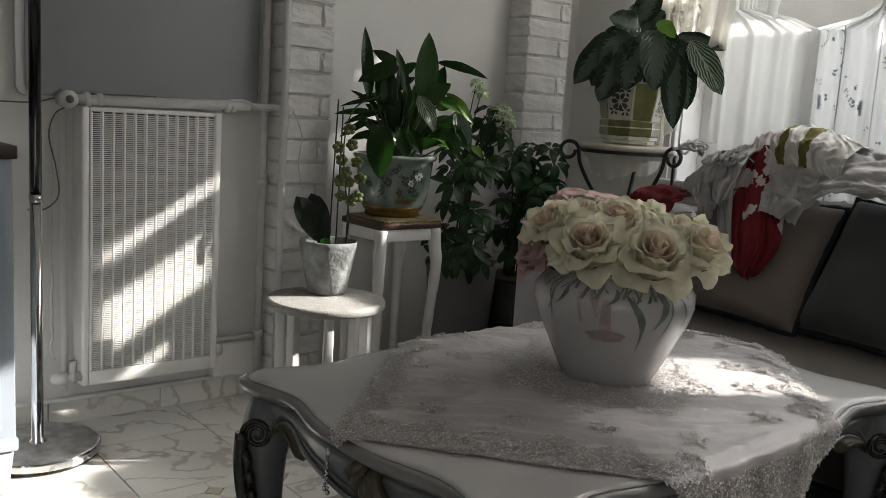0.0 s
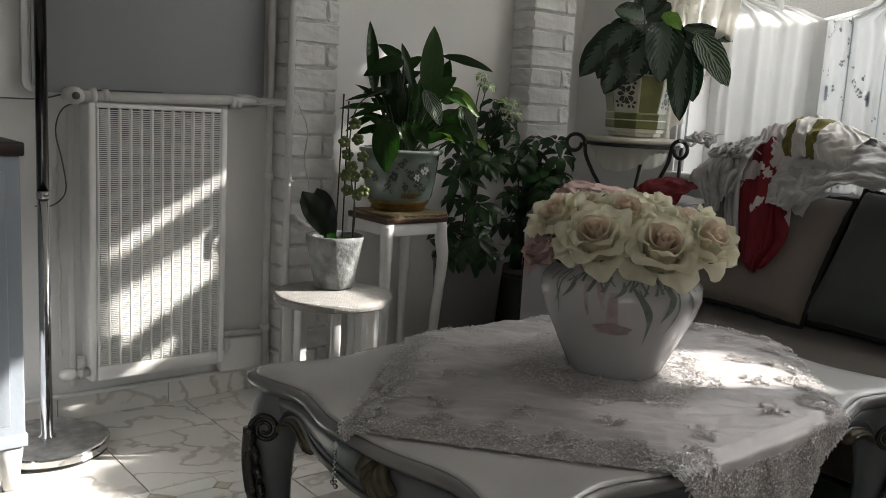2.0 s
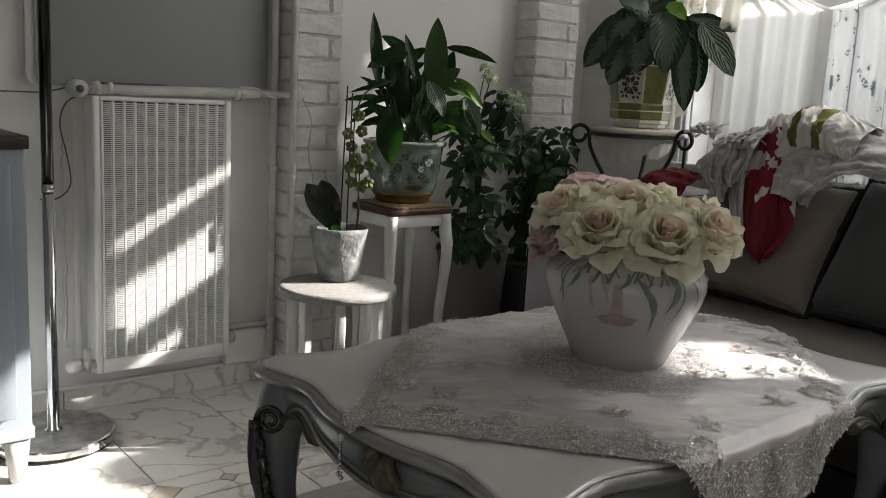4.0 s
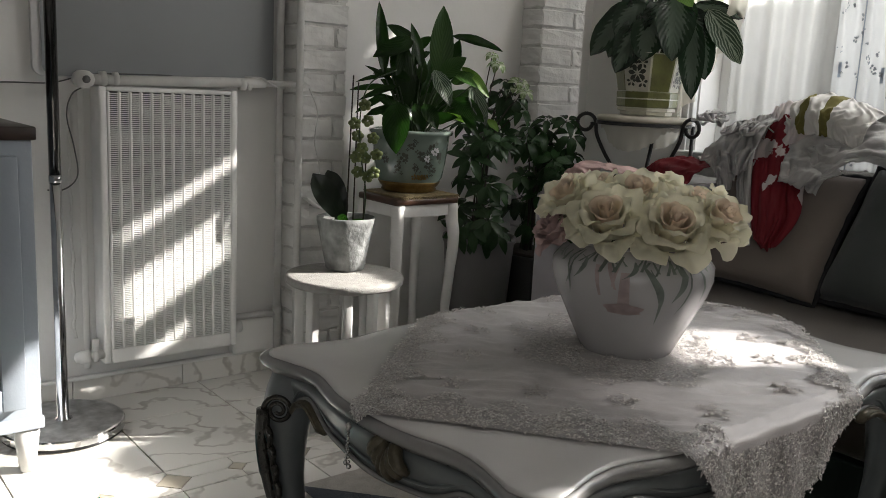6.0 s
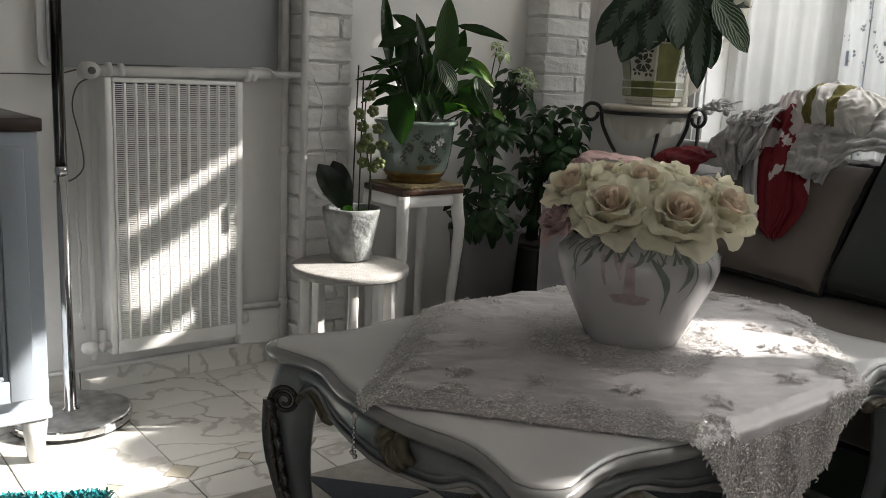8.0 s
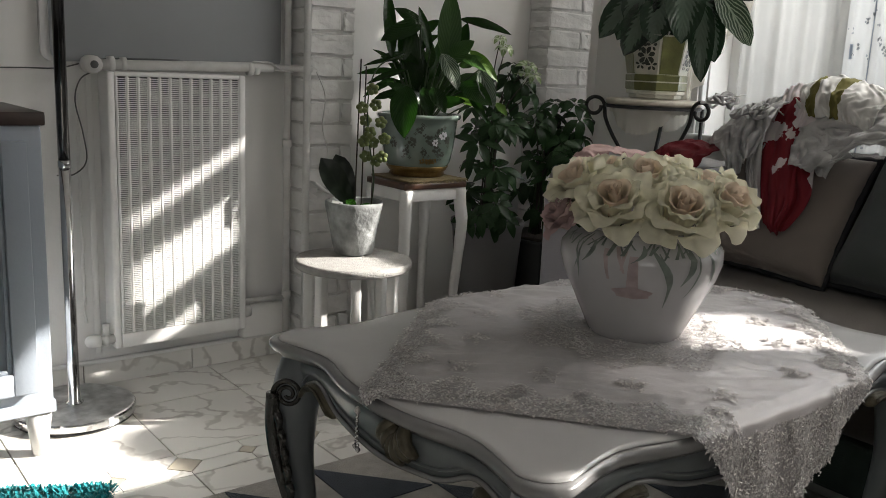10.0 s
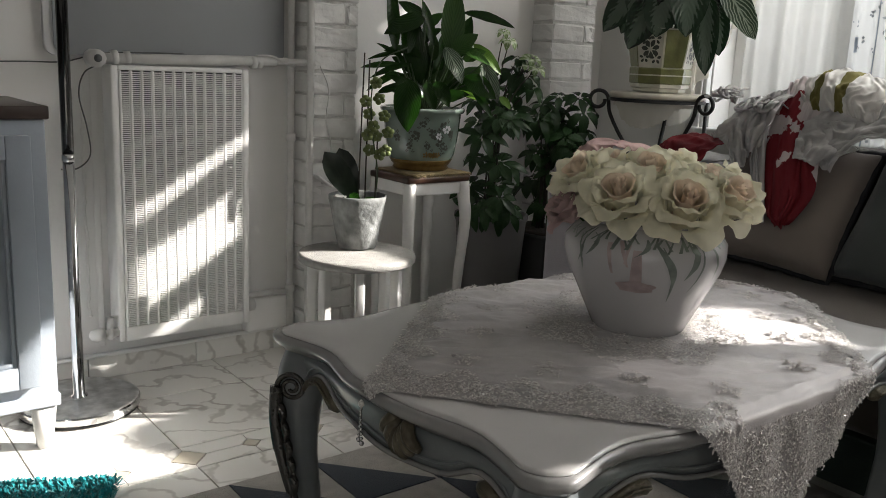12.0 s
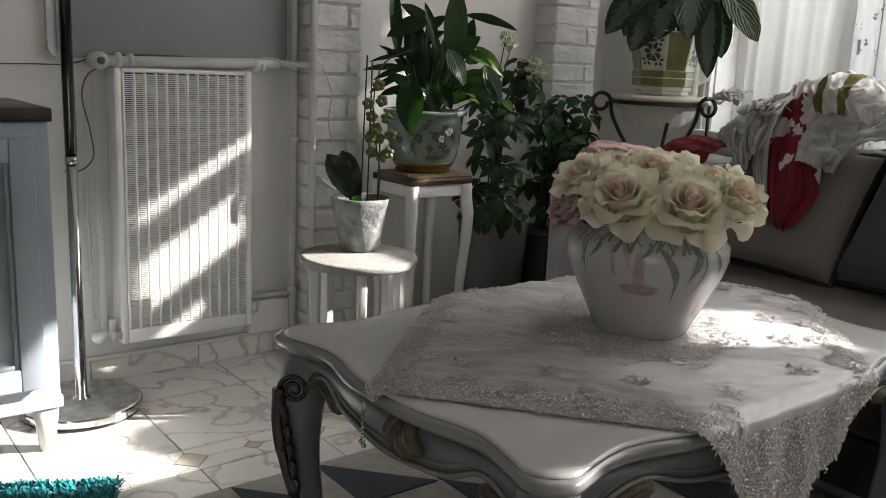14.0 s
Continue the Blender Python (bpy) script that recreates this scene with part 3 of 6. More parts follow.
def brick_pillar(name, x0, x1, y0, label):
    """A pier of painted bricks that stands out of the wall; every course is one or two bricks."""
    pier = tagged(part(name, box(x0 + 0.006, x1 - 0.006, y0 + 0.007, WY, 0, CEIL), M_MORTAR, None, "", False), label, "pillar", kind="structure")
    course, z, k = 0.0735, 0.0, 0
    w = x1 - x0
    full, part_a, part_b = [], [], []
    rnd = random.Random(5)

    def rough(bx0, bx1, hh):
        bm = box(bx0, bx1, y0, WY - 0.001, 0, hh, 0.005, seg=1)
        bmesh.ops.subdivide_edges(bm, edges=[e for e in bm.edges if e.calc_length() > 0.04], cuts=2, use_grid_fill=True)
        for v in bm.verts:
            v.co += Vector((rnd.uniform(-1, 1), rnd.uniform(-1, 1), rnd.uniform(-1, 1))) * 0.0028
        me = bpy.data.meshes.new("brick")
        bm.to_mesh(me)
        bm.free()
        me.materials.append(M_BRICK)
        return me

    for i in range(3):
        full.append(rough(x0, x1, course - 0.008))
        part_a.append(rough(x0, x0 + w * 0.72, course - 0.008))
        part_b.append(rough(x0 + w * 0.72 + 0.008, x1, course - 0.008))
    while z < CEIL - course:
        group = [rnd.choice(full)] if k % 2 == 0 else [rnd.choice(part_a), rnd.choice(part_b)]
        for me in group:
            b = new("brick", me)
            b.parent = pier
            b.location = (rnd.uniform(-0.002, 0.002), rnd.uniform(-0.003, 0.002), z + 0.004)
        z += course
        k += 1
    return pier


# baseboard tiles along the radiator wall
base = tagged(part("baseboard", box(-0.62, 1.40, WY - 0.004, WY + 0.01, 0, 0.066), M_GROUT, None, "", False), "low skirting of marbled tiles", "baseboard", kind="structure")
x = 1.056 - 0.342 * 5
while x < 1.40:
    t = part("tile", box(x + 0.0015, min(x + 0.3405, 1.398), WY - 0.013, WY - 0.0045, 0.0006, 0.07, 0.0008, seg=1), M_TILE, base, smooth=False)
    x += 0.342
tagged(part("trim", box(0.55, 1.40, WY - 0.022, WY - 0.001, 0.0705, 0.083, 0.004), M_WALL, None), "rounded plaster strip above the skirting", "trim", kind="structure")
ledge = tagged(part("trim", box(1.22, 1.40, WY - 0.05, WY - 0.001, 0.0835, 0.20, 0.008), M_WALL, None), "low plastered ledge beside the radiator", "trim", kind="structure")
brick_pillar("pillar_west", 1.405, 1.588, 2.527, "pier of rough white painted bricks behind the stools")
brick_pillar("pillar_east", 2.484, 2.725, 2.527, "pier of rough white painted bricks in the corner")

# ---- radiator and pipes ----
rad = thing("radiator", (0, 0, 0.0), "white panel radiator with slotted columns under a steel pipe", "radiator")
RXA, RXB, RYF, RZA, RZB = 0.785, 1.208, 2.55, 0.135, 0.955
# the shade inside the slots is painted as a dark body colour
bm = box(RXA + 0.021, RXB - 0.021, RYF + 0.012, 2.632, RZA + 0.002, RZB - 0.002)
part("body", bm, M_SLOT_SHADE, rad)
bm = box(RXA, RXA + 0.022, RYF, RYF + 0.085, RZA, RZB, 0.006)
box(RXB - 0.022, RXB, RYF, RYF + 0.085, RZA, RZB, 0.006, bm)
box(RXA + 0.022, RXB - 0.022, RYF, RYF + 0.02, RZA, RZA + 0.045, 0.004, bm)
box(RXA + 0.022, RXB - 0.022, RYF, RYF + 0.02, RZB - 0.014, RZB, 0.004, bm)
part("frame", bm, M_ENAMEL, rad)
for y in (0.85, 1.14):
    part("bracket", box(y, y + 0.03, 2.625, WY, RZA + 0.3, RZA + 0.34), M_ENAMEL, rad, smooth=False)
cols = 12
pitch = (RXB - RXA - 0.044) / cols
grille = bmesh.new()
z = RZA + 0.048
while z < RZB - 0.018:
    box(pitch * 0.28, pitch * 0.98, RYF - 0.0005, RYF + 0.006, z, z + 0.0032, bm=grille)
    z += 0.0056
first = part("grille_column", grille, M_ENAMEL, rad, smooth=False)
rib = part("rib", box(0, pitch * 0.27, RYF - 0.0015, RYF + 0.0118, RZA + 0.045, RZB - 0.014, 0.003), M_ENAMEL, rad)
first.location.x = rib.location.x = RXA + 0.022
for k in range(1, cols):
    for src in (first, rib):
        o = new(src.name.split(".")[0], src.data)
        o.parent, o.location = rad, (RXA + 0.022 + pitch * k, 0, 0)

pipe = thing("heating_pipe", (0, 0, 0), "white painted heating pipes with a joint and old tape", "pipe")
part("header_pipe", tube([(0.74, 2.56, 0.972), (0.9, 2.56, 0.973), (1.22, 2.56, 0.981), (1.30, 2.553, 0.983)], 0.0155, 14), M_PIPE, pipe)
part("branch_pipe", tube([(1.30, 2.552, 0.983), (1.38, 2.545, 0.982), (1.43, 2.53, 0.981)], 0.0105, 12), M_PIPE, pipe)
part("riser", tube([(1.374, 2.59, 0.0), (1.374, 2.59, CEIL)], 0.0125, 12), M_PIPE, pipe)
part("riser", tube([(1.398, 2.505, 0.0), (1.398, 2.505, CEIL)], 0.0120, 12), M_PIPE, pipe)
for xx, rr in ((0.80, 0.021), (0.835, 0.019), (1.225, 0.020), (1.245, 0.018)):
    part("collar", tube([(xx - 0.008, 2.56, 0.975), (xx + 0.008, 2.56, 0.976)], rr, 14), M_PIPE, pipe)
part("valve", tube([(0.742, 2.565, 0.972), (0.742, 2.515, 0.972)], [0.026, 0.024], 10), M_PIPE, pipe)
part("valve_cap", tube([(0.742, 2.5155, 0.972), (0.742, 2.512, 0.972)], 0.011, 10), M_CABLE, pipe)
part("lower_pipe", tube([(1.2, 2.60, 0.215), (1.29, 2.60, 0.215), (1.365, 2.59, 0.215)], 0.010, 10), M_PIPE, pipe)
part("lower_joint", tube([(1.208, 2.575, 0.19), (1.232, 2.575, 0.19)], [0.024, 0.02], 12), M_PIPE, pipe)
for zz in (0.225, 0.74):
    part("pipe_clip", tube([(1.374, 2.59, zz - 0.012), (1.374, 2.59, zz + 0.012)], 0.017, 12), M_PIPE, pipe)
valve = thing("radiator_valve", (0.775, 2.565, 0.165), "white thermostat valve at the foot of the radiator", "valve")
part("body", tube([(0.012, 0, 0), (-0.03, 0, 0)], [0.015, 0.013], 12), M_PIPE, valve)
part("nut", tube([(-0.006, 0, 0), (-0.02, 0, 0)], 0.021, 6), M_PIPE, valve)
part("knob", tube([(-0.03, 0, 0), (-0.055, 0, 0), (-0.068, 0, 0), (-0.073, 0, 0)], [0.018, 0.019, 0.014, 0.005], 14), M_ENAMEL, valve)
part("spout", tube([(-0.012, 0, 0.0), (-0.012, -0.005, 0.05)], 0.011, 10), M_PIPE, valve)
cable = thing("cable", (0, 0, 0), "thin grey cable looping along the wall below the pipe", "cable")
part("cord", tube(spline([(0.45, 2.635, 0.95), (0.58, 2.63, 0.955), (0.68, 2.62, 0.958), (0.77, 2.575, 0.985), (0.9, 2.556, 0.992), (1.0, 2.556, 0.993)], 6), 0.0022, 6), M_CABLE, cable)
part("loop", tube(spline([(0.75, 2.54, 0.955), (0.712, 2.545, 0.93), (0.70, 2.56, 0.87), (0.722, 2.575, 0.78), (0.73, 2.58, 0.70), (0.70, 2.60, 0.66), (0.66, 2.625, 0.655)], 8), 0.0022, 6), M_CABLE, cable)
part("twist", tube(spline([(1.23, 2.55, 0.998), (1.28, 2.535, 0.998), (1.32, 2.535, 0.978), (1.36, 2.54, 0.97), (1.375, 2.54, 0.988)], 6), 0.003, 6), M_PIPE, cable)
part("drop", tube(spline([(1.43, 2.50, 0.975), (1.46, 2.495, 0.90), (1.455, 2.50, 0.80), (1.475, 2.50, 0.72), (1.47, 2.51, 0.66)], 8), 0.0022, 6), M_PIPE, cable)
# flat grey panel above the radiator, with a pale rim
panel = thing("wall_panel", (0, 0, 0), "large flat grey panel with a pale rim hanging above the radiator", "panel")
def rounded_plate(x0, x1, z0, z1, r, y0, y1):
    bm = bmesh.new()
    pts = []
    for cx, cz, a0 in ((x0 + r, z0 + r, 180), (x1 - r, z0 + r, 270), (x1 - r, z1 - r, 0), (x0 + r, z1 - r, 90)):
        for k in range(7):
            a = radians(a0 + 15 * k)
            pts.append((cx + r * math.cos(a), cz + r * math.sin(a)))
    a = [bm.verts.new((px, y0, pz)) for px, pz in pts]
    b = [bm.verts.new((px, y1, pz)) for px, pz in pts]
    bm.faces.new(a)
    bm.faces.new(b[::-1])
    for i in range(len(a)):
        bm.faces.new((a[i], b[i], b[(i + 1) % len(a)], a[(i + 1) % len(a)]))
    return bm
part("rim", rounded_plate(0.632, 1.360, 0.975, 2.05, 0.03, 2.622, WY - 0.002), M_RIM, panel, smooth=False)
part("face", rounded_plate(0.655, 1.362, 0.978, 2.036, 0.03, 2.6165, 2.6215), M_PANEL, panel, smooth=False)

seam_rnd = random.Random(2)
tagged(part("trim", tube([(0.728 + seam_rnd.uniform(-0.003, 0.003), WY - 0.001, 0.20 + 0.016 * i) for i in range(44)], [seam_rnd.uniform(0.0025, 0.0055) for i in range(44)], 7), M_WALL), "ragged plaster seam beside the radiator", "trim", kind="structure")
tagged(part("trim", box(0.752, 0.772, WY - 0.006, WY - 0.0005, 0.10, 0.94, 0.003), M_WALL), "raised plaster edge beside the radiator", "trim", kind="structure")
# ---- floor lamp ----
lamp = thing("floor_lamp", (0.632, 2.435, 0.0), "chrome floor lamp pole on a round polished base", "lamp")
part("foot_ring", lathe([(0.150, 0.0), (0.158, 0.004), (0.156, 0.010)], 48), M_BLACK, lamp)
part("base_plate", lathe([(0.158, 0.010), (0.163, 0.013), (0.163, 0.030), (0.160, 0.034)], 64), M_CHROME, lamp, smooth=False)
part("base_top", lathe([(0.1595, 0.0342), (0.155, 0.036), (0.0, 0.038)], 64), M_CHROME_TOP, lamp, smooth=False)
part("pole", lathe([(0.024, 0.036), (0.024, 0.041), (0.0165, 0.046), (0.0155, 0.2), (0.0155, 0.699), (0.0, 0.6995)], 24), M_CHROME, lamp)
# a dark reflection on the chrome, put into the upper pole's colour
part("upper_pole", lathe([(0.0, 0.7205), (0.0155, 0.721), (0.0155, 1.72), (0.0, 1.73)], 24), M_POLE_REFLECTION, lamp, "upper pole toned black for the dark room's reflection")
part("sleeve", tube([(0, 0, 0.70), (0, 0, 0.72)], 0.0172, 16), M_CHROME, lamp)

# ---- cabinet ----
cab = thing("cabinet", (0, 0, 0), "grey painted cabinet with panelled doors and a dark wooden top", "cabinet")
CX0, CX1, CY0, CY1 = -0.65, 0.522, 2.20, 2.60
part("body", box(CX0, CX1, CY0, CY1, 0.13, 0.83, 0.004), M_CAB, cab)
part("worktop", box(CX0 - 0.01, CX1 + 0.008, CY0 - 0.012, CY1 + 0.005, 0.8305, 0.862, 0.004), M_CABTOP, cab)
part("plinth_moulding", box(CX0 - 0.004, CX1 + 0.004, CY0 - 0.008, CY1, 0.118, 0.150, 0.004), M_CAB, cab)
for lx, ly in ((CX1 - 0.06, CY0), (CX0, CY0), (CX1 - 0.06, CY1 - 0.06), (CX0, CY1 - 0.06)):
    bm = box(lx, lx + 0.055, ly, ly + 0.055, 0.0, 0.117)
    for v in bm.verts:
        if v.co.z < 0.01:
            v.co.x = lx + 0.0275 + (v.co.x - lx - 0.0275) * 0.6
            v.co.y = ly + 0.0275 + (v.co.y - ly - 0.0275) * 0.6
    bmesh.ops.bevel(bm, geom=bm.edges[:], offset=0.004, segments=2, affect="EDGES")
    part("leg", bm, M_WHITEWOOD, cab)
for dx0, dx1 in ((-0.60, -0.07), (-0.05, 0.482)):
    door = part("door", box(dx0, dx1, CY0 - 0.016, CY0 - 0.001, 0.185, 0.795, 0.003), M_CAB, cab)
    bm = box(dx0, dx0 + 0.055, CY0 - 0.034, CY0 - 0.0165, 0.185, 0.795, 0.003)
    box(dx1 - 0.055, dx1, CY0 - 0.034, CY0 - 0.0165, 0.185, 0.795, 0.003, bm)
    box(dx0 + 0.055, dx1 - 0.055, CY0 - 0.034, CY0 - 0.0165, 0.185, 0.24, 0.003, bm)
    box(dx0 + 0.055, dx1 - 0.055, CY0 - 0.034, CY0 - 0.0165, 0.74, 0.795, 0.003, bm)
    part("door_frame", bm, M_CAB, door)
    bm = box(dx0 + 0.055, dx0 + 0.066, CY0 - 0.027, CY0 - 0.0165, 0.24, 0.74, 0.003)
    box(dx1 - 0.066, dx1 - 0.055, CY0 - 0.027, CY0 - 0.0165, 0.24, 0.74, 0.003, bm)
    box(dx0 + 0.066, dx1 - 0.066, CY0 - 0.027, CY0 - 0.0165, 0.24, 0.251, 0.003, bm)
    box(dx0 + 0.066, dx1 - 0.066, CY0 - 0.027, CY0 - 0.0165, 0.729, 0.74, 0.003, bm)
    part("panel_moulding", bm, M_CAB, door)

# ---- rug and teal mat ----
rug = thing("rug", (0, 0, 0), "beige short-pile rug with navy triangles under the table", "rug")
part("ground_weave", box(0.55, 2.0, -0.6, 1.775, 0.0, 0.010, 0.003), M_RUG, rug)
def triangle(a, b, c):
    bm = bmesh.new()
    lo = [bm.verts.new((*q, 0.0104)) for q in (a, b, c)]
    hi = [bm.verts.new((*q, 0.0135)) for q in (a, b, c)]
    bm.faces.new(hi)
    for i in range(3):
        bm.faces.new((lo[i], lo[(i + 1) % 3], hi[(i + 1) % 3], hi[i]))
    return bm
for i in range(-2, 4):
    for j in range(5):
        x0, y0 = 1.004 + 0.222 * i, 1.766 - 0.236 * j
        if x0 < 0.56 or x0 + 0.21 > 1.99:
            continue
        part("navy_triangle", triangle((x0, y0), (x0 + 0.209, y0 - 0.234), (x0 - 0.004, y0 - 0.234)), M_RUG_BLUE, rug, smooth=False)
# ---- coffee table ----
TCX, TCY, TA, TB, TZ = 1.275, 1.065, 0.562, 0.385, 0.50


def outline(grow=0.0, steps=26, wave=1.0):
    """The table's edge: four bowed sides with an ear at each corner."""
    a, b, pts = TA + grow, TB + grow, []
    for k, (half, out) in enumerate(((a, b), (b, a), (a, b), (b, a))):
        for i in range(steps):
            s = (-1 + 2 * i / (steps - 1)) * (1 - 0.052 / half)
            d = (1 - abs(s)) * half
            dip = -0.024 * math.exp(-((d - 0.175) / 0.085) ** 2) * wave
            belly = 0.006 * math.cos(s * math.pi * 1.0)
            off = out + dip * min(1.0, max(0.0, d - 0.05) / 0.03) + belly * min(1.0, (d - 0.05) / 0.1)
            pts.append(_edge(k, s * half, off))
        for i in range(1, 6):
            turn = math.pi / 2 * i / 6
            pts.append(_edge(k, half - 0.052 + 0.052 * math.sin(turn), out - 0.052 + 0.052 * math.cos(turn)))
    return pts


def _edge(k, along, off):
    return ((along, -off), (off, along), (-along, off), (-off, -along))[k]


def slab(levels, steps=26):
    """Closed body of edge lines: (grow, height) from below to above."""
    bm, rings = bmesh.new(), []
    for grow, z in levels:
        rings.append([bm.verts.new((px, py, z)) for px, py in outline(grow, steps)])
    n = len(rings[0])
    for a, b in zip(rings, rings[1:]):
        for i in range(n):
            bm.faces.new((a[i], a[(i + 1) % n], b[(i + 1) % n], b[i]))
    for ring, z in ((rings[0], levels[0][1]), (rings[-1], levels[-1][1])):
        mid = bm.verts.new((0, 0, z))
        for i in range(n):
            bm.faces.new((ring[i], ring[(i + 1) % n], mid))
    return bm


table = thing("coffee_table", (TCX, TCY, 0), "white and grey lacquered baroque coffee table with carved legs", "table")
part("tabletop", slab([(-0.024, TZ - 0.0045), (-0.013, TZ - 0.0043), (-0.013, TZ - 0.0035), (-0.018, TZ - 0.0006), (-0.021, TZ), (-0.06, TZ)]), M_TABLE, table)
part("edge_moulding", slab([(-0.030, TZ - 0.034), (-0.014, TZ - 0.033), (-0.010, TZ - 0.026), (-0.004, TZ - 0.024), (0.0, TZ - 0.017), (-0.001, TZ - 0.009), (-0.007, TZ - 0.005), (-0.0125, TZ - 0.0048), (-0.03, TZ - 0.0048)]), M_TABLE_EDGE, table)


def side_low(s):
    """How far the side board hangs down: deep at the shell and the legs, arched between."""
    d = abs(s)
    return 0.090 + 0.012 * math.exp(-(s / 0.30) ** 2) - 0.034 * math.exp(-((d - 0.70) / 0.17) ** 2) + 0.04 * max(0, d - 0.86) / 0.14


def apron(k, half, off):
    """One wavy side board below the top."""
    n, bm = 44, bmesh.new()
    rows = []
    for i in range(n + 1):
        s = -1 + 2 * i / n
        d = abs(s)
        low = side_low(s)
        out = off + 0.010 * math.cos(s * math.pi) - 0.004
        row = []
        for o, z in ((out - 0.02, TZ - 0.034), (out, TZ - 0.034), (out + 0.004, TZ - 0.05), (out - 0.004, TZ - low), (out - 0.008, TZ - low - 0.008), (out - 0.02, TZ - low - 0.004)):
            x, y = _edge(k, s * half, o)
            row.append(bm.verts.new((x, y, z)))
        rows.append(row)
    for a, b in zip(rows, rows[1:]):
        for j in range(6):
            bm.faces.new((a[j], a[(j + 1) % 6], b[(j + 1) % 6], b[j]))
    bm.faces.new(rows[0])
    bm.faces.new(rows[-1][::-1])
    return bm


for k, half, off in ((0, TA - 0.07, TB - 0.026), (1, TB - 0.07, TA - 0.026), (2, TA - 0.07, TB - 0.026), (3, TB - 0.07, TA - 0.026)):
    board = part("apron", apron(k, half, off), M_TABLE_LEG, table)
    for drop, r in ((0.003, 0.0045), (-0.013, 0.0030)):
        pts = [Vector((*_edge(k, half * (-1 + i / 20), off + 0.010 * math.cos((-1 + i / 20) * math.pi) - 0.004), TZ - side_low(-1 + i / 20) - drop)) for i in range(41)]
        part("moulding", tube(pts, r, 8), M_TABLE_EDGE if r > 0.004 else M_TABLE_LEG, board)


def cabriole(sx, sy):
    """A bowed leg at a corner; its knee stands out along the diagonal."""
    ax, ay = sx * (TA - 0.066), sy * (TB - 0.066)
    d = Vector((sx, sy, 0)).normalized()
    rows = [(0.0, TZ - 0.036, 0.042), (0.010, 0.42, 0.048), (0.020, 0.37, 0.047), (0.022, 0.31, 0.041), (0.014, 0.24, 0.030), (-0.002, 0.15, 0.022), (-0.012, 0.08, 0.019), (-0.004, 0.035, 0.022), (0.012, 0.015, 0.026), (0.016, 0.0106, 0.022)]
    pts = spline([Vector((ax, ay, z)) + d * o for o, z, r in rows], 4)
    rad = []
    for i in range(len(rows) - 1):
        rad += [rows[i][2] + (rows[i + 1][2] - rows[i][2]) * t / 4 for t in range(4)]
    rad.append(rows[-1][2])
    return tube(pts, rad, 12), ax, ay, d


def scroll(centre, side, up, size, turns=1.6, thickness=0.007, bm=None):
    pts, rad = [], []
    n = int(26 * turns)
    for i in range(n + 1):
        a = 2 * math.pi * turns * i / n
        r = size * (1 - 0.8 * i / n)
        pts.append(Vector(centre) + Vector(side) * r * math.cos(a) + Vector(up) * r * math.sin(a))
        rad.append(thickness * (1 - 0.4 * i / n))
    return tube(pts, rad, 8, bm)


for sx, sy in ((-1, 1), (-1, -1), (1, -1), (1, 1)):
    bm, ax, ay, d = cabriole(sx, sy)
    leg = part("leg", bm, M_TABLE_LEG, table)
    side = Vector((-d.y, d.x, 0))
    for sgn in (1, -1):
        w = (d * 0.5 + side * sgn).normalized()
        c = Vector((ax, ay, 0.398)) + d * 0.022 + side * sgn * 0.047
        bm = scroll(c, d, Vector((0, 0, 1)), 0.028, 1.9, 0.0056)
        tube(spline([c + d * 0.028 + Vector((0, 0, 0.0)), c + d * 0.030 + Vector((0, 0, -0.06)), c + d * 0.020 + Vector((0, 0, -0.13)), c + d * 0.0 + Vector((0, 0, -0.20)), c - d * 0.012 + Vector((0, 0, -0.235))], 6), [0.014] * 12 + [0.012] * 8 + [0.008] * 5, 8, bm)
        for q in range(5):
            zz = -0.05 - 0.035 * q
            tube(spline([c + d * (0.024 - 0.006 * q) + Vector((0, 0, zz + 0.02)), c + d * (0.012 - 0.006 * q) + side * sgn * 0.012 + Vector((0, 0, zz)), c + d * (0.016 - 0.006 * q) + side * sgn * 0.006 + Vector((0, 0, zz - 0.03))], 4), [0.006, 0.008, 0.009, 0.009, 0.008, 0.007, 0.006, 0.005, 0.003], 6, bm)
        part("carving", bm, M_CARVED, leg)


def shell(k, along, off, z):
    """A carved shell of fingers hanging from the side board."""
    body = None
    for i in range(6):
        a = -1 + 2 * i / 5
        pts = []
        for t in range(7):
            u = t / 6
            x, y = _edge(k, along + a * (0.014 + 0.030 * u), off + 0.012 * math.sin(u * math.pi))
            pts.append((x, y, z - 0.052 * u * (1 - 0.22 * abs(a)) + 0.018 * abs(a)))
        finger = tube(pts, [0.009, 0.0115, 0.012, 0.0115, 0.0105, 0.009, 0.005], 8)
        if body is None:
            body = part("shell", finger, M_CARVED_GOLD, table, "dark carved shell")
        else:
            part("shell_finger", finger, M_CARVED_GOLD, body)


shell(3, 0.060, TA - 0.016, TZ - 0.046)
shell(0, 0.0, TB - 0.016, TZ - 0.046)
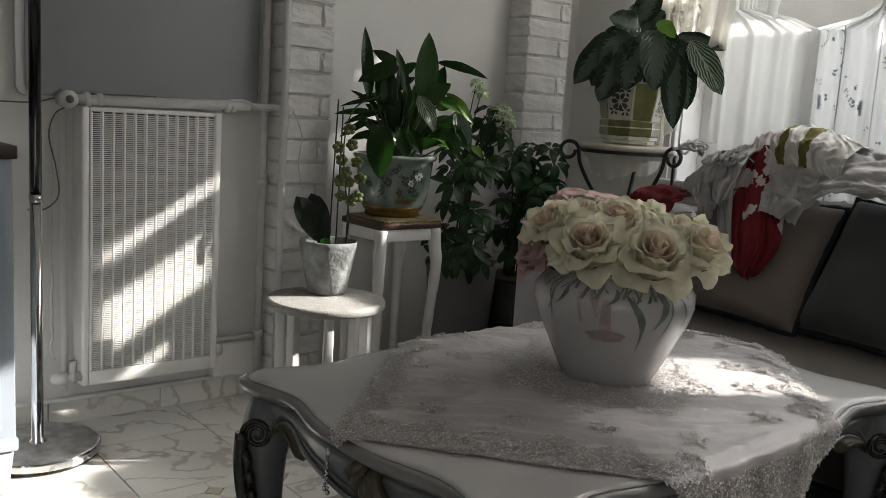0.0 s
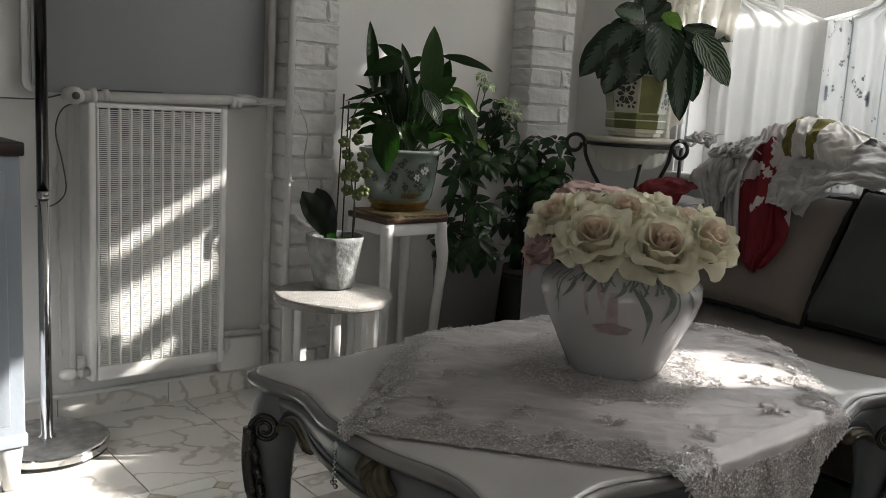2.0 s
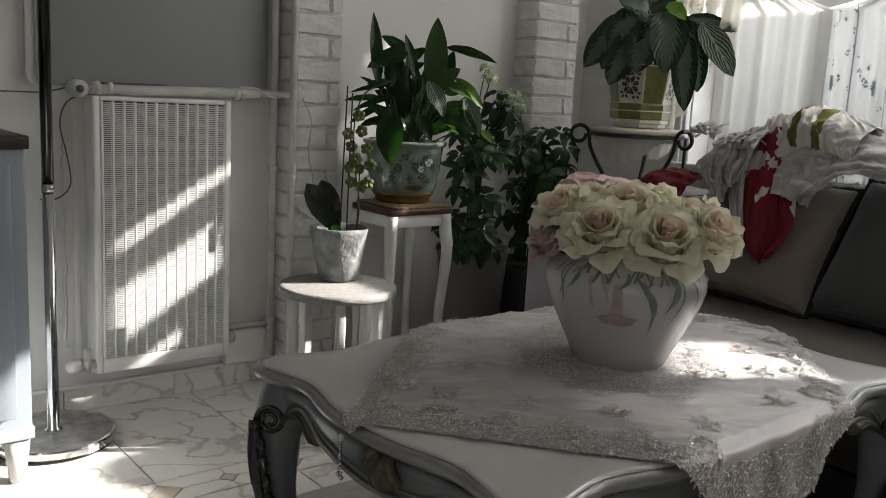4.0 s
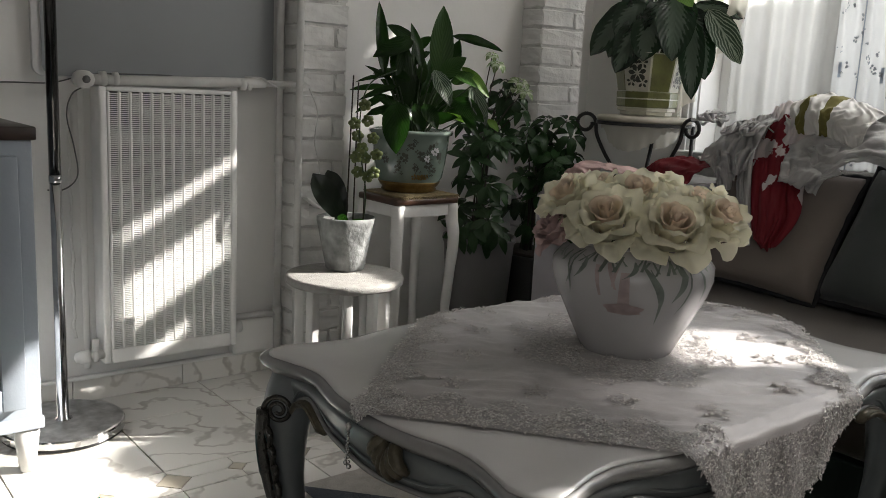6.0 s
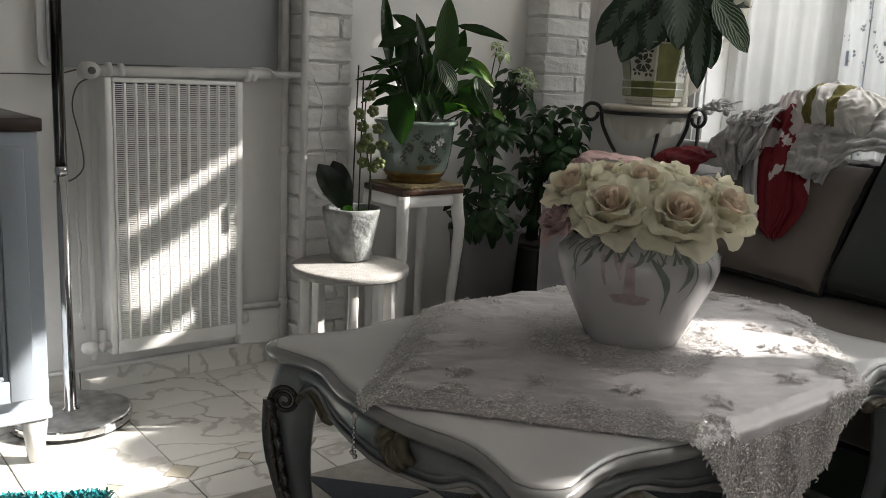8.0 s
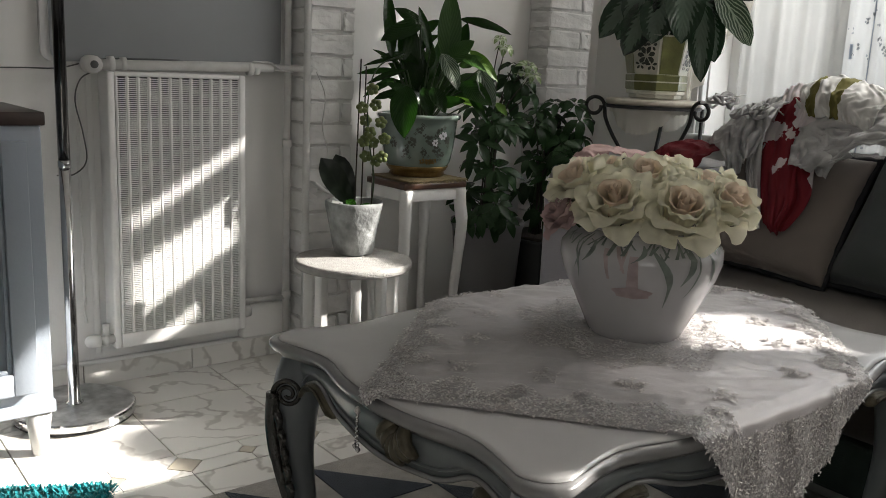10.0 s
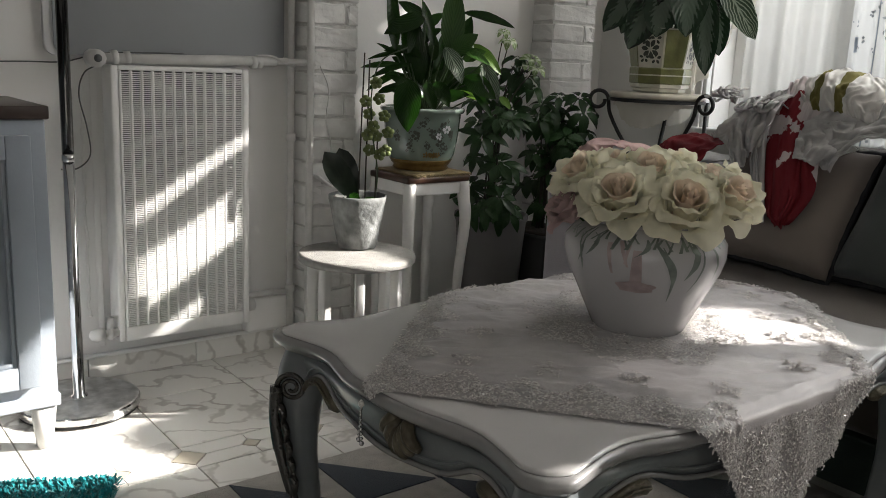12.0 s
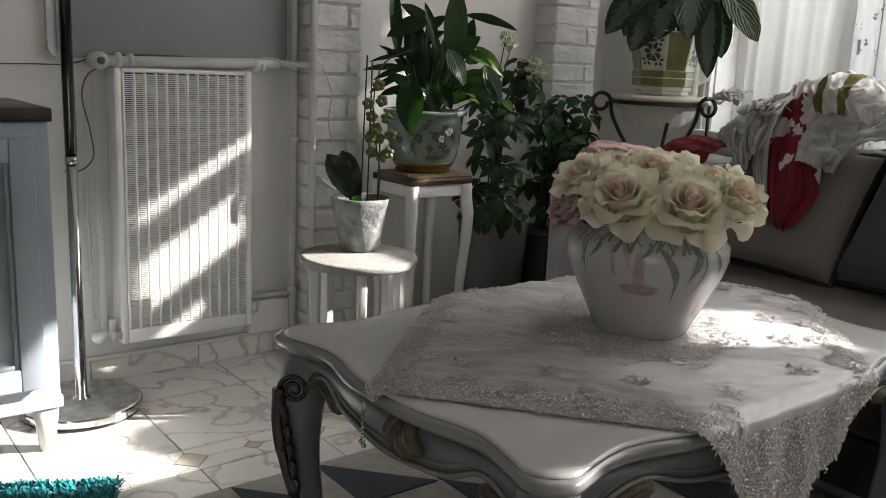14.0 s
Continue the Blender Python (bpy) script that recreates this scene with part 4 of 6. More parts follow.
for k, off, along in ((3, TA - 0.028, -0.24), (3, TA - 0.028, 0.30), (0, TB - 0.028, -0.40), (0, TB - 0.028, 0.40)):
    x, y = _edge(k, along, off)
    half = (TB if k == 3 else TA) - 0.07
    inward = -1 if along > 0 else 1
    pts, rad = [], []
    for i in range(12):
        t = i / 11
        al = along - inward * 0.055 + inward * 0.135 * t
        px, py = _edge(k, al, off - 0.006)
        pts.append((px, py, TZ - side_low(al / half) - 0.008 - 0.012 * t))
        rad.append(0.004 + 0.011 * t if i < 11 else 0.006)
    bm = tube(pts, rad, 8)
    tube([Vector(q) + Vector((*_edge(k, 0, 0.010 + 0.004 * j / 6), 0.002)) for j, q in enumerate(pts[4:11])], [0.003] * 7, 6, bm)
    part("scroll_carving", bm, M_CARVED_GOLD, table)

# ---- vase ----
vase = thing("vase", (1.334, 1.064, TZ + 0.007), "round white porcelain vase with pale relief flowers", "vase")
VP = [(0.0, 0.0), (0.085, 0.0), (0.090, 0.006), (0.106, 0.04), (0.127, 0.085), (0.146, 0.125), (0.155, 0.155), (0.154, 0.178), (0.139, 0.198), (0.123, 0.210), (0.118, 0.216), (0.113, 0.216), (0.112, 0.205), (0.12, 0.18), (0.0, 0.17)]
part("body", lathe(VP, 64), M_VASE, vase)


def frame_at(x, y):
    """Right and near directions as seen from the camera, which stands over the origin."""
    away = Vector((x, y, 0)).normalized()
    return Vector((away.y, -away.x, 0)), -away


def leaf_between(parent, kind, base, tip, width, face, droop=0.35, tip_shape=0.75, widest=0.42, name="leaf"):
    """A leaf from base to tip, both in the plant's own metres, its upper side towards face."""
    b, t = Vector(base), Vector(tip)
    x = t - b
    length = x.length
    x.normalize()
    z = Vector(face) - x * x.dot(Vector(face))
    z.normalize()
    y = z.cross(x)
    me = leaf_mesh(name, length * (1 + droop * 0.08), width, droop, 0.22, kind, tip_shape, 0.10, widest)
    ob = new(name, me)
    ob.parent = parent
    m = Matrix((x, y, z)).transposed().to_4x4()
    m.translation = b + z * length * 0.0
    ob.matrix_basis = m @ Matrix.Rotation(-droop * 0.42, 4, "Y")
    return ob


# ---- round stool ----
stool = thing("stool", (1.335, 2.105, 0), "small round white stool with a pale woven top", "stool")
part("seat", lathe([(0.0, 0.425), (0.165, 0.425), (0.171, 0.430), (0.172, 0.442), (0.169, 0.4485), (0.160, 0.450), (0.0, 0.450)], 56), M_STOOLTOP, stool)
part("apron_ring", lathe([(0.080, 0.41), (0.095, 0.41), (0.095, 0.4245), (0.080, 0.4245)], 40), M_WHITEWOOD, stool)
for a in (-165, -118, -60, 15, 150):
    cx, cy = 0.122 * math.cos(radians(a)), 0.122 * math.sin(radians(a))
    bm = box(-0.014, 0.014, -0.014, 0.014, 0.0, 0.4245, 0.004)
    ob = part("leg", bm, M_WHITEWOOD, stool)
    ob.matrix_basis = pose(cx * 1.06, cy * 1.06, 0, 0, 0, a)

# ---- orchid ----
OX, OY = 1.372, 2.165
R, N = frame_at(OX, OY)
opot = thing("flower_pot", (OX, OY, 0.4505), "rough grey cement pot on the round stool", "pot")
part("body", lathe([(0.0, 0.0), (0.052, 0.0), (0.058, 0.006), (0.066, 0.05), (0.076, 0.10), (0.084, 0.145), (0.086, 0.156), (0.083, 0.159), (0.078, 0.156), (0.072, 0.13), (0.0, 0.125)], 48, wobble=0.10), M_STONEPOT, opot)
part("soil", lathe([(0.0, 0.126), (0.073, 0.128), (0.071, 0.134), (0.0, 0.138)], 24, wobble=0.2), M_SOIL, opot)
orchid = thing("orchid", (OX, OY, 0.585), "orchid with dark strap leaves and green blooms tied to sticks", "plant")
# leaf offsets are pixels in the camera's view; U turns them into metres
U = 0.00166


def loc(R_, N_, u, dx, dy, near):
    return R_ * (dx * u) + N_ * near + Vector((0, 0, dy * u))


for dx0, dy0, dx1, dy1, w, n0, n1 in ((-4, 2, -58, 88, 42, 0.0, 0.03), (-2, 4, -34, 92, 40, 0.0, -0.02), (0, 0, 34, 10, 16, 0.02, 0.06), (-6, 0, -34, 8, 14, 0.02, 0.05), (4, 0, 48, 2, 15, 0.02, 0.02), (0, 0, -14, 20, 22, 0.02, 0.07)):
    big = w > 30
    leaf_between(orchid, M_ORCHID if big else M_LILY, loc(R, N, U, dx0, dy0, n0), loc(R, N, U, dx1, dy1, n1), w * U, N + Vector((0, 0, 0.35)), 0.5, 0.5, 0.6)
for dx, top, lean in ((0, 262, 6), (12, 250, 3), (30, 120, 2)):
    part("stick", tube([loc(R, N, U, dx, -6, 0.01), loc(R, N, U, dx + lean, top, 0.0)], 0.0022, 6), M_BARK, orchid)
part("flower_stalk", tube(spline([loc(R, N, U, 30, 0, 0.0), loc(R, N, U, 33, 60, 0.01), loc(R, N, U, 22, 130, 0.02), loc(R, N, U, 20, 200, 0.02), loc(R, N, U, 36, 250, 0.01), loc(R, N, U, 80, 274, 0.0)], 6), 0.002, 6), M_STEM, orchid)
rnd = random.Random(8)
for dx, dy in ((33, 185), (16, 158), (43, 155), (30, 120), (50, 127), (18, 95), (10, 180), (46, 96), (27, 212), (36, 88), (24, 138), (14, 122)):
    bm = bmesh.new()
    c = loc(R, N, U, dx, dy, 0.02 + rnd.uniform(-0.015, 0.02))
    ax = rnd.uniform(0, 6)
    for q in range(5):
        a = ax + q * 1.256
        bmesh.ops.create_uvsphere(bm, u_segments=8, v_segments=5, radius=1, matrix=Matrix.Translation(c + (R * math.cos(a) + Vector((0, 0, 1)) * math.sin(a)) * 0.010 + N * rnd.uniform(-0.004, 0.006)) @ Matrix.Diagonal((0.0095, 0.0095, 0.0085, 1)))
    part("bloom", bm, M_BUD, orchid)
part("plant_tag", box(-0.016, 0.016, -0.001, 0.001, 0.0, 0.028), M_ENAMEL, orchid, smooth=False).matrix_basis = Matrix.Translation(loc(R, N, U, -32, 0, 0.045)) @ pose(0, 0, 0, -12, 8, -38)

# ---- plant stand with the large pot ----
stand = thing("plant_stand", (1.725, 2.338, 0), "white plant stand with a brown top and bowed legs", "stand")
SW, SD, SZ = 0.128, 0.112, 0.640
part("top", box(-SW, SW, -SD, SD, SZ - 0.022, SZ, 0.006), M_BROWN, stand)
bm = box(-SW + 0.012, SW - 0.012, -SD + 0.010, -SD + 0.024, SZ - 0.062, SZ - 0.0225, 0.002)
box(-SW + 0.012, SW - 0.012, SD - 0.024, SD - 0.010, SZ - 0.062, SZ - 0.0225, 0.002, bm)
box(-SW + 0.012, -SW + 0.026, -SD + 0.024, SD - 0.024, SZ - 0.062, SZ - 0.0225, 0.002, bm)
box(SW - 0.026, SW - 0.012, -SD + 0.024, SD - 0.024, SZ - 0.062, SZ - 0.0225, 0.002, bm)
part("apron", bm, M_WHITEWOOD, stand)
for sx, sy in ((-1, -1), (1, -1), (-1, 1), (1, 1)):
    d = Vector((sx, sy, 0)).normalized()
    c = Vector((sx * (SW - 0.018), sy * (SD - 0.016), 0))
    bow = 1.0 if (sx, sy) != (-1, -1) else 0.25
    rows = [(0, SZ - 0.023, 0.021), (0.004, 0.56, 0.021), (0.012, 0.50, 0.020), (0.006, 0.40, 0.017), (-0.006, 0.25, 0.014), (-0.004, 0.10, 0.013), (0.014, 0.0, 0.016)]
    part("leg", tube(spline([c + d * o * bow + Vector((0, 0, z)) for o, z, r in rows], 4), [0.021] * 4 + [0.021] * 4 + [0.019] * 4 + [0.017] * 4 + [0.015] * 4 + [0.013] * 4 + [0.016], 8), M_WHITEWOOD, stand)
matt = thing("mat", (1.742, 2.350, SZ), "small straw mat with a frayed edge under the pot", "mat")
bm = box(-0.122, 0.118, -0.116, 0.105, 0.0005, 0.007, 0.002)
for k in range(40):
    xx = -0.120 + 0.006 * k
    tube([(xx, -0.116, 0.003), (xx + rnd.uniform(-0.003, 0.003), -0.124, -0.001 + rnd.uniform(-0.004, 0.002))], 0.0018, 5, bm)
part("weave", bm, M_MAT, matt)

PX, PY = 1.752, 2.395
PZ = SZ + 0.0075
R, N = frame_at(PX, PY)
pot = thing("flower_pot", (PX, PY - 0.02, PZ), "pale green glazed pot with dark flowers and a gilded foot", "pot")
prof = [(0.0, 0.0), (0.088, 0.0), (0.092, 0.006), (0.088, 0.014), (0.095, 0.02), (0.112, 0.05), (0.122, 0.10), (0.128, 0.16), (0.131, 0.188), (0.140, 0.192), (0.143, 0.200), (0.140, 0.206), (0.130, 0.207), (0.124, 0.195), (0.12, 0.17), (0.0, 0.165)]
part("body", lathe(prof, 56), M_CERAMIC, pot)
part("foot", lathe([(0.089, 0.0005), (0.0945, 0.006), (0.0905, 0.014), (0.098, 0.021), (0.1065, 0.035), (0.1055, 0.036), (0.085, 0.01)], 56), M_GOLD, pot)
part("soil", lathe([(0.0, 0.166), (0.121, 0.170), (0.119, 0.178), (0.0, 0.185)], 24, wobble=0.1), M_SOIL, pot)


def radius_at(profile, z):
    for (r0, z0), (r1, z1) in zip(profile[2:], profile[3:]):
        if z0 <= z <= z1:
            return r0 + (r1 - r0) * (z - z0) / max(1e-6, z1 - z0)
    return profile[-1][0]


def blossom(bm, profile, a0, z0, size, petals, rnd, lift=0.0012):
    """A flat flower of petals laid on a turned body."""
    for q in range(petals):
        an = 2 * math.pi * q / petals + rnd.uniform(-0.25, 0.25)
        lng = size * rnd.uniform(0.75, 1.15)
        pts = []
        for s, w in ((0.15, 0.0), (0.5, 0.30), (0.85, 0.26), (1.0, 0.0), (0.85, -0.26), (0.5, -0.30)):
            du = math.cos(an) * s * lng - math.sin(an) * w * lng
            dv = math.sin(an) * s * lng + math.cos(an) * w * lng
            z = z0 + dv
            r = radius_at(profile, z) + lift
            a = a0 + du / r
            pts.append(bm.verts.new((r * math.cos(a), r * math.sin(a), z)))
        bm.faces.new(pts)


def sprig(bm, profile, a0, z0, a1, z1, width, lift=0.0012, n=10):
    rows = []
    for i in range(n + 1):
        t = i / n
        z = z0 + (z1 - z0) * t
        r = radius_at(profile, z) + lift
        a = a0 + (a1 - a0) * t
        w = width * (1 - 0.5 * t) / 2
        rows.append((bm.verts.new((r * math.cos(a - w / r), r * math.sin(a - w / r), z)), bm.verts.new((r * math.cos(a + w / r), r * math.sin(a + w / r), z))))
    for p0, p1 in zip(rows, rows[1:]):
        bm.faces.new((p0[0], p0[1], p1[1], p1[0]))


CAMA = math.degrees(math.atan2(-PY, -PX))
for da, z0, sz in ((18, 0.125, 0.018), (34, 0.150, 0.016), (30, 0.095, 0.015), (-8, 0.118, 0.017), (-22, 0.145, 0.015), (2, 0.158, 0.013), (50, 0.125, 0.015), (-40, 0.11, 0.014), (10, 0.085, 0.012), (42, 0.08, 0.012), (-20, 0.085, 0.012)):
    bm = bmesh.new()
    blossom(bm, prof, radians(CAMA + da), z0, sz, 6, rnd)
    for q in range(4):
        blossom(bm, prof, radians(CAMA + da + rnd.uniform(-9, 9)), z0 + rnd.uniform(-0.022, 0.022), sz * 0.5, 4, rnd)
    part("painted_flower", bm, M_PRINT, pot, smooth=False)
for da, z0, sz in ((40, 0.14, 0.017), (27, 0.118, 0.012)):
    bm = bmesh.new()
    blossom(bm, prof, radians(CAMA + da), z0, sz, 6, rnd, 0.0022)
    part("painted_flower", bm, M_PRINT_PALE, pot, "pale painted flower", smooth=False)
for da in (8, 20):
    bm = bmesh.new()
    for q in range(3):
        blossom(bm, prof, radians(CAMA + da + q * 4), 0.056, 0.010, 5, rnd, 0.0015)
    part("gilded_flower", bm, M_GOLD, pot, smooth=False)

lily = thing("peace_lily", (PX, PY - 0.02, PZ + 0.18), "leafy peace lily with striped and dark green leaves", "plant")
U = 0.0019
LEAVES = (
    (-51, 106, -64, 229, 30, "l", 0.0, -0.02), (0, 165, -48, 190, 28, "l", 0, 0.02), (-2, 165, -68, 136, 42, "l", 0.02, 0.06),
    (15, 121, -7, 195, 24, "l", 0, 0), (-5, 53, -22, 170, 46, "l", 0.01, 0.0), (-2, 60, -40, 150, 40, "l", -0.02, -0.05), (47, 100, 48, 226, 54, "m", 0, -0.01), (57, 98, 79, 172, 38, "l", -0.02, -0.03),
    (64, 178, 151, 156, 24, "l", 0, 0.03), (47, 106, 89, 141, 42, "m", 0.02, 0.05), (35, 118, 64, 60, 40, "z", 0.05, 0.10), (84, 126, 133, 77, 28, "b", 0, 0.03),
    (67, 99, 105, 113, 32, "m", 0, 0.03), (101, 94, 128, 30, 36, "z", 0.05, 0.08), (70, 70, 123, 36, 44, "l", 0.05, 0.09), (133, 38, 152, 18, 20, "b", 0.03, 0.05),
    (55, 45, 113, 26, 13, "b", 0.03, 0.06), (-38, 84, -107, 78, 17, "l", 0, 0.04), (-24, 88, -90, 62, 16, "l", 0.02, 0.06), (-38, 48, -78, 36, 20, "l", 0.04, 0.07),
    (-24, 62, -24, -22, 62, "s", 0.11, 0.155), (-40, 112, -4, 98, 26, "l", 0.0, 0.03), (-30, 108, -98, 92, 12, "l", 0, 0.02), (-20, 110, -70, 108, 22, "l", -0.03, -0.02),
    (10, 40, -2, 130, 34, "l", -0.03, -0.06), (25, 40, 30, 140, 36, "l", -0.03, -0.05), (40, 30, 62, 110, 34, "l", -0.02, -0.04), (12, 30, -60, 66, 30, "l", 0.02, 0.07),
    (30, 30, 78, 40, 30, "l", 0.04, 0.09), (5, 60, 20, 10, 30, "s", 0.08, 0.12), (-14, 120, 28, 150, 28, "l", -0.02, -0.04), (-46, 70, -96, 40, 18, "l", 0.02, 0.06),
    (-34, 96, -84, 120, 12, "l", 0, 0), (60, 120, 112, 92, 22, "m", 0.02, 0.05), (80, 60, 118, 6, 20, "l", 0.05, 0.08), (20, 60, 44, 20, 34, "s", 0.08, 0.13), (-4, 150, 30, 176, 26, "l", -0.05, -0.06))
KIND = {"l": M_LILY, "z": M_ZEBRA, "m": M_BRIGHT, "b": M_BRIGHT, "s": M_LILY}
M_MID = leaf_mat("green_leaf", (0.03, 0.085, 0.014), (0.055, 0.12, 0.025), 9, 0.45, 0.6, 0.35, 0.32)
KIND["m"] = M_MID
EXTRA = []
for q in range(26):
    a = rnd.uniform(12, 168)
    b0, ln = rnd.uniform(20, 80), rnd.uniform(60, 95)
    x0, y0 = 18 + 0.55 * b0 * math.cos(radians(a)), 30 + 0.9 * b0 * math.sin(radians(a))
    EXTRA.append((x0, y0, x0 + ln * math.cos(radians(a)), y0 + 0.8 * ln * math.sin(radians(a)) - rnd.uniform(0, 25), rnd.uniform(20, 32), rnd.choice("lllm"), rnd.uniform(-0.05, 0.0), rnd.uniform(-0.07, 0.01)))
for x0, y0, x1, y1, w, k, n0, n1 in LEAVES + tuple(EXTRA):
    b, t = loc(R, N, U, x0, y0, n0), loc(R, N, U, x1, y1, n1)
    leaf_between(lily, KIND[k], b, t, w * U * 0.78, N * 0.9 + Vector((0, 0, 0.5)) + R * rnd.uniform(-0.3, 0.3), 0.55 if y1 < y0 else 0.25)
    root = Vector((b.x * 0.22, b.y * 0.22, 0.0))
    part("leaf_stalk", tube(spline([root, (root + b) / 2 + Vector((0, 0, 0.02)), b], 4), 0.0026, 5), M_STEM, lily)

# ---- umbrella plants on the floor ----
pl = thing("planter", (2.075, 2.365, 0), "tall tapered grey planter on the floor", "planter")
part("body", lathe([(0.0, 0.0), (0.092, 0.0), (0.098, 0.01), (0.128, 0.44), (0.136, 0.46), (0.134, 0.472), (0.122, 0.472), (0.115, 0.43), (0.0, 0.42)], 40), M_PLANTER, pl)
part("soil", lathe([(0.0, 0.421), (0.114, 0.425), (0.112, 0.432), (0.0, 0.437)], 20, wobble=0.1), M_SOIL, pl)
bp = thing("planter", (2.275, 2.325, 0), "square black planter on the floor", "planter", 12)
part("body", box(-0.105, 0.105, -0.105, 0.105, 0, 0.40, 0.008), M_BLACKPOT, bp)
part("soil", box(-0.095, 0.095, -0.095, 0.095, 0.4005, 0.412, 0.004), M_SOIL, bp)


def fan_mesh(name, leaflets, length, width, material, drop):
    """A fan of leaflets round the end of a stalk."""
    bm = bmesh.new()
    uvl = bm.loops.layers.uv.new("UVMap")
    for q in range(leaflets):
        a = 2 * math.pi * q / leaflets + rnd.uniform(-0.2, 0.2)
        ln, dr = length * rnd.uniform(0.75, 1.1), drop + rnd.uniform(-0.25, 0.25)
        rows = []
        for i in range(6):
            u = i / 5
            rad, z = ln * (0.12 + 0.88 * u) * math.cos(dr * u), -ln * math.sin(dr * u) * u
            w = width / 2 * max(0.04, math.sin(math.pi * u ** 0.85) ** 0.8)
            row = []
            for s in (-1, 0, 1):
                row.append((bm.verts.new((rad * math.cos(a) - s * w * math.sin(a), rad * math.sin(a) + s * w * math.cos(a), z + abs(s) * w * 0.3)), (u, s)))
            rows.append(row)
        for r0, r1 in zip(rows, rows[1:]):
            for j in range(2):
                quad = (r0[j], r1[j], r1[j + 1], r0[j + 1])
                f = bm.faces.new([v for v, t in quad])
                for lp, (v, t) in zip(f.loops, quad):
                    lp[uvl].uv = t
    me = bpy.data.meshes.new(name)
    bm.to_mesh(me)
    bm.free()
    me.materials.append(material)
    me.shade_smooth()
    return me


FANS = [fan_mesh("leaf_fan", rnd.choice((6, 7, 7, 8)), rnd.uniform(0.078, 0.100), 0.034, M_SCHEF, rnd.uniform(0.25, 0.85)) for _ in range(7)]
M_VARIEGATED = leaf_mat("variegated_leaf", (0.20, 0.28, 0.12), (0.55, 0.60, 0.46), 1.2, 0.3, 0.9, 0.35, 0.3)
PALE = [fan_mesh("leaf_fan", 6, 0.048, 0.024, M_VARIEGATED, d) for d in (0.4, 0.7)]


def umbrella_plant(x, y, z, label, spots):
    plant = thing("umbrella_plant", (x, y, z), label, "plant")
    R_, N_ = frame_at(x, y)
    for dx, dz, near, pale in spots:
        tip = R_ * dx + N_ * near + Vector((0, 0, dz - z))
        root = Vector((rnd.uniform(-0.03, 0.03), rnd.uniform(-0.03, 0.03), 0.0))
        ob = new("leaf_fan", rnd.choice(PALE if pale else FANS))
        ob.parent = plant
        out = tip - Vector((0, 0, tip.z))
        turn = Matrix.Rotation(rnd.uniform(0, 6.28), 4, "Z")
        lean = Euler((rnd.uniform(0.0, 0.5) * -N_.y * -1, rnd.uniform(0.1, 0.6), 0)).to_matrix().to_4x4()
        nv = (Vector((0, 0, 1)) + N_ * rnd.uniform(0.3, 1.3) + out * 1.5).normalized()
        q = Vector((0, 0, 1)).rotation_difference(nv).to_matrix().to_4x4()
        ob.matrix_basis = Matrix.Translation(tip) @ q @ turn @ Matrix.Scale(rnd.uniform(0.8, 1.15), 4)
        mid = root * 0.5 + Vector((out.x * 0.25, out.y * 0.25, tip.z * 0.72))
        part("stalk", tube(spline([root, mid, tip], 4), [0.0038, 0.0036, 0.0034, 0.003, 0.0026, 0.0024, 0.002, 0.0018, 0.0015], 5), M_BARK if rnd.random() < 0.5 else M_STEM, plant)
    return plant


spots = [(rnd.uniform(-0.10, 0.10), rnd.uniform(0.46, 0.90), rnd.uniform(-0.06, 0.14), False) for _ in range(21)]
spots += [(-0.03, 0.52, 0.18, False), (0.03, 0.56, 0.18, False), (-0.07, 0.50, 0.14, False), (0.06, 0.50, 0.15, False), (0.02, 0.90, 0.0, False), (0.05, 0.98, 0.0, False), (0.10, 0.97, 0.02, False)]
spots += [(0.01, 1.12, 0.0, True), (0.03, 1.09, 0.03, True), (0.115, 1.03, 0.03, True), (0.13, 1.0, 0.05, True), (0.09, 1.01, 0.02, True), (0.06, 1.03, 0.0, False), (0.12, 0.93, 0.02, False)]
umbrella_plant(2.075, 2.365, 0.43, "tall umbrella plant with dark leaves and pale variegated tips", spots)
spots = [(rnd.uniform(-0.07, 0.11), rnd.uniform(0.46, 0.86), rnd.uniform(-0.05, 0.12), False) for _ in range(19)]
spots += [(0.12, 0.90, 0.0, False), (0.14, 0.85, 0.03, False), (0.05, 0.90, 0.0, False), (-0.01, 0.87, 0.0, False), (0.15, 0.78, 0.02, False)]
umbrella_plant(2.275, 2.325, 0.405, "bushy umbrella plant with glossy dark leaves", spots)

# ---- wrought iron stand with the painted pot ----
IX, IY = 2.60, 2.075
R, N = frame_at(IX, IY)
SX, SY = IX - R.x * 0.004, IY - R.y * 0.004
iron = thing("plant_stand", (SX, SY, 0), "black wrought iron plant stand with scrolls and a cream top", "stand", group="")
IZ = 0.928
part("top", lathe([(0.0, IZ - 0.022), (0.164, IZ - 0.022), (0.171, IZ - 0.018), (0.172, IZ - 0.006), (0.167, IZ), (0.0, IZ)], 48), M_MARBLE, iron)
part("ring", lathe([(0.156, IZ - 0.034), (0.174, IZ - 0.034), (0.174, IZ - 0.0225), (0.156, IZ - 0.0225)], 48), M_IRON, iron, smooth=False)
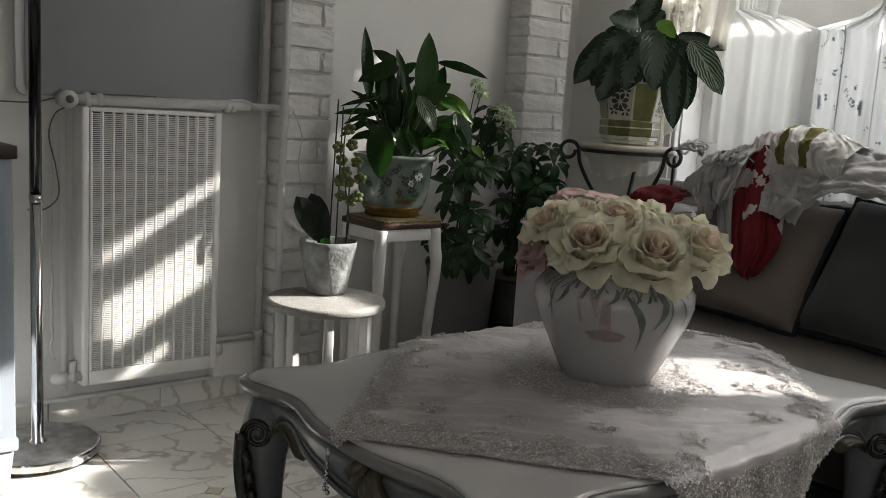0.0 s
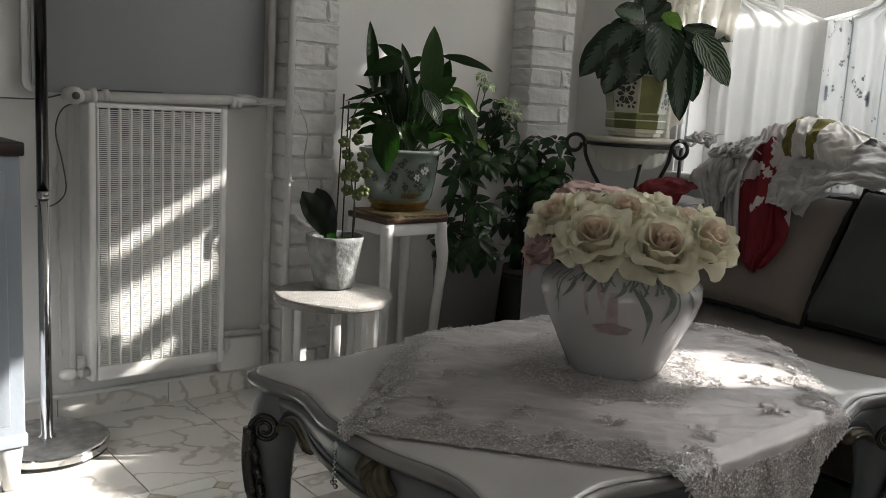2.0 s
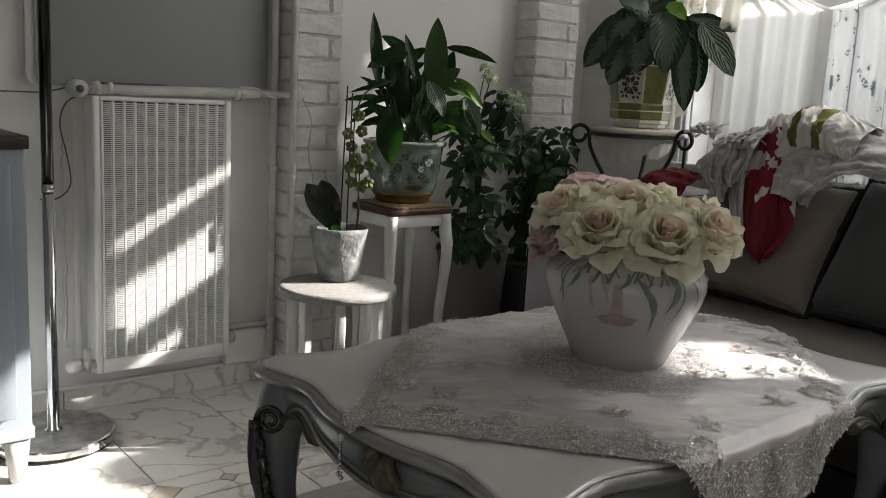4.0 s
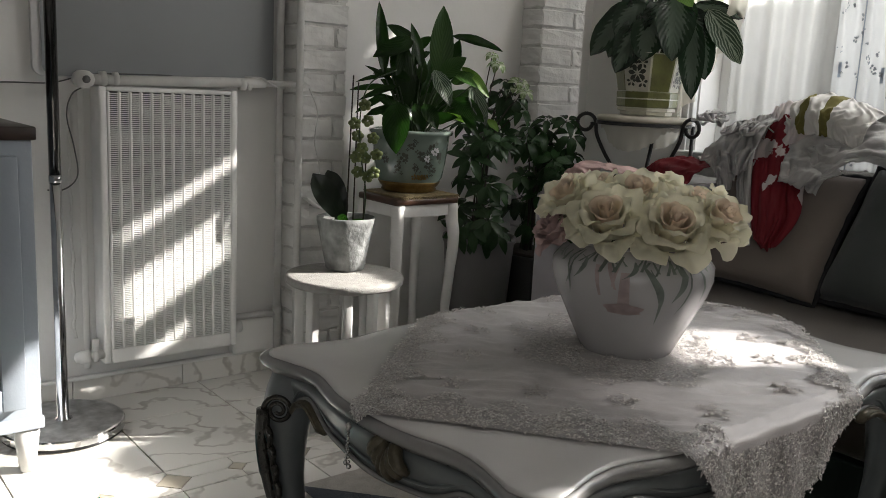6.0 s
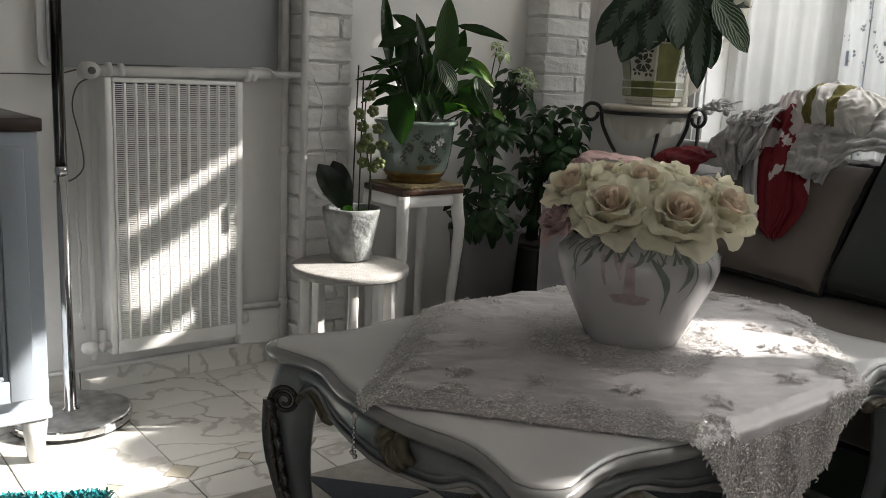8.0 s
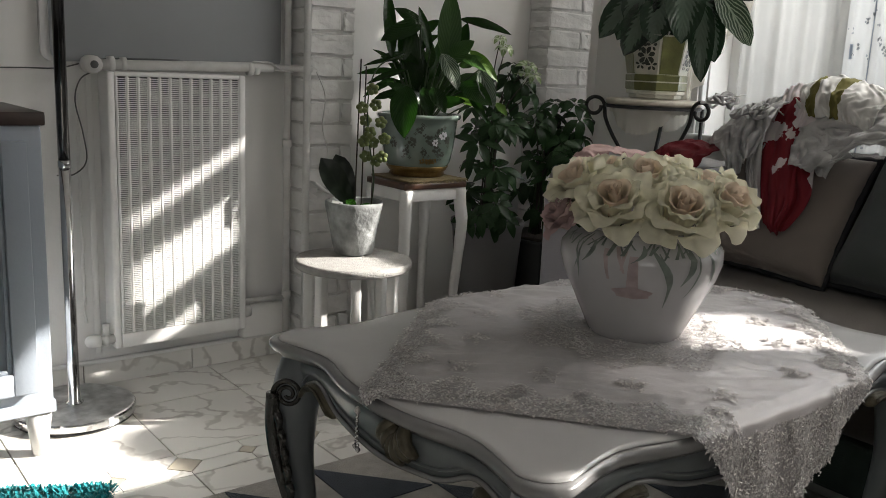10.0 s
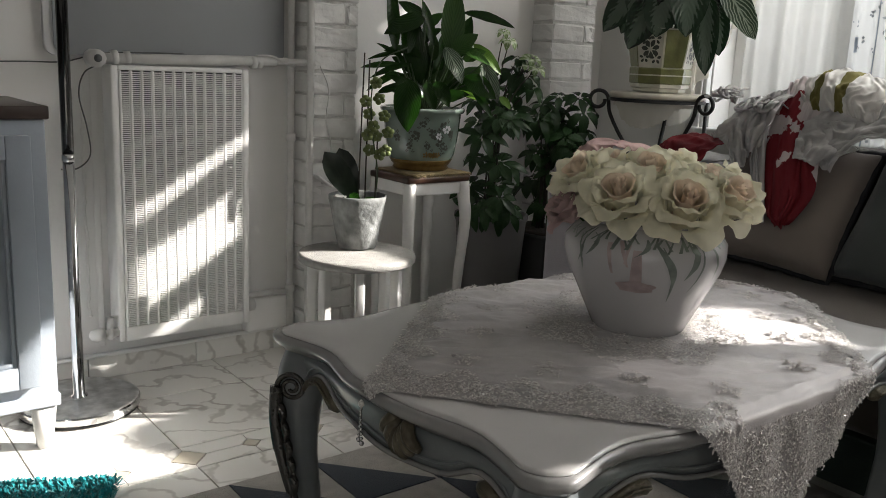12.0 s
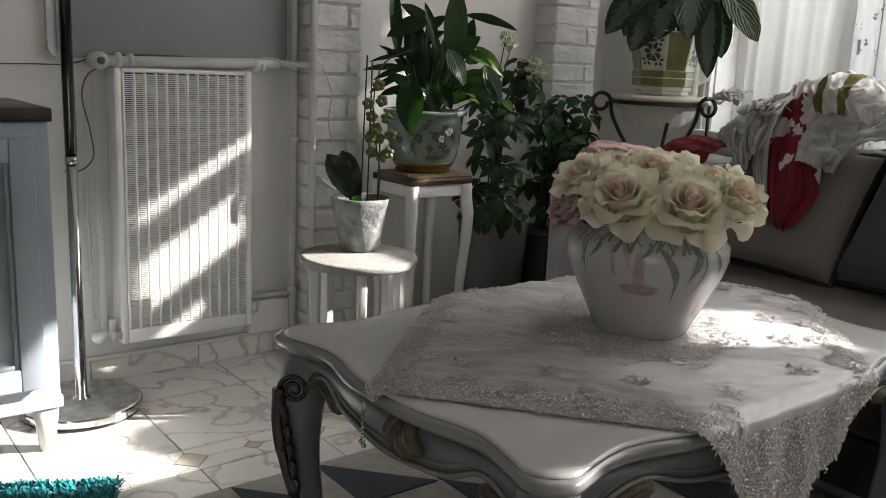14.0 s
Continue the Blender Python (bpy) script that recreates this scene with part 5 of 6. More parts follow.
for ang in (180, -38, 76, 8):
    d = R * math.cos(radians(ang)) - N * math.sin(radians(ang))
    pts = []
    if ang in (180, -38):
        # the scroll: up and over from the rim, then curled in on itself
        for i in range(23):
            a = 2 * math.pi * 1.02 * (22 - i) / 22
            r = 0.037 - 0.013 * (22 - i) / 22
            pts.append(d * (0.211 - r * math.cos(a)) + Vector((0, 0, IZ - 0.034 + r * math.sin(a))))
    if ang == 8:
        pts = [d * 0.180 + Vector((0, 0, IZ - 0.028)), d * 0.182 + Vector((0, 0, 0.45)), d * 0.19]
    else:
        pts += spline([d * 0.173 + Vector((0, 0, IZ - 0.042)), d * 0.166 + Vector((0, 0, IZ - 0.08)), d * 0.136 + Vector((0, 0, IZ - 0.14)), d * 0.100 + Vector((0, 0, IZ - 0.20)), d * 0.066 + Vector((0, 0, IZ - 0.30)), d * 0.056 + Vector((0, 0, IZ - 0.42)), d * 0.09 + Vector((0, 0, 0.25)), d * 0.16], 6)
    part("leg", tube(pts, 0.0072, 8), M_IRON, iron)
doily = thing("doily", (SX, SY, IZ - 0.0365), "thin cream lace doily hanging below the stand's top", "doily")
def doily_pt(u, v):
    a = 2 * math.pi * u
    drop = max(0.0, math.sin(a * 2 + 0.9)) ** 0.7
    r = 0.153 + 0.003 * math.sin(a * 22) * v
    return Vector((r * math.cos(a), r * math.sin(a), -v * (0.012 + 0.075 * drop) + 0.003 * math.sin(a * 46) * v))
part("lace", sheet(doily_pt, 140, 8), M_LACECURTAIN, doily)
ipot = thing("flower_pot", (IX, IY, IZ + 0.0025), "olive and cream painted pot on the iron stand", "pot", 62)


def eight(r, z, bm, n=8, off=22.5):
    return [bm.verts.new((r * math.cos(radians(360 / n * i + off)), r * math.sin(radians(360 / n * i + off)), z)) for i in range(n)]


def facet_body(rows, n=8):
    bm = bmesh.new()
    rings = [eight(r, z, bm, n) for r, z in rows]
    for a, b in zip(rings, rings[1:]):
        for i in range(n):
            bm.faces.new((a[i], a[(i + 1) % n], b[(i + 1) % n], b[i]))
    bm.faces.new(rings[0][::-1])
    bm.faces.new(rings[-1])
    return bm


part("body", facet_body([(0.102, 0.028), (0.106, 0.085), (0.132, 0.215), (0.136, 0.222), (0.126, 0.222), (0.118, 0.20)]), M_CREAM, ipot, smooth=False)
part("band", facet_body([(0.1035, 0.030), (0.1085, 0.034), (0.111, 0.082), (0.1085, 0.086), (0.104, 0.086)]), M_OLIVE, ipot, smooth=False)
part("foot", facet_body([(0.088, 0.0), (0.094, 0.004), (0.094, 0.014), (0.104, 0.018), (0.104, 0.0275), (0.098, 0.0277)]), M_CREAM, ipot, smooth=False)
part("line", facet_body([(0.1095, 0.058), (0.1112, 0.059), (0.1112, 0.062), (0.1097, 0.063)]), M_CREAM, ipot, smooth=False)
part("soil", lathe([(0.0, 0.205), (0.116, 0.207), (0.0, 0.215)], 20), M_SOIL, ipot)
for i in range(8):
    a0, a1 = 45 * i - 22.5, 45 * i + 22.5
    p0 = lambda r, z: Vector((r * math.cos(radians(a0)), r * math.sin(radians(a0)), z))
    p1 = lambda r, z: Vector((r * math.cos(radians(a1)), r * math.sin(radians(a1)), z))
    if i % 2 == 0:
        bm = bmesh.new()
        vs = [bm.verts.new(q * 1.006 + Vector((0, 0, 0))) for q in (p0(0.1075, 0.088).lerp(p1(0.1075, 0.088), 0.08), p0(0.1075, 0.088).lerp(p1(0.1075, 0.088), 0.92), p0(0.132, 0.216).lerp(p1(0.132, 0.216), 0.92), p0(0.132, 0.216).lerp(p1(0.132, 0.216), 0.08))]
        f = bm.faces.new(vs)
        thick(bm, 0.002)
        part("olive_panel", bm, M_OLIVE, ipot, smooth=False)
    else:
        c = (p0(0.12, 0.15) + p1(0.12, 0.15)) / 2
        up = ((p0(0.132, 0.215) + p1(0.132, 0.215)) / 2 - (p0(0.1075, 0.088) + p1(0.1075, 0.088)) / 2).normalized()
        sd = (p1(0.12, 0.15) - p0(0.12, 0.15)).normalized()
        out = sd.cross(up).normalized()
        for cu, cv, sz, n in ((0.0, 0.0, 0.034, 7), (-0.016, 0.034, 0.021, 5), (0.020, 0.036, 0.021, 5), (0.020, -0.032, 0.021, 5), (-0.022, -0.030, 0.019, 5)):
            bm = bmesh.new()
            for q in range(n):
                an = 2 * math.pi * q / n + 0.3
                pts = []
                for s, w in ((0.2, 0.0), (0.55, 0.24), (0.85, 0.2), (1.0, 0.0), (0.85, -0.2), (0.55, -0.24)):
                    pts.append(bm.verts.new(c + out * 0.0016 + sd * (cu + (math.cos(an) * s - math.sin(an) * w) * sz) + up * (cv + (math.sin(an) * s + math.cos(an) * w) * sz)))
                bm.faces.new(pts)
            part("painted_flower", bm, M_PRINT, ipot, smooth=False)

aglao = thing("aglaonema", (IX, IY, IZ + 0.21), "aglaonema with large drooping dark patterned leaves", "plant")
U = 0.00214
# the small bright leaf at the left paints a highlight as leaf colour
for x0, y0, x1, y1, w, k, n0, n1 in (
    (-22, 89, -98, 2, 58, "a", 0.02, 0.06), (-17, 60, -54, -26, 54, "a", 0.06, 0.13), (32, 100, 34, -3, 62, "a", 0.07, 0.14), (62, 62, 70, -62, 42, "a", 0.08, 0.13), (70, 58, 90, -30, 46, "a", 0.03, 0.05),
    (85, 82, 143, -2, 44, "v", 0.03, 0.05), (60, 88, 143, 70, 28, "a", 0.0, 0.02), (0, 110, 24, 172, 44, "a", -0.02, -0.05), (29, 108, 58, 82, 26, "b", 0.08, 0.11), (-20, 92, -38, 124, 26, "b", 0.0, -0.02),
    (0, 100, -50, 112, 42, "a", 0.02, 0.05), (0, 66, -12, -6, 58, "a", 0.08, 0.13), (-6, 84, -80, 60, 46, "a", -0.02, -0.03), (8, 60, 60, 10, 50, "a", 0.03, 0.06),
    (24, 60, 34, 0, 46, "a", 0.04, 0.08), (-30, 60, -70, 0, 46, "a", 0.0, 0.02),
    (-14, 96, -60, 34, 54, "a", 0.04, 0.09), (14, 92, 2, 22, 56, "a", 0.05, 0.10), (40, 84, 84, 28, 48, "a", 0.02, 0.05), (-4, 90, -44, 66, 44, "a", 0.03, 0.07), (30, 88, 66, 60, 42, "a", 0.02, 0.06), (4, 96, 40, 132, 36, "a", -0.03, -0.06), (-6, 98, -12, 140, 34, "a", -0.02, -0.03), (12, 70, -30, 18, 50, "a", 0.06, 0.10)):
    b, t = loc(R, N, U, x0, y0, n0), loc(R, N, U, x1, y1, n1)
    leaf_between(aglao, {"a": M_AGLAO, "v": M_ZEBRA, "b": M_BRIGHT, "m": M_MID}[k], b, t, w * U * 1.02, N + Vector((0, 0, 0.5)) + R * rnd.uniform(-0.3, 0.3), 0.5 if y1 < y0 else 0.3, 0.6)
    part("leaf_stalk", tube(spline([Vector((b.x * 0.2, b.y * 0.2, 0)), b * 0.6 + Vector((0, 0, 0.015)), b], 4), 0.0034, 5), M_STEM, aglao)
# ---- curtains ----
def curtain(name, label, x, ylo, yhi, z0, z1, folds, amp, material, hem=lambda u: 0.0, nu=150, nv=40, phase=0.0, gather=0.0, double=0.0):
    """Hanging cloth in upright folds; ylo and yhi give its two edges at each height, hem lifts its lower edge."""
    th = thing(name, (x, 0, 0), label, "curtain")

    def pt(u, v):
        z = z0 + hem(u) + (z1 - z0 - hem(u)) * v
        y = ylo(z) + (yhi(z) - ylo(z)) * (u + 0.012 * math.sin(u * 23 + phase))
        w = math.sin(2 * math.pi * folds * u + phase + 0.8 * math.sin(3.1 * u + 1.7 * v))
        w += 0.45 * math.sin(2 * math.pi * folds * 2.3 * u + 1.3 + phase - 1.1 * v)
        w += 0.8 * noise.noise((u * 7, v * 3.5, phase))
        return Vector((amp * w * (0.6 + 0.4 * (1 - v)), y, z))
    part("cloth", sheet(pt, nu, nv), material, th)
    return th, pt


const = lambda c: (lambda z: c)


def ease(z, za, zb, a, b):
    t = min(1.0, max(0.0, (z - za) / (zb - za)))
    t = t * t * (3 - 2 * t)
    return a + (b - a) * t


lace, _ = curtain("lace_curtain", "cream lace curtain with a scalloped hem beside the window", 2.755, lambda z: ease(z, 0.95, 1.5, 1.87, 1.79), const(2.125), 0.83, 2.28, 4.2, 0.017, M_LACECURTAIN, lambda u: 0.40 * (1 - u) ** 1.4 + 0.016 * abs(math.sin(u * 26)), 110, 40, 0.4)
# these two narrow towards the top so that sun passes between them
cu_a, pt_a = curtain("voile_curtain", "thin white voile curtain drawn before the window", 2.80, lambda z: ease(z, 1.36, 1.43, 1.49, 1.735), const(1.875), 0.66, 2.28, 3.4, 0.010, M_SHEER, phase=1.0)
cu_b, pt_b = curtain("voile_curtain", "white voile curtain printed with small grey flowers", 2.825, lambda z: ease(z, 1.33, 1.41, 1.185, 1.285), lambda z: ease(z, 1.355, 1.405, 1.55, 1.312), 0.66, 2.28, 3.6, 0.013, M_SHEER_B, phase=2.2)
# two curtains added beyond the view to block part of the sun
cu_d, _ = curtain("voile_curtain", "white drape added out of view to keep the sun off the table", 2.83, const(0.345), lambda z: min(0.95, max(0.45, 1.516 - 0.892 * (z - 0.4545))), 0.66, 2.28, 4.0, 0.012, M_DRAPE, phase=3.1)
cu_c, _ = curtain("voile_curtain", "white voile curtain added out of view to bound the sun gaps", 2.83, const(-0.42), const(0.06), 0.66, 2.28, 6.0, 0.016, M_SHEER, phase=0.2)
# hem heights of the added drape, chosen to throw the sun patches
SUN_GAPS = ((1.31, 1.61, 2.0), (1.69, 1.73, 1.70), (0.46, 1.265, 1.80), (0.02, 0.43, 1.42), (-0.46, -0.40, 1.80))


def top_hem(u):
    y = 2.05 - 2.80 * u
    for y0, y1, z in SUN_GAPS:
        if y0 - 0.02 < y < y1 + 0.02:
            t = min(1.0, (y - y0 + 0.02) / 0.04, (y1 + 0.02 - y) / 0.04)
            return (z - 1.62) * t * t * (3 - 2 * t)
    return 0.0


top_d, _ = curtain("drape", "unseen white drape added across the window top, its hem cut to shape sun patches", 2.775, const(2.05), const(-0.75), 1.62, 2.3, 20.0, 0.018, M_DRAPE, top_hem, 300, 24)
# swag cut to a strip that shades part of the radiator
swag, _ = curtain("swag", "white drape in drooping folds, cut narrow to shape the sun on the radiator", 2.765, const(1.622), const(1.668), 1.37, 1.70, 2.0, 0.016, M_DRAPE, lambda u: 0.10 * (2 * u - 1) ** 2 + 0.03 * u, 60, 20, 0.9)
rod = thing("curtain_rod", (2.79, 0, 2.30), "thin white curtain rod above the window", "rod")
part("bar", tube([(0, -0.85, 0), (0, 2.2, 0)], 0.012, 10), M_FRAME, rod)
for y in (-0.8, 2.15):
    part("holder", box(-0.008, 0.112, y - 0.008, y + 0.008, -0.008, 0.008), M_FRAME, rod, smooth=False)


def on_cloth(bm, pt, x, u, v, shape, lift=-0.004):
    """Lays a flat outline on the curtain's room side."""
    e = 1e-3
    vs = []
    for du, dv in shape:
        q = pt(min(1, max(0, u + du)), min(1, max(0, v + dv)))
        vs.append(bm.verts.new((q.x + lift, q.y, q.z)))
    bm.faces.new(vs)


rnd = random.Random(21)
for k in range(64):
    u, v = rnd.uniform(0.1, 0.97), rnd.uniform(0.08, 0.48)
    bm = bmesh.new()
    for q in range(4):
        a, sz = rnd.uniform(0, 6.28), rnd.uniform(0.0025, 0.0052)
        cu, cv = u + math.cos(a) * 0.0066 / 0.5, v + math.sin(a) * 0.008 / 1.6
        on_cloth(bm, pt_b, 2.825, cu, cv, [(sz / 0.5 * math.cos(b), sz / 1.62 * math.sin(b)) for b in (0, 1.05, 2.1, 3.14, 4.2, 5.25)])
    part("printed_flower", bm, M_CURTPRINT, cu_b, smooth=False)
for u, v in ((0.80, 0.285), (0.42, 0.275)):
    bm = bmesh.new()
    for i in range(6):
        on_cloth(bm, pt_b, 2.825, u, v, [((-0.02 + 0.04 * i / 6) , -0.018), ((-0.02 + 0.04 * (i + 1) / 6), -0.018), ((-0.022 + 0.044 * (i + 1) / 6), 0.012), ((-0.022 + 0.044 * i / 6), 0.012)])
    part("printed_basket", bm, M_GREYBAND, cu_b, smooth=False)
for u in (0.62, 0.30):
    bm = bmesh.new()
    for i in range(30):
        v0, v1 = i / 30 * 0.5, (i + 1) / 30 * 0.5
        on_cloth(bm, pt_b, 2.825, u, 0, [(-0.005, v0), (0.005, v0), (0.005, v1), (-0.005, v1)])
    part("ribbon", bm, M_GREYBAND, cu_b, smooth=False)
# lace figures on the cream curtain
bm = bmesh.new()
for k in range(420):
    z = rnd.uniform(1.12, 1.7)
    row = rnd.choice((1.89, 1.93, 1.97, 2.02, 2.03))
    y = row + 0.05 * (z - 1.0) * (1 if row < 1.98 else 0) + rnd.uniform(-0.012, 0.012)
    r, a = rnd.uniform(0.004, 0.009), rnd.uniform(0, 6.28)
    tube([(-0.026, y + r * math.cos(b), z + r * math.sin(b)) for b in (a, a + 1.2, a + 2.4, a + 3.6)], 0.0016, 4, bm)
tagged(part("lace_pattern", bm, M_LACECURTAIN, lace), kind="stuff")

# ---- sofa ----
sofa = thing("sofa", (0, 0, 0), "long brown cloth sofa before the window with a covered arm", "sofa")
part("seat", box(1.92, 2.66, -0.20, 1.70, 0.20, 0.425, 0.04, seg=4), M_SOFA, sofa)
part("backrest", box(2.60, 2.78, -0.20, 1.70, 0.10, 0.80, 0.05, seg=4), M_SOFA, sofa)
part("arm", box(1.90, 2.74, 1.715, 1.93, 0.06, 0.70, 0.05, seg=4), M_SOFA_ARM, sofa)
part("arm", box(1.90, 2.74, -0.42, -0.215, 0.06, 0.70, 0.05, seg=4), M_SOFA_ARM, sofa)
part("base", box(1.93, 2.74, -0.40, 1.90, 0.06, 0.195, 0.01), M_SOFA_BASE, sofa, "dark green base")
for lx in (2.0, 2.68):
    for ly in (-0.36, 1.84):
        part("foot", box(lx - 0.02, lx + 0.02, ly - 0.02, ly + 0.02, 0, 0.0595, 0.003), M_BLACK, sofa)


def cushion(name, label, centre, w, h, depth, lean, turn, roll, material, piping, seed):
    """A stuffed square pillow: plump in the middle, drawn to points at its corners."""
    th = thing(name, centre, label, "pillow")
    th.matrix_world = pose(*centre) @ pose(0, 0, 0, 0, 0, turn) @ pose(0, 0, 0, lean) @ pose(0, 0, 0, 0, roll)

    def half(sign):
        def pt(u, v):
            a, b = 2 * u - 1, 2 * v - 1
            pull = 1 - 0.06 * (1 - abs(a) ** 2) * abs(b) ** 4 - 0.0
            pully = 1 - 0.06 * (1 - abs(b) ** 2) * abs(a) ** 4
            x, z = a * w / 2 * pully, b * h / 2 * pull
            plump = max(0.0, (1 - a ** 4) * (1 - b ** 4)) ** 0.5
            crease = 0.10 * noise.noise((a * 2.2 + seed, b * 2.2, sign)) + 0.03 * noise.noise((a * 7, b * 7 + seed, sign))
            return Vector((x, sign * depth / 2 * plump * (1 + crease) , z))
        return pt
    bm = sheet(half(-1), 30, 30)
    sheet(half(1), 30, 30, bm)
    bmesh.ops.remove_doubles(bm, verts=bm.verts, dist=1e-4)
    part("cover", bm, material, th)
    ring = []
    for i in range(120):
        s = i / 30
        k, f = int(s), s - int(s)
        a, b = ((2 * f - 1, -1), (1, 2 * f - 1), (1 - 2 * f, 1), (-1, 1 - 2 * f))[k]
        pull = 1 - 0.06 * (1 - abs(a) ** 2) * abs(b) ** 4
        pully = 1 - 0.06 * (1 - abs(b) ** 2) * abs(a) ** 4
        ring.append((a * w / 2 * pully, 0, b * h / 2 * pull))
    ring.append(ring[0])
    fray = random.Random(seed)
    part("piping", tube([Vector(q) * (1 + fray.uniform(-0.008, 0.012)) for q in ring[:-1]] + [Vector(ring[0])], [fray.uniform(0.007, 0.012) for q in ring], 8), piping, th)
    return th


cushion("pillow", "taupe pillow with black piping leaning on the sofa back", (2.475, 1.44, 0.618), 0.43, 0.43, 0.15, -31, -86, 3, M_PILLOW, M_PIPING, 1)
cushion("pillow", "dark grey pillow leaning beside the taupe one", (2.49, 0.99, 0.622), 0.48, 0.44, 0.15, -29, -94, 3, M_PILLOW_GREY, M_PIPING, 5)


# ---- clothes and scarves on the sofa ----
def drape(name, label, rows, material, nu=40, nv=50, wrinkle=0.012, freq=9.0, seed=0.0, category="cloth", parent=None):
    """Loose cloth through rows of points, wrinkled."""
    lines = [spline(r, 8) for r in rows]
    n = min(len(q) for q in lines)
    cols = [spline([q[i] for q in lines], 8) for i in range(n)]

    def at(u, v):
        i, j = u * (n - 1), v * (len(cols[0]) - 1)
        a, b = int(min(i, n - 2)), int(min(j, len(cols[0]) - 2))
        f, g = i - a, j - b
        p = cols[a][b].lerp(cols[a + 1][b], f).lerp(cols[a][b + 1].lerp(cols[a + 1][b + 1], f), g)
        q = Vector((u * freq + seed, v * freq * 0.7, seed))
        fold = 1 - 2.6 * abs(noise.noise((u * freq * 0.9 + 1.5 * noise.noise((v * 3, u * 3, seed)), v * freq * 0.35, seed + 9)))
        d = Vector((-0.75, -0.35, 0.55))
        return p + d * wrinkle * (0.75 * fold + 0.7 * noise.noise(q) + 0.2 * noise.noise(q * 2.7))
    bm = sheet(at, nu, nv)
    thick(bm, 0.003)
    if parent:
        return part(name, bm, material, parent)
    return tagged(part(name, bm, material), label, category)


def S(y, z, x):
    return (x, y, z)


drape("scarf", "crumpled white gauze scarf with frills over the pillow", [[S(1.76, .80, 2.50), S(1.68, .90, 2.56), S(1.58, .945, 2.58), S(1.50, .95, 2.60)], [S(1.69, .79, 2.46), S(1.63, .85, 2.46), S(1.57, .90, 2.47), S(1.50, .93, 2.50)], [S(1.64, .76, 2.43), S(1.60, .80, 2.42), S(1.56, .84, 2.42), S(1.50, .88, 2.44)], [S(1.585, .70, 2.385), S(1.565, .72, 2.39), S(1.545, .76, 2.40), S(1.51, .80, 2.41)]], M_WHITECLOTH, 70, 70, 0.024, 7, 3.0)
frill = random.Random(4)
for k in range(9):
    y, z = 1.53 + 0.20 * frill.random(), 0.90 + 0.06 * frill.random()
    pts = [Vector((2.45 + frill.uniform(-0.02, 0.05) + 0.018 * math.cos(i * 1.1 + k), y - 0.05 + 0.012 * i + 0.012 * math.sin(i * 1.9), z + 0.016 * math.sin(i * 1.4 + k))) for i in range(9)]
    tagged(part("frill", tube(spline(pts, 5), 0.007, 6, flat=0.35), M_WHITECLOTH), "narrow crumpled white frill of the gauze scarf", "cloth")
red = drape("scarf", "crimson scarf with white flowers hanging over the pillow", [[S(1.54, .985, 2.58), S(1.485, 1.0, 2.58), S(1.43, .985, 2.58)], [S(1.54, .92, 2.52), S(1.46, .935, 2.52), S(1.38, .92, 2.53)], [S(1.54, .84, 2.49), S(1.455, .85, 2.475), S(1.37, .84, 2.49)], [S(1.505, .74, 2.435), S(1.42, .75, 2.42), S(1.335, .745, 2.435)], [S(1.465, .66, 2.385), S(1.39, .665, 2.37), S(1.315, .67, 2.39)], [S(1.43, .60, 2.35), S(1.385, .595, 2.34), S(1.335, .605, 2.355)], [S(1.405, .575, 2.345), S(1.38, .57, 2.34), S(1.355, .58, 2.35)]], M_REDPRINT, 70, 110, 0.016, 6.5, 7.0)
drape("scarf", "white part of the flowered scarf in loose folds", [[S(1.60, .93, 2.53), S(1.57, .95, 2.53), S(1.53, .965, 2.55)], [S(1.595, .83, 2.49), S(1.57, .84, 2.475), S(1.535, .85, 2.475)], [S(1.555, .73, 2.43), S(1.535, .735, 2.42), S(1.50, .74, 2.42)], [S(1.485, .61, 2.355), S(1.465, .61, 2.35), S(1.44, .60, 2.35)], [S(1.455, .575, 2.34), S(1.445, .572, 2.34), S(1.43, .57, 2.34)]], M_WHITECLOTH, 40, 80, 0.014, 5, 2.2)
roll = drape("shawl", "white shawl with olive stripes bundled on the sofa back", [[S(1.48, .985, 2.66), S(1.40, 1.01, 2.66), S(1.30, 1.0, 2.66), S(1.20, .965, 2.66)], [S(1.48, 1.0, 2.58), S(1.40, 1.03, 2.58), S(1.30, 1.015, 2.58), S(1.20, .975, 2.58)], [S(1.47, .96, 2.52), S(1.39, .985, 2.51), S(1.30, .97, 2.51), S(1.21, .93, 2.51)], [S(1.45, .90, 2.52), S(1.38, .91, 2.51), S(1.30, .90, 2.50), S(1.22, .87, 2.50)]], M_BANDED, 70, 60, 0.018, 10, 5.0)
drape("throw", "white cotton throw falling over the sofa back", [[S(1.42, .94, 2.64), S(1.30, .97, 2.66), S(1.15, .95, 2.68), S(0.95, .90, 2.70), S(0.75, .88, 2.70)], [S(1.43, .90, 2.54), S(1.30, .93, 2.56), S(1.15, .93, 2.56), S(0.95, .88, 2.58), S(0.75, .86, 2.58)], [S(1.43, .83, 2.47), S(1.31, .85, 2.47), S(1.17, .88, 2.48), S(0.97, .85, 2.50), S(0.75, .83, 2.50)], [S(1.41, .76, 2.42), S(1.32, .76, 2.41), S(1.20, .84, 2.44), S(1.0, .83, 2.47), S(0.75, .81, 2.47)]], M_WHITECLOTH, 100, 90, 0.024, 12, 9.0)
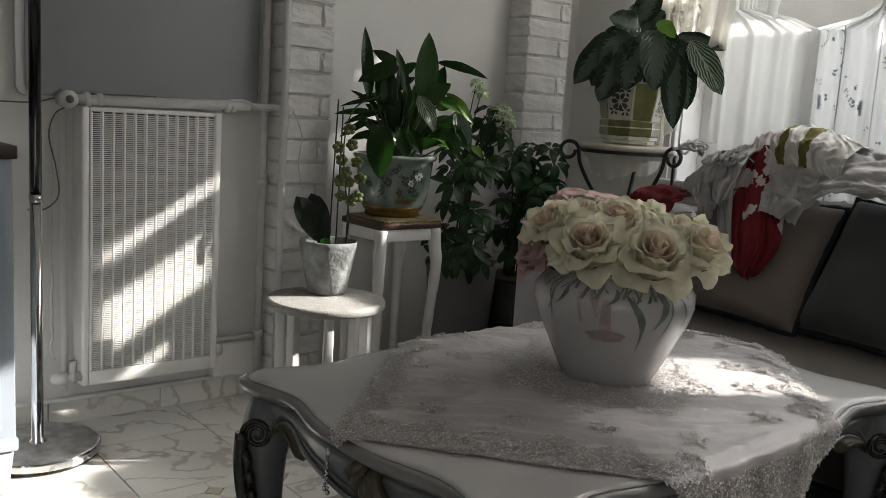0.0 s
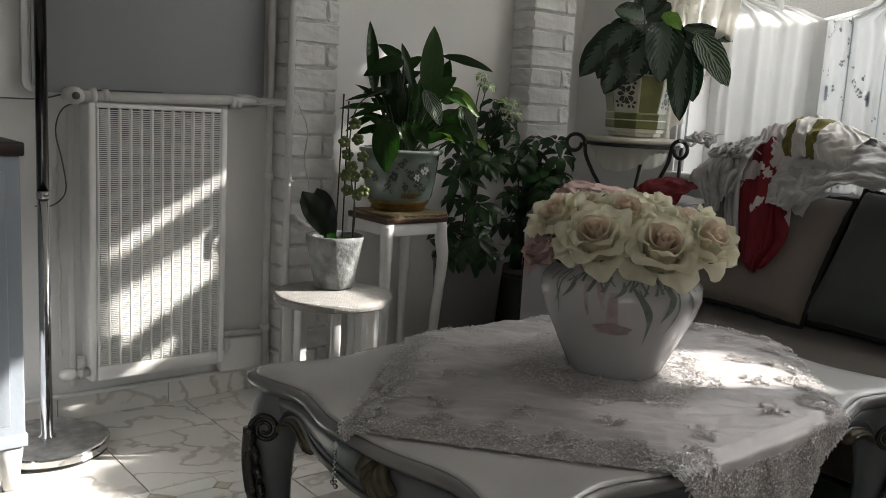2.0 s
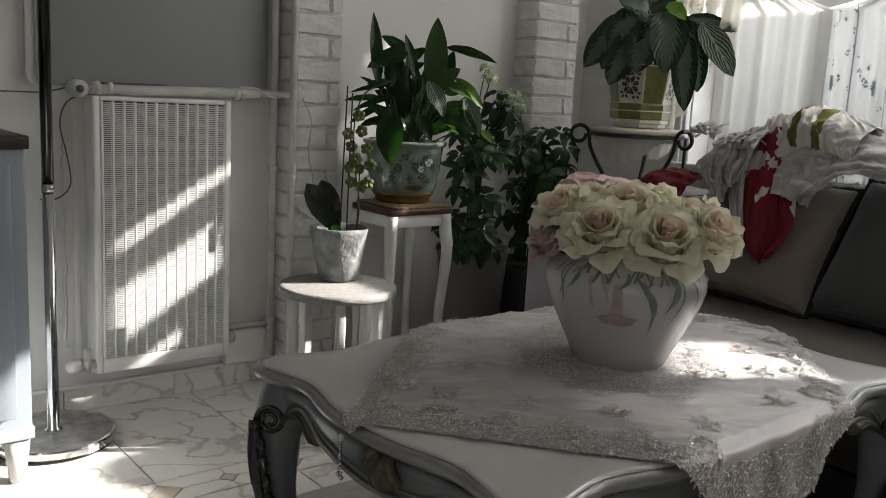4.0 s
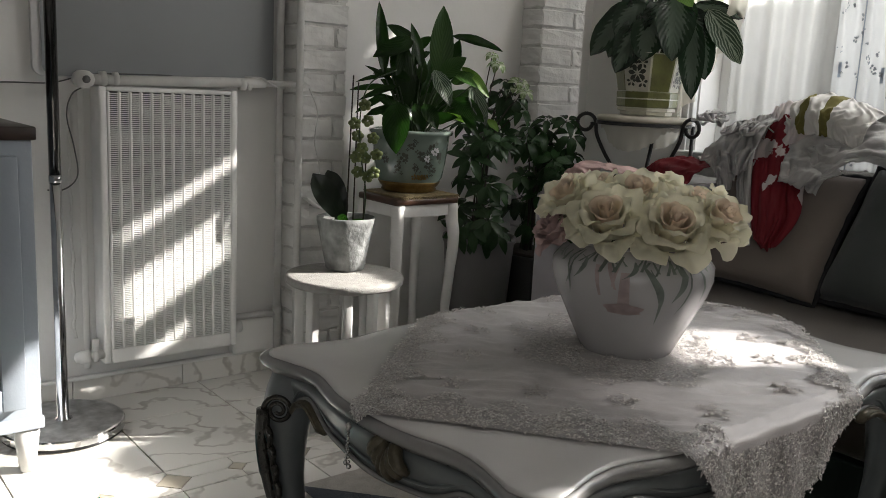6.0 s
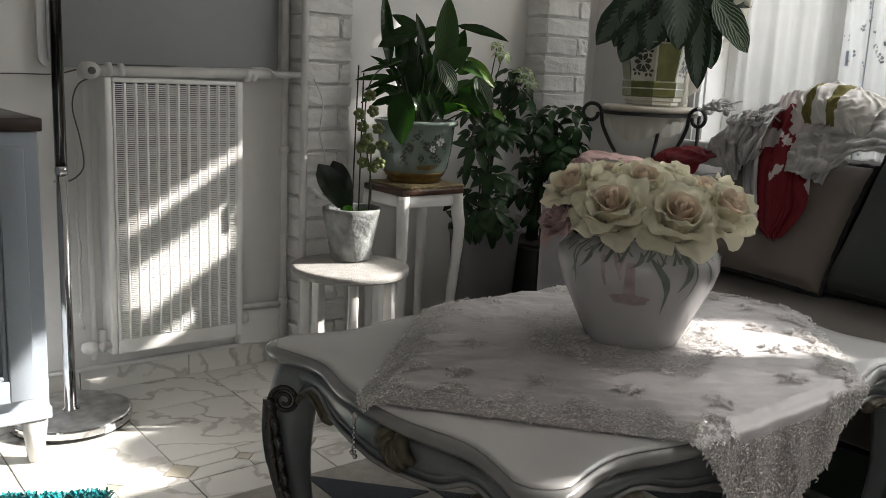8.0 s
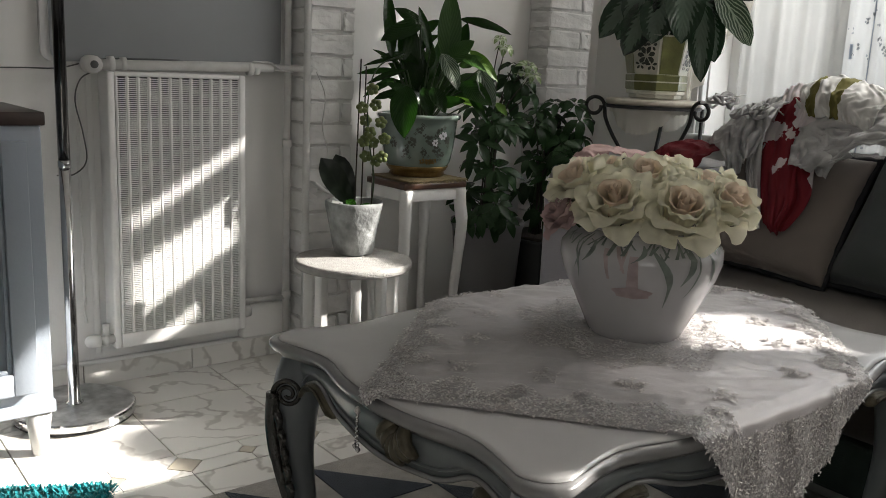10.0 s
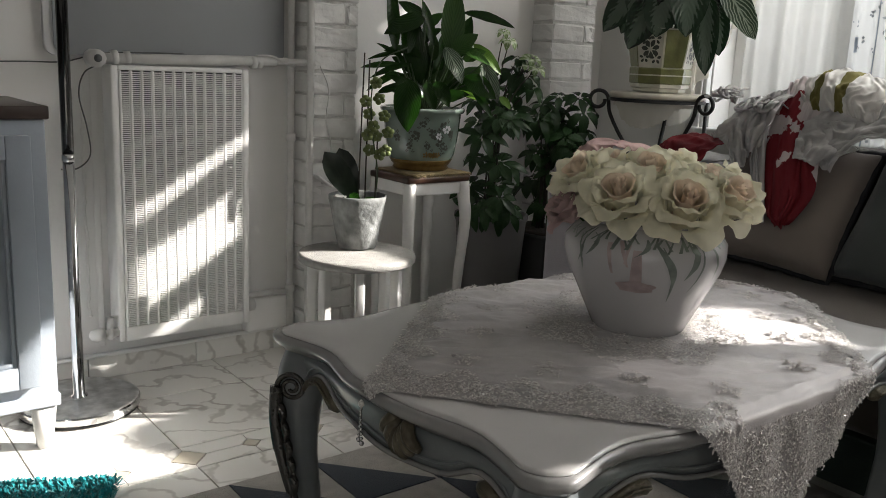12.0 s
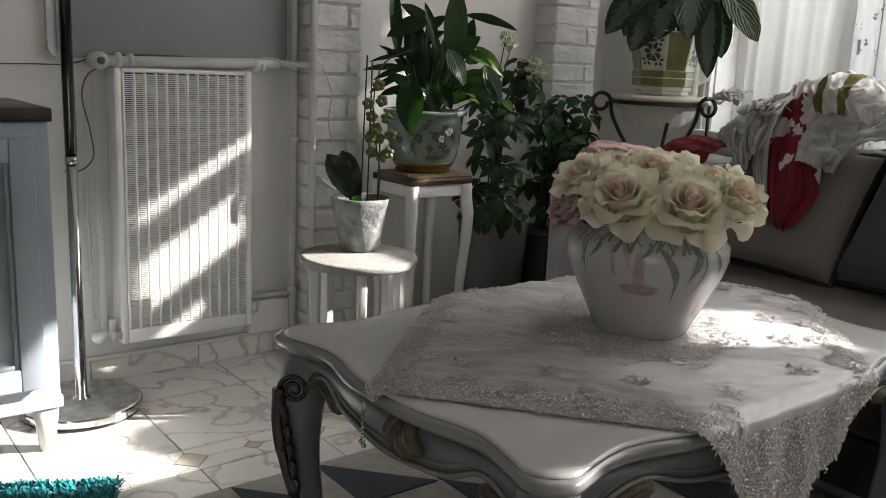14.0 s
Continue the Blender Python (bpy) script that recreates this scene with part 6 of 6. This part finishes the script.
drape("towel", "pale towelling loop hanging below the shawl", [[S(1.37, .87, 2.50), S(1.35, .81, 2.46), S(1.33, .75, 2.435), S(1.295, .74, 2.43)], [S(1.335, .88, 2.49), S(1.32, .83, 2.45), S(1.30, .785, 2.425), S(1.27, .785, 2.425)], [S(1.27, .88, 2.49), S(1.26, .85, 2.46), S(1.245, .82, 2.44), S(1.225, .81, 2.44)]], M_WHITECLOTH, 44, 40, 0.010, 6, 4.0)
drape("scarf", "crimson scarf crumpled on the sofa arm", [[S(1.90, .745, 2.50), S(1.84, .80, 2.50), S(1.76, .80, 2.50), S(1.68, .79, 2.50)], [S(1.90, .735, 2.40), S(1.84, .785, 2.38), S(1.76, .79, 2.38), S(1.68, .77, 2.40)], [S(1.88, .72, 2.34), S(1.82, .735, 2.32), S(1.75, .735, 2.32), S(1.68, .73, 2.34)]], M_RED, 40, 30, 0.012, 8, 1.0)
drape("throw", "grey-white throw lying over the sofa arm", [[S(1.95, .64, 1.95), S(1.95, .68, 2.2), S(1.95, .69, 2.45), S(1.95, .70, 2.65)], [S(1.90, .72, 1.93), S(1.90, .725, 2.2), S(1.90, .725, 2.45), S(1.90, .73, 2.65)], [S(1.80, .72, 1.93), S(1.80, .725, 2.2), S(1.80, .725, 2.45), S(1.80, .73, 2.65)], [S(1.71, .70, 1.95), S(1.71, .71, 2.2), S(1.71, .72, 2.45), S(1.71, .73, 2.65)]], M_WHITECLOTH, 50, 40, 0.010, 8, 6.0)
drape("blouse", "pale pink cloth bunched on the sofa arm", [[S(1.95, .73, 2.05), S(1.93, .765, 2.12), S(1.90, .76, 2.20), S(1.87, .745, 2.32)], [S(1.90, .75, 2.02), S(1.88, .785, 2.09), S(1.85, .775, 2.18), S(1.82, .755, 2.32)], [S(1.82, .74, 2.0), S(1.81, .765, 2.08), S(1.79, .755, 2.16), S(1.76, .74, 2.30)]], M_PINK, 50, 40, 0.020, 7, 2.0)
# ---- vase decoration ----
VA = math.degrees(math.atan2(-1.072, -1.336))
rnd = random.Random(12)
bm = bmesh.new()
for q in range(11):
    sprig(bm, VP, radians(VA - 4 + (q - 5) * 0.35), 0.182, radians(VA - 4 + (q - 5) * 0.75), 0.118, 0.006, 0.0012 + 0.0003 * (q % 3))
for k, (half_w, half_h, zc) in enumerate(((0.036, 0.011, 0.113), (0.024, 0.006, 0.117), (0.030, 0.005, 0.107))):
    ring = []
    for i in range(20):
        an = 2 * math.pi * i / 20
        edge = 1 + 0.10 * math.sin(an * 5 + k)
        z = zc + half_h * math.sin(an) * edge
        r = radius_at(VP, z) + 0.0022 + 0.0012 * k
        a = radians(VA - 4) + half_w * math.cos(an) * edge / r
        ring.append(bm.verts.new((r * math.cos(a), r * math.sin(a), z)))
    bm.faces.new(ring)
part("relief_flower", bm, M_VASE_PINK, vase, "faded pink relief flower")
for a0, a1, z0, z1, w in ((-28, -25, 0.19, 0.135, 0.010), (-20, -14, 0.195, 0.150, 0.009), (-14, -16, 0.19, 0.155, 0.008)):
    bm = bmesh.new()
    sprig(bm, VP, radians(VA + a0 + 4), z0, radians(VA + a1 + 4), z1, w)
    part("relief_bud", bm, M_VASE_PINK, vase)
for a0, a1, z0, z1, w in ((-52, -48, 0.195, 0.125, 0.006), (-47, -52, 0.195, 0.14, 0.005), (8, 22, 0.195, 0.115, 0.016), (13, 21, 0.19, 0.085, 0.007), (36, 30, 0.20, 0.13, 0.015), (42, 36, 0.195, 0.105, 0.005), (50, 58, 0.20, 0.125, 0.008), (-36, -42, 0.20, 0.16, 0.010), (2, -6, 0.20, 0.17, 0.010)):
    bm = bmesh.new()
    n = 12
    for i in range(n):
        t0, t1 = i / n, (i + 1) / n
        z = lambda t: z0 + (z1 - z0) * t
        a = lambda t: radians(VA + a0 + (a1 - a0) * t + 4 * math.sin(t * 3.1))
        wd = lambda t: w * max(0.12, math.sin(math.pi * min(1, t * 0.9 + 0.08)))
        qs = []
        for t, s in ((t0, -1), (t0, 1), (t1, 1), (t1, -1)):
            r = radius_at(VP, z(t)) + 0.0018
            qs.append(bm.verts.new((r * math.cos(a(t) + s * wd(t) / 2 / r), r * math.sin(a(t) + s * wd(t) / 2 / r), z(t))))
        bm.faces.new(qs)
    bmesh.ops.remove_doubles(bm, verts=bm.verts, dist=1e-5)
    part("relief_leaf", bm, M_VASE_GREEN, vase)
wreath = random.Random(31)
for k in range(46):
    bm = bmesh.new()
    a0 = VA - 95 + 190 * k / 45 + wreath.uniform(-3, 3)
    z0, z1 = wreath.uniform(0.200, 0.209), wreath.uniform(0.176, 0.196)
    a1 = a0 + wreath.uniform(-9, 9)
    sprig(bm, VP, radians(a0), z1, radians(a1), z0, wreath.uniform(0.004, 0.008), 0.0016 + 0.0003 * (k % 4), 6)
    part("relief_leaf", bm, M_VASE_GREEN, vase)
part("rim", lathe([(0.1165, 0.2125), (0.120, 0.215), (0.1195, 0.219), (0.1145, 0.220), (0.112, 0.217)], 56), M_VASE, vase)


# ---- roses ----
def petal(a, wide, r0, r1, h0, h1, curl, calm, rnd):
    """One cupped petal round the upright axis, its lip rolled outwards."""
    tw, sk = rnd.uniform(-0.25, 0.25), rnd.uniform(-0.22, 0.22)
    ph, rough = rnd.uniform(0, 9), rnd.uniform(1.5, 2.9)
    rough, sk, point = (rough * 0.35, sk * 0.5, 2.4) if calm else (rough, sk, 1.25)

    def pt(u, v):
        s = 2 * u - 1
        vv = v * (1.06 - 0.36 * abs(s) ** point + sk * s)
        ang = a + wide * s * (0.45 + 0.55 * math.sin(min(1, vv * 1.25) * math.pi / 2)) + tw * vv
        r = r0 + (r1 - r0) * vv ** 1.5 + curl * max(0, vv - 0.68) * (1 + 0.5 * s * s)
        z = h0 + (h1 - h0) * math.sin(vv * math.pi / 2 * 0.92) - curl * 1.6 * max(0, vv - 0.72) ** 1.5 * 2.2
        r += 0.0045 * rough * noise.noise((s * 2.2, ph, vv * 2)) * vv + 0.0018 * math.sin(s * 6 + a * 3) * vv
        return Vector((r * math.cos(ang), r * math.sin(ang), z + 0.006 * rough * noise.noise((s * 2.6 + 5, ph, vv)) * vv ** 2))
    return sheet(pt, 16, 10)


def rose(place, axis, size, outer, inner, label, seed):
    rnd = random.Random(seed)
    th = thing("rose", place, label, "flower", group="roses in the vase")
    q = Vector((0, 0, 1)).rotation_difference(Vector(axis).normalized())
    th.matrix_world = Matrix.Translation(place) @ q.to_matrix().to_4x4() @ Matrix.Rotation(rnd.uniform(0, 6.28), 4, "Z") @ Matrix.Scale(size, 4)
    layers = ((2, 2.3, 0.004, 0.005, 0.012, 0.060, 0.0, inner), (3, 1.6, 0.010, 0.013, 0.004, 0.061, 0.002, inner), (3, 1.45, 0.019, 0.026, 0.0, 0.060, 0.006, inner), (4, 1.05, 0.026, 0.040, -0.006, 0.062, 0.012, outer), (5, 0.95, 0.030, 0.056, -0.012, 0.050, 0.020, outer), (6, 0.78, 0.030, 0.068, -0.014, 0.026, 0.020, outer))
    for k, (n, wide, r0, r1, h0, h1, curl, m) in enumerate(layers):
        for i in range(n):
            a = 2 * math.pi * (i + 0.5 * (k % 2)) / n + rnd.uniform(-0.15, 0.15)
            f = rnd.uniform(0.92, 1.08)
            part("petal", petal(a, wide, r0, r1 * f, h0, h1 * f, curl, m is inner and inner is not outer, rnd), m, th)
    part("sepal", lathe([(0.0, -0.022), (0.010, -0.018), (0.019, -0.008), (0.016, -0.002)], 10), M_STEM, th)
    part("stem", tube([(0, 0, -0.02), (0.0, 0, -0.055)], 0.003, 6), M_STEM, th)
    return th


VX, VY, VZ = 1.332, 1.074, TZ + 0.007 + 0.216
R, N = frame_at(VX, VY)
up = Vector((0, 0, 1))
CREAM, BLUSH = "large cream rose with a blush heart in the vase", "dusky pink rose drooping over the rim of the vase"
for dx, dz, near, tilt_r, tilt_n, s, lab in (
    (-0.055, 0.040, 0.085, -0.15, 0.85, 1.18, 0), (0.062, 0.030, 0.090, 0.12, 0.85, 1.22, 0), (0.138, 0.046, 0.045, 0.5, 0.65, 1.08, 0),
    (-0.125, 0.070, 0.030, -0.55, 0.55, 1.05, 0), (-0.005, 0.082, 0.005, 0.0, 0.55, 1.0, 0), (0.105, 0.062, 0.0, 0.3, 0.3, 0.95, 0),
    (-0.072, 0.078, -0.03, -0.3, 0.2, 0.95, 0), (0.04, 0.075, -0.09, 0.2, -0.6, 1.0, 0), (-0.11, 0.06, -0.07, -0.6, -0.4, 1.0, 0), (0.14, 0.05, -0.06, 0.6, -0.4, 1.0, 0),
    (-0.150, 0.010, 0.055, -0.9, 0.5, 0.78, 1)):
    c = Vector((VX, VY, VZ)) + R * (dx * 0.95 + 0.013) + N * near + up * (dz * 0.85 + 0.002)
    s *= 0.92
    rose(c, up * 0.75 + R * tilt_r + N * tilt_n * 0.8, s, M_ROSE_PINK if lab else M_ROSE, M_ROSE_PINK if lab else M_ROSE_IN, BLUSH if lab else CREAM, int(dx * 1000) + 500)

# ---- tablecloth ----
CCX, CCY, HX, HY = 1.325, 1.075, 0.625, 0.649
FRONT, BACK, LEFT, RIGHT = TCY - TB + 0.012, TCY + TB - 0.012, TCX - TA + 0.010, TCX + TA - 0.010


def lay(p, q, lift=0.0):
    """A spot of the cloth, p and q from -1 to 1 along its sides, laid on the table and bent over its edges."""
    a, b = (p + q) / 2, (p - q) / 2
    x, y = CCX + a * HX + b * HY * 0.148, CCY + a * HX * 0.008 + b * HY
    z = TZ + 0.0022 + min(1.0, max(0.0, 1 - max(abs(p), abs(q))) / 0.10) * (0.0063 + 0.0026 * noise.noise((x * 11, y * 11, 0)) + 0.0085 * (0.4 - abs(noise.noise((x * 13 + y * 16, x * 7 - y * 3, 4)))) + 0.0036 * (0.4 - abs(noise.noise((x * 34 + y * 20, x * 10 - y * 26, 2)))))
    bend = 0.0
    if y < FRONT:
        d = FRONT - y
        bend = min(1.0, d / 0.02)
        y = FRONT - 0.020 * math.sin(bend * math.pi / 2) - 0.004 * math.sin(x * 60) * min(1, d / 0.08)
        z = TZ + 0.004 - 0.012 * (1 - math.cos(bend * math.pi / 2)) - max(0, d - 0.02)
        y -= lift * bend
    elif y > BACK:
        d = y - BACK
        bend = min(1.0, d / 0.02)
        y = BACK + 0.022 * math.sin(bend * math.pi / 2)
        z = TZ + 0.004 - 0.012 * (1 - math.cos(bend * math.pi / 2)) - max(0, d - 0.02)
        y += lift * bend
    if x < LEFT:
        d = LEFT - x
        k = min(1.0, d / 0.02)
        x = LEFT - 0.018 * math.sin(k * math.pi / 2)
        z -= max(0, d - 0.01)
    elif x > RIGHT:
        d = x - RIGHT
        k = min(1.0, d / 0.02)
        x = RIGHT + 0.018 * math.sin(k * math.pi / 2)
        z -= max(0, d - 0.01)
    return Vector((x, y, z + lift * (1 - bend)))


cloth = thing("tablecloth", (0, 0, 0), "square satin tablecloth with beaded lace borders over the table", "tablecloth")
part("fabric", sheet(lambda u, v: lay(2 * u - 1, 2 * v - 1), 170, 170), M_CLOTH, cloth)


def lace_bits(count, spot, size, seed, lift=(0.0015, 0.006)):
    """Many small curled lace leaves at places given by spot()."""
    rnd = random.Random(seed)
    bm = bmesh.new()
    for k in range(count):
        p, q = spot(rnd)
        h = rnd.uniform(*lift)
        c = lay(p, q, h)
        e = 0.01
        tu, tv = (lay(p + e, q, h) - c).normalized(), (lay(p, q + e, h) - c).normalized()
        nrm = tu.cross(tv)
        if nrm.length < 1e-6:
            continue
        nrm.normalize()
        a = rnd.uniform(0, 6.283)
        d = tu * math.cos(a) + nrm.cross(tu) * math.sin(a)
        s = nrm.cross(d)
        ln, wd = size * rnd.uniform(0.5, 1.2), size * rnd.uniform(0.3, 0.55)
        tilt = nrm * ln * rnd.uniform(-0.10, 0.34)
        vs = [bm.verts.new(v) for v in (c - d * ln * 0.5, c + s * wd * 0.5 + nrm * 0.0012, c + d * ln * 0.5 + tilt, c - s * wd * 0.5 + nrm * 0.0012)]
        bm.faces.new((vs[0], vs[1], vs[2]))
        bm.faces.new((vs[0], vs[2], vs[3]))
    return bm


BW = 0.165


def border_spot(rnd):
    s, w = rnd.uniform(-1.02, 1.02), rnd.random() ** 0.8
    w = 1.015 - BW * w * (1 + 0.35 * math.sin(s * 26))
    k = rnd.randrange(4)
    return ((s, w), (s, -w), (w, s), (-w, s))[k]


tagged(part("lace_border", lace_bits(13000, border_spot, 0.0118, 1), M_LACE, cloth, smooth=False), kind="stuff")
def drop_spot(rnd):
    while True:
        p, q = rnd.uniform(-1, 1), rnd.uniform(-1, 1)
        a, b = (p + q) / 2, (p - q) / 2
        if CCY + a * HX * 0.008 + b * HY < FRONT - 0.03:
            return p, q


tagged(part("lace_drop", lace_bits(3000, drop_spot, 0.0098, 6), M_LACE, cloth, smooth=False), kind="stuff")
tagged(part("border_bead", lace_bits(4200, border_spot, 0.0062, 2, (0.003, 0.008)), M_LACE_DARK, cloth, smooth=False), kind="stuff")


def medal_spot(rnd):
    a = rnd.uniform(0, 6.283)
    r = 0.33 + 0.17 * rnd.uniform(-1, 1) * (0.7 + 0.3 * math.sin(a * 8))
    return r * math.cos(a) * 1.1, r * math.sin(a) * 1.1


tagged(part("lace_medallion", lace_bits(4200, medal_spot, 0.0115, 3), M_LACE, cloth, smooth=False), kind="stuff")
tagged(part("medallion_bead", lace_bits(1500, medal_spot, 0.006, 4, (0.003, 0.008)), M_LACE_DARK, cloth, smooth=False), kind="stuff")
for i in range(5):
    for j in range(5):
        p0, q0 = -0.68 + 0.34 * i, -0.68 + 0.34 * j
        if math.hypot(p0, q0) < 0.5:
            continue
        def motif(rnd, p0=p0, q0=q0):
            k = rnd.randrange(5)
            a, r = k * 1.256 + 0.3 * i + rnd.uniform(-0.22, 0.22), 0.066 * rnd.random() ** 0.7
            return p0 + r * math.cos(a), q0 + r * math.sin(a)
        part("lace_flower", lace_bits(110, motif, 0.0095, 10 + i * 5 + j), M_LACE, cloth, smooth=False)
# bead tassel at the corner over the edge
tassel = part("tassel", lathe([(0.0, 0.0), (0.004, -0.004), (0.005, -0.010), (0.0, -0.016)], 8), M_LACE, cloth)
c = lay(-1.0, -1.0)
tassel.location = c + Vector((-0.012, 0, -0.004))
for k, (dx, dy) in enumerate(((0.002, 0.008), (-0.002, -0.007))):
    bm = bmesh.new()
    for i in range(8):
        bmesh.ops.create_uvsphere(bm, u_segments=8, v_segments=6, radius=0.0027 if i < 7 else 0.0042, matrix=Matrix.Translation((dx, dy * (0.3 + 0.1 * i), -0.018 - 0.0075 * i)))
    part("bead_string", bm, M_CHROME, tassel)

# ---- teal mat on the floor ----
teal = thing("chenille_mat", (0.335, 1.815, 0.0), "fluffy teal chenille mat with a shaggy edge", "mat", -28)
part("backing", box(-0.25, 0.17, -0.28, 0.17, 0.0, 0.03, 0.012), M_TEAL, teal)
bm = bmesh.new()
rnd = random.Random(17)
for k in range(2600):
    x, y = rnd.uniform(-0.25, 0.17), rnd.uniform(-0.02, 0.17) if k % 2 else rnd.choice((0.165, rnd.uniform(-0.1, 0.17)))
    c = Vector((x, y, 0.028))
    d = Vector((rnd.uniform(-1, 1), rnd.uniform(-0.6, 1), rnd.uniform(0.3, 1.2))).normalized()
    ln = rnd.uniform(0.012, 0.024)
    s = d.cross(Vector((0, 0, 1))).normalized() * 0.0032
    vs = [bm.verts.new(v) for v in (c - s, c + s, c + d * ln + s * 0.8, c + d * ln - s * 0.8)]
    bm.faces.new(vs)
tagged(part("chenille", bm, M_TEAL, teal, smooth=False), kind="stuff")
# small white bracket on the pier behind the stool
br = thing("bracket", (1.425, 2.50, 0.615), "small white plastic bracket on the brick pier", "bracket")
bm = box(0.0, 0.055, -0.012, 0.026, 0.0, 0.008, 0.002)
for v in bm.verts:
    v.co.z -= v.co.x * 0.7
part("arm", bm, M_ENAMEL, br)
part("plate", box(0.0, 0.03, 0.0262, 0.030, -0.07, 0.02, 0.001), M_ENAMEL, br)
# ---- floor tiles, each with its joint ----
STEP = 0.342


def tile(x0, x1, y0, y1):
    bm = box(x0 + 0.0018, x1 - 0.0018, y0 + 0.0018, y1 - 0.0018, -0.0038, 0.0, 0.0008, seg=1)
    return part("tile", bm, M_TILE, floor, smooth=False)


rows = [(2.404, WY - 0.003), (2.040, 2.404)] + [(1.912 - STEP * (k + 1), 1.912 - STEP * k) for k in range(6)]
for k, (y0, y1) in enumerate(rows):
    x = 1.110 - STEP * 6
    while x < WX:
        tile(x, min(x + STEP, WX), y0, y1)
        x += STEP
# border of long tiles with beige squares set on their points
period, x = STEP / 2, 1.110 - STEP * 6


def poly(points, material, name):
    bm = bmesh.new()
    lo = [bm.verts.new((px, py, -0.0038)) for px, py in points]
    hi = [bm.verts.new((px, py, 0.0)) for px, py in points]
    bm.faces.new(hi)
    for i in range(len(lo)):
        bm.faces.new((lo[i], lo[(i + 1) % len(lo)], hi[(i + 1) % len(lo)], hi[i]))
    return part(name, bm, material, floor, smooth=False)


k, ym = 0, (1.912 + 2.040) / 2
while x < WX:
    g = 0.002
    s = 0.026 if k % 2 else 0.046
    s2 = 0.046 if k % 2 else 0.026
    poly([(x - s * 1.0 + g, ym), (x, ym - s + g), (x + s - g, ym), (x, ym + s - g)], M_TILE_BEIGE, "inset_tile")
    for sg in (1, -1):
        e = 1.912 + g if sg < 0 else 2.040 - g
        poly([(x + g / 2, ym + sg * (s + g)), (x + s + g, ym + sg * g * 0.6), (x + period - s2 - g, ym + sg * g * 0.6), (x + period - g / 2, ym + sg * (s2 + g)), (x + period - g / 2, e), (x + g / 2, e)][:: sg], M_TILE, "border_tile")
    x += period
    k += 1

# the rest of the floor, out to the other walls
bm = bmesh.new()
for j in range(16):
    y1 = 1.912 - STEP * j
    y0 = max(RY0, y1 - STEP)
    if y0 >= y1:
        break
    x = 1.110 - STEP * 13
    while x < WX:
        if not (y1 > 1.912 - STEP * 6 + 0.01 and x > 1.110 - STEP * 6 - 0.01):
            xa, xb = max(RX0, x), min(x + STEP, WX)
            if xb - xa > 0.01:
                box(xa + 0.0018, xb - 0.0018, y0 + 0.0018, y1 - 0.0018, -0.0038, 0.0, bm=bm)
        x += STEP
for j, (y0, y1) in enumerate(((1.912, 2.276), (2.276, WY - 0.002))):
    x = 1.110 - STEP * 12
    while x < 1.110 - STEP * 6 - 0.01:
        box(max(RX0, x) + 0.0018, x + STEP - 0.0018, y0 + 0.0018, y1 - 0.0018, -0.0038, 0.0, bm=bm)
        x += STEP
tagged(part("tiling", bm, M_TILE, floor, smooth=False), kind="stuff")
